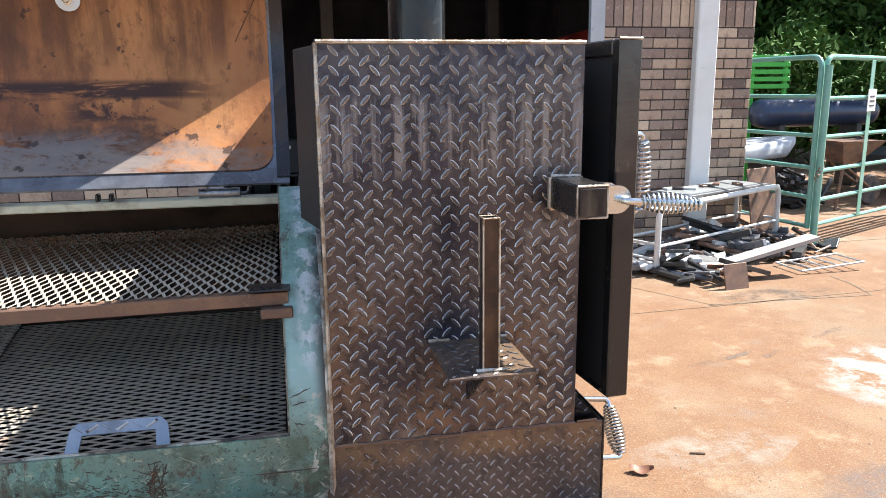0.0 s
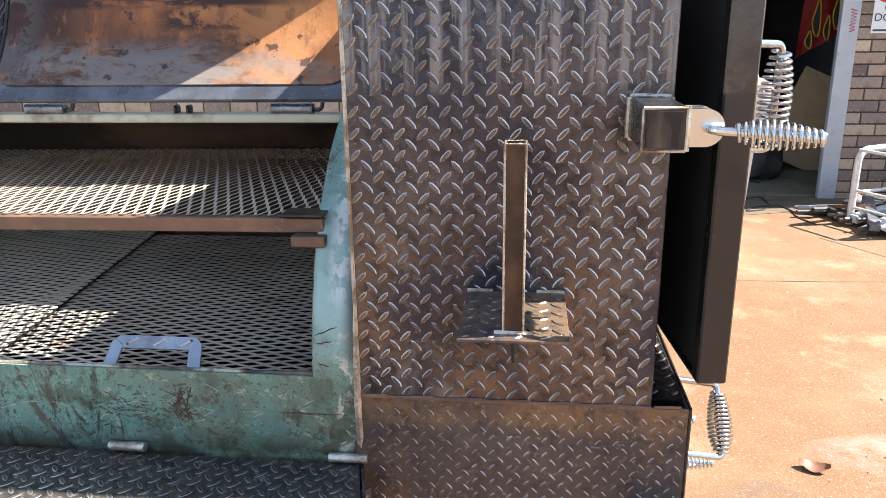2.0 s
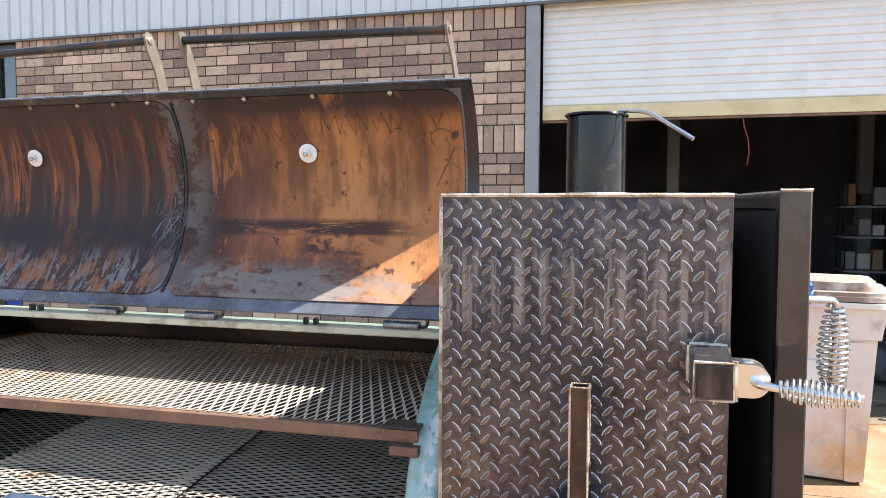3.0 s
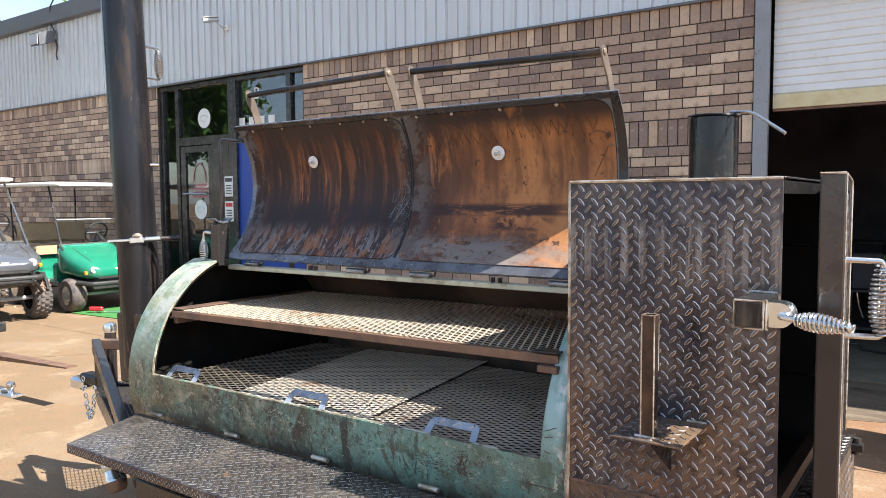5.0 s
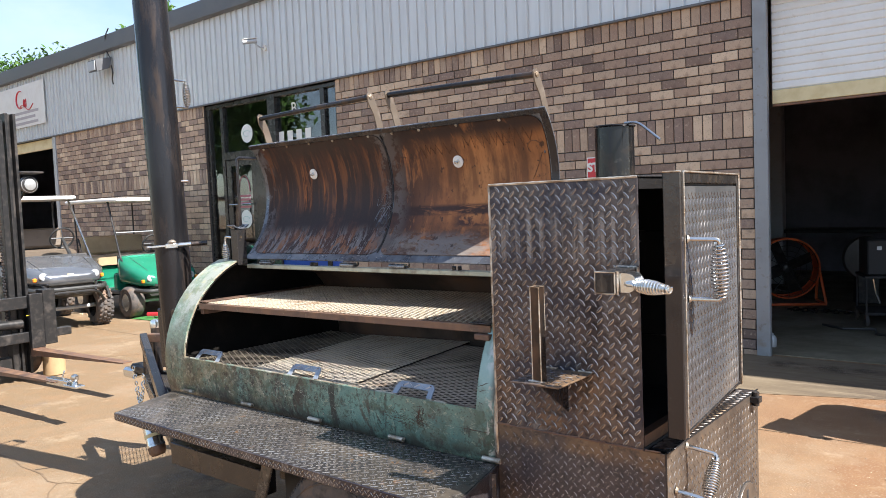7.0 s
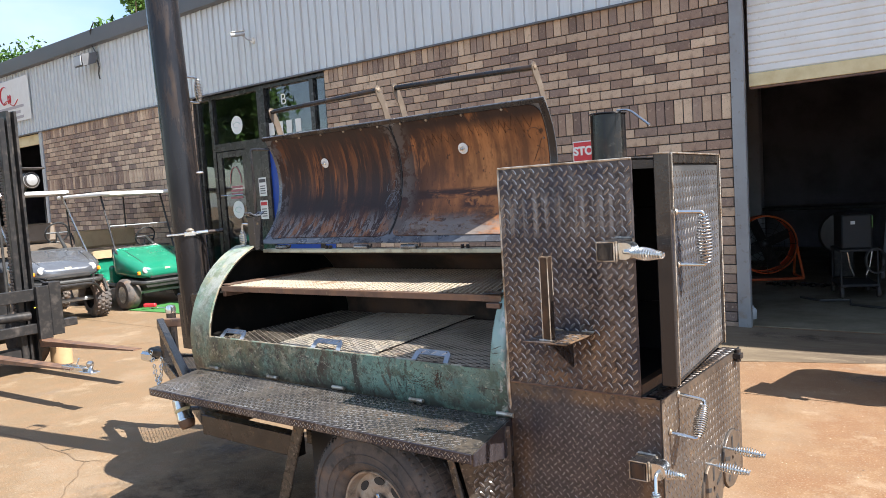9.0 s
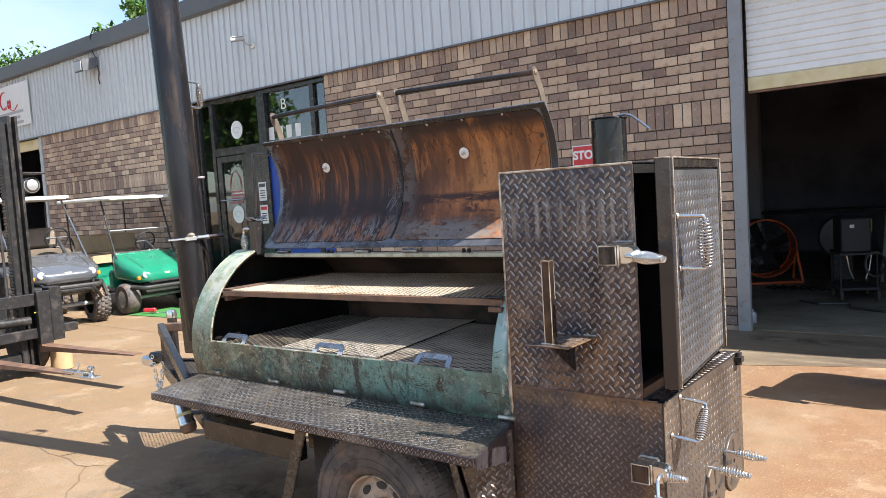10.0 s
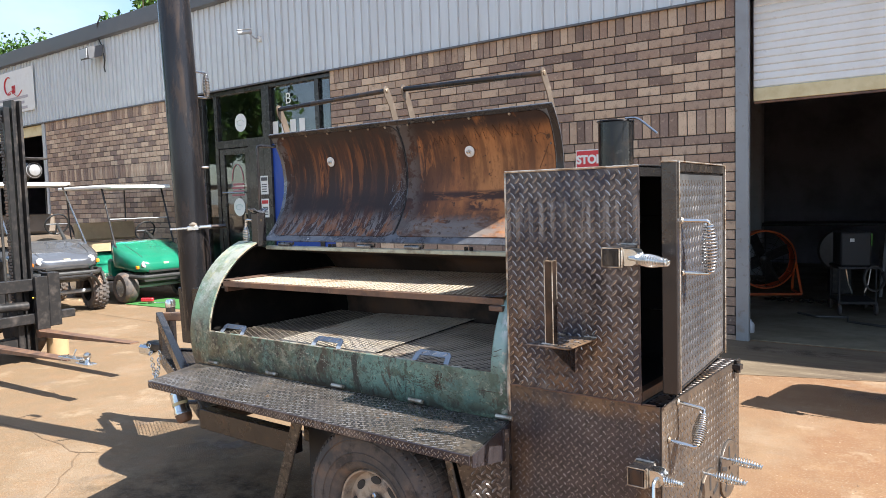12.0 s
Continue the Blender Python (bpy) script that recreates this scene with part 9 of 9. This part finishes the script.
for k in range(5):
    part("ladder_step", Shape().chamfer(-0.22, -0.46 + 0.065 * (k + 1), 0.29 * (k + 1), 0.22, -0.36 + 0.065 * (k + 1), 0.29 * (k + 1) + 0.03, 0.003), GREYPAINT, ld)
dsk = thing("polishing_wheel", "dark round machine guard beside the fan", "machine", at=pose(2.05, 10.6, 0.01, 0, 0, 25))
part("guard", Shape().lathe([(0.0, -0.05), (0.28, -0.05), (0.30, 0), (0.28, 0.05), (0.1, 0.06), (0.0, 0.06)], Matrix.Translation((0, 0, 0.62)) @ Matrix.Rotation(math.pi / 2, 4, "X"), 32), BLACK_PLASTIC, dsk)
part("stand", Shape().chamfer(-0.14, -0.10, 0, 0.14, 0.10, 0.40, 0.02), BLACK_PAINT, dsk)
solo("floor_hose", Shape().tube([(1.95, 8.55, 0.024), (2.2, 8.35, 0.024), (2.5, 8.45, 0.024), (2.55, 8.15, 0.024), (2.9, 8.0, 0.024), (3.3, 8.1, 0.024), (4.0, 7.9, 0.024), (4.8, 7.5, 0.024), (5.0, 7.2, 0.024)], 0.014, 8), BLACK_PLASTIC, "black air hose lying across the workshop floor", "hose")
s, rnd = Shape(), random.Random(3)
for i in range(22):
    c = Vector((1.35 + i * 0.06, 9.55 + 0.03 * math.sin(i * 2.0), 0.035))
    s.tube([c + Vector((0.04 * math.cos(w), 0.02 * math.sin(w), 0.02 * math.sin(w) * (i % 2))) for w in [j * math.pi / 4 for j in range(8)]], 0.010, 5, closed=True)
solo("floor_chain", s, BLACK_STEEL, "heavy dark chain lying on the workshop floor", "chain", kind="stuff")
su = thing("shelving_unit", "grey wire shelving loaded with workshop clutter", "shelf", at=pose(5.52, 10.6, 0.01) @ Matrix.Diagonal((0.55, 1, 0.97, 1)))
for x in (-0.45, 0.45):
    for y in (-0.22, 0.22):
        part("shelf_post", Shape().tube([(x, y, 0), (x, y, 2.0)], 0.018, 8), CHROME, su)
for z in (0.3, 0.8, 1.25, 1.65):
    part("shelf_deck", Shape().chamfer(-0.47, -0.24, z, 0.47, 0.24, z + 0.025, 0.004), GREYPAINT, su)
CARD = layered("brown_cardboard", (0.42, 0.29, 0.16), [D((0.30, 0.20, 0.11), 8, 0.45, 0.7, 0.6)], 0.9, 0, 0.1, 80)
for i in range(12):
    z = (0.325, 0.825, 1.275, 1.675)[i % 4] + 0.01
    w = rnd.uniform(0.04, 0.075)
    solo("storage_box", Shape().chamfer(-w, -0.12, 0, w, 0.12, rnd.uniform(0.12, 0.30), 0.006), (PAPER, CARD, BLACK_PLASTIC, GREYPAINT)[(i * 3 + i // 4) % 4], "small box on the workshop shelving", "box", group="boxes on the shelving", at=pose(5.52 - 0.16 + 0.16 * (i // 4), 10.6, z * 0.97 + 0.012))
# flame banner, cardboard and bags near the right jamb
fb = thing("flame_banner", "red cloth with yellow flames hung in the workshop", "banner")
part("banner_cord", Shape().tube([(5.735, 8.6, 2.10), (5.74, 8.6, 4.905)], 0.006, 6), BLACK_PLASTIC, fb)
part("banner_cord", Shape().tube([(6.48, 8.6, 2.32), (6.48, 8.6, 4.905)], 0.006, 6), BLACK_PLASTIC, fb)
CLOTH = layered("red_cloth", (0.30, 0.015, 0.015), [D((0.18, 0.01, 0.01), 6, 0.45, 0.7, 0.6)], 0.8, 0, 0.1, 60)
FLAME = layered("flame_yellow", (0.75, 0.48, 0.03), [D((0.65, 0.25, 0.02), 6, 0.45, 0.7, 0.6)], 0.7, 0, 0.05, 60)
s = Shape()
for j in range(11):
    for i in range(13):
        u, v = i / 12, j / 10
        s.v.append((5.648 + 0.80 * u + 0.07 * v, 8.6 + 0.045 * math.sin(i * 1.1 + j * 0.3), 1.074 + 0.53 * u + 1.05 * v * (1 - 0.3 * u)))
s.f = [(j * 13 + i, j * 13 + i + 1, (j + 1) * 13 + i + 1, (j + 1) * 13 + i) for j in range(10) for i in range(12)]
part("cloth", s, CLOTH, fb)
for x, z, w, h in ((5.74, 1.28, 0.045, 0.17), (5.80, 1.50, 0.055, 0.36), (5.91, 1.40, 0.040, 0.24), (5.99, 1.56, 0.045, 0.34), (6.08, 1.62, 0.05, 0.30)):
    loop = [(x + w * math.sin(k * 0.52) * (0.4 + 0.6 * (1 - math.cos(k * 0.52)) / 2), 8.545, z + h * (0.5 * math.cos(k * 0.52) + 0.12 * math.sin(k * 1.04))) for k in range(12)]
    fm = part("flame", Shape().tube(loop, 0.0075, 6, closed=True), FLAME, fb, "yellow flame outline")
    part("flame_heart", Shape().prism([(a, c) for a, b, c in loop], 0.004, Matrix.Translation((0, 8.552, 0)) @ Matrix.Rotation(math.pi / 2, 4, "X")), PRINT, fm)
solo("cardboard_sheet", Shape().chamfer(-0.45, -0.01, 0, 0.45, 0.01, 0.95, 0.003), CARD, "large cardboard sheet leaning in the workshop", "cardboard", at=pose(5.62, 7.92, 0.01, -14, 24, -8))
solo("paper_slip", Shape().chamfer(-0.10, -0.004, 0, 0.10, 0.004, 0.12, 0.001), PAPER, "white paper slip on the leaning cardboard", "paper", at=pose(5.62, 7.92, 0.01, -14, 24, -8) @ Matrix.Translation((0.06, -0.0135, 0.66)))
solo("rubbish_bag", blob(0.24, 4, (1, 0.9, 0.9), 3, 0.5), BLACK_PLASTIC, "black rubbish bag on the workshop floor", "bag", at=pose(5.0, 7.45, 0.18))
solo("loose_cable", Shape().tube(bend([(4.69, 6.56, 0.006), (4.86, 6.66, 0.006), (4.85, 6.35, 0.006), (4.74, 6.15, 0.006), (4.58, 6.10, 0.006), (4.71, 6.28, 0.006), (4.92, 6.32, 0.006), (4.96, 6.16, 0.006), (4.93, 5.94, 0.006), (4.97, 5.80, 0.006), (5.00, 5.70, 0.006)], 0.06), 0.0055, 6), BLACK_PLASTIC, "thin black cable lying in loops on the apron", "cable")
solo("tool_box", Shape().chamfer(-0.28, -0.18, 0, 0.28, 0.18, 0.30, 0.02), BLACK_PLASTIC, "black tool box on the workshop floor", "tool box", at=pose(4.7, 7.75, 0.01, 0, 0, 20))
solo("door_jug", Shape().lathe([(0.04, 0), (0.045, 0.01), (0.045, 0.09), (0.03, 0.115), (0.018, 0.12), (0.018, 0.14)], None, 16), GREYPAINT, "small grey jug on the floor by the jamb", "jug", at=pose(1.80, 7.06, 0.012))
for k, x in enumerate((-3.2, -0.6, 0.4, 3.2, 6.0)):
    solo("steel_column", Shape().chamfer(-0.1, -0.1, 0, 0.1, 0.1, 4.88, 0.01), GREYPAINT, "grey steel roof column inside the workshop", "column", group="workshop columns", at=pose(x, 12.6, 0.01))
solo("work_bench", Shape().chamfer(-1.2, -0.35, 0.86, 1.2, 0.35, 0.92, 0.01).box(-1.15, -0.3, 0, -1.07, 0.3, 0.86).box(1.07, -0.3, 0, 1.15, 0.3, 0.86), BLACK_PAINT, "dark steel work bench at the workshop wall", "work bench", at=pose(1.2, 12.9, 0.01))

# ---- trees ----
BARK = layered("bark", (0.14, 0.10, 0.075), [D((0.08, 0.06, 0.045), 9, 0.45, 0.65, 0.8, stretch=(1, 1, 0.3))], 0.9, 0, 0.5, 40)
LEAVES = layered("leaf_green", (0.07, 0.13, 0.03), [D((0.04, 0.09, 0.02), 0.8, 0.42, 0.62, 0.7)], 0.85, 0, 0.0, spec=0.12, vary=("island", [(0.035, 0.085, 0.02), (0.07, 0.14, 0.03), (0.10, 0.17, 0.045), (0.05, 0.11, 0.03)]))


def tree(at, height, spread, seed, leaf, count, label="broad green leafy tree beyond the yard", low=0.25):
    r = random.Random(seed)
    t = thing("tree", label, "tree", group="trees round the yard", at=at)
    trunk = Shape().tube([(0, 0, 0), (0.05, 0.03, height * 0.2), (-0.04, 0.06, height * 0.45), (0.05, 0, height * 0.75)], [height * 0.028, height * 0.022, height * 0.015, height * 0.006], 10)
    tips = []
    for i in range(11 if low > 0.2 else 22):
        a = i * 2.4 + r.random()
        z0 = height * r.uniform(low, 0.62)
        L = spread * r.uniform(0.55, 1.0)
        p0 = Vector((0, 0, z0))
        p1 = Vector((math.cos(a) * L * 0.5, math.sin(a) * L * 0.5, z0 + height * 0.10))
        p2 = Vector((math.cos(a) * L, math.sin(a) * L, z0 + height * r.uniform(0.12, 0.32)))
        trunk.tube([p0, p1, p2], [height * 0.010, height * 0.006, height * 0.002], 6)
        tips += [p1, p2, p1.lerp(p2, 0.5)]
    tips += [Vector((r.gauss(0, spread * 0.25), r.gauss(0, spread * 0.25), height * r.uniform(0.7, 0.97))) for _ in range(8)]
    part("trunk", trunk, BARK, t)
    s = Shape()
    for i in range(count):
        c = tips[r.randrange(len(tips))]
        d = Vector((r.gauss(0, 1), r.gauss(0, 1), r.gauss(0, 0.8)))
        d = d.normalized() * spread * 0.30 * r.random() ** 0.45
        p = c + d
        if p.z < height * low * 0.4:
            continue
        n = Vector((r.gauss(0, 1), r.gauss(0, 1), r.gauss(0.6, 1))).normalized()
        u = n.orthogonal().normalized()
        v = n.cross(u)
        w = r.random() * 6.28
        u, v = u * math.cos(w) + v * math.sin(w), v * math.cos(w) - u * math.sin(w)
        k = leaf * r.uniform(0.6, 1.3)
        s.v += [tuple(p - u * k), tuple(p + v * k * 0.45 + n * k * 0.1), tuple(p + u * k), tuple(p - v * k * 0.45 + n * k * 0.1)]
        b = len(s.v) - 4
        s.f.append((b, b + 1, b + 2, b + 3))
    plain_part("crown", s, LEAVES, t)
    return t


for i, (x, y, h, sp) in enumerate(((11.0, 16.5, 7, 3.0), (13.4, 17.2, 7.5, 3.2), (16.0, 16.4, 7, 3.2), (18.8, 17.5, 8, 3.4), (12.2, 19.8, 10, 3.8), (15.6, 20.5, 11, 4.2), (22.0, 16.0, 8, 3.6), (20.5, 21.0, 11, 4.2))):
    tree(pose(x, y, 0, 0, 0, 40 * i), h, sp, 100 + i, 0.12, 16000, low=0.06)
# bushes, and one tall tree added mostly out of view to shade the ground
for i, (x, y, h, sp) in enumerate(((10.4, 12.9, 2.6, 1.5), (12.4, 13.1, 2.8, 1.6), (14.6, 12.7, 2.6, 1.6), (16.8, 12.9, 2.8, 1.6), (14.4, 9.9, 6.5, 2.5))):
    tree(pose(x, y, 0, 0, 0, 55 * i), h, sp, 400 + i, 0.09, 8000, "low leafy green bush" if h < 3 else "leafy green tree added to shade the yard", low=0.04 if h < 3 else 0.3)
for i, (x, y, h, sp) in enumerate(((-31.6, 20.0, 12.6, 2.2), (-44.8, 20.0, 12.7, 3.6), (-50.5, 21.0, 12.9, 3.6))):
    tree(pose(x, y, 0, 0, 0, 70 * i), h, sp, 200 + i, 0.17, 6000, "green tree top showing over the roof")
for i, (x, y, h, sp) in enumerate(((-24.0, -5.6, 8.5, 3.4), (-30.0, -6.5, 10, 4.2), (-34.0, -1.0, 9, 4.0))):
    tree(pose(x, y, 0, 0, 0, 70 * i), h, sp, 300 + i, 0.2, 7000, "green tree across the yard, mirrored in shop glass")

# ---- bricks ----
dress(wall_middle, -3.985, 1.775, CLAD_Z, 1, lambda x, z: x > -0.35 and z > 1.55)
dress(wall_left, -12.99, -7.30, CLAD_Z, 2, lambda x, z: x > -10.9 and z > 1.2)
dress(wall_right, 5.470, 7.055, CLAD_Z, 3, lambda x, z: True)
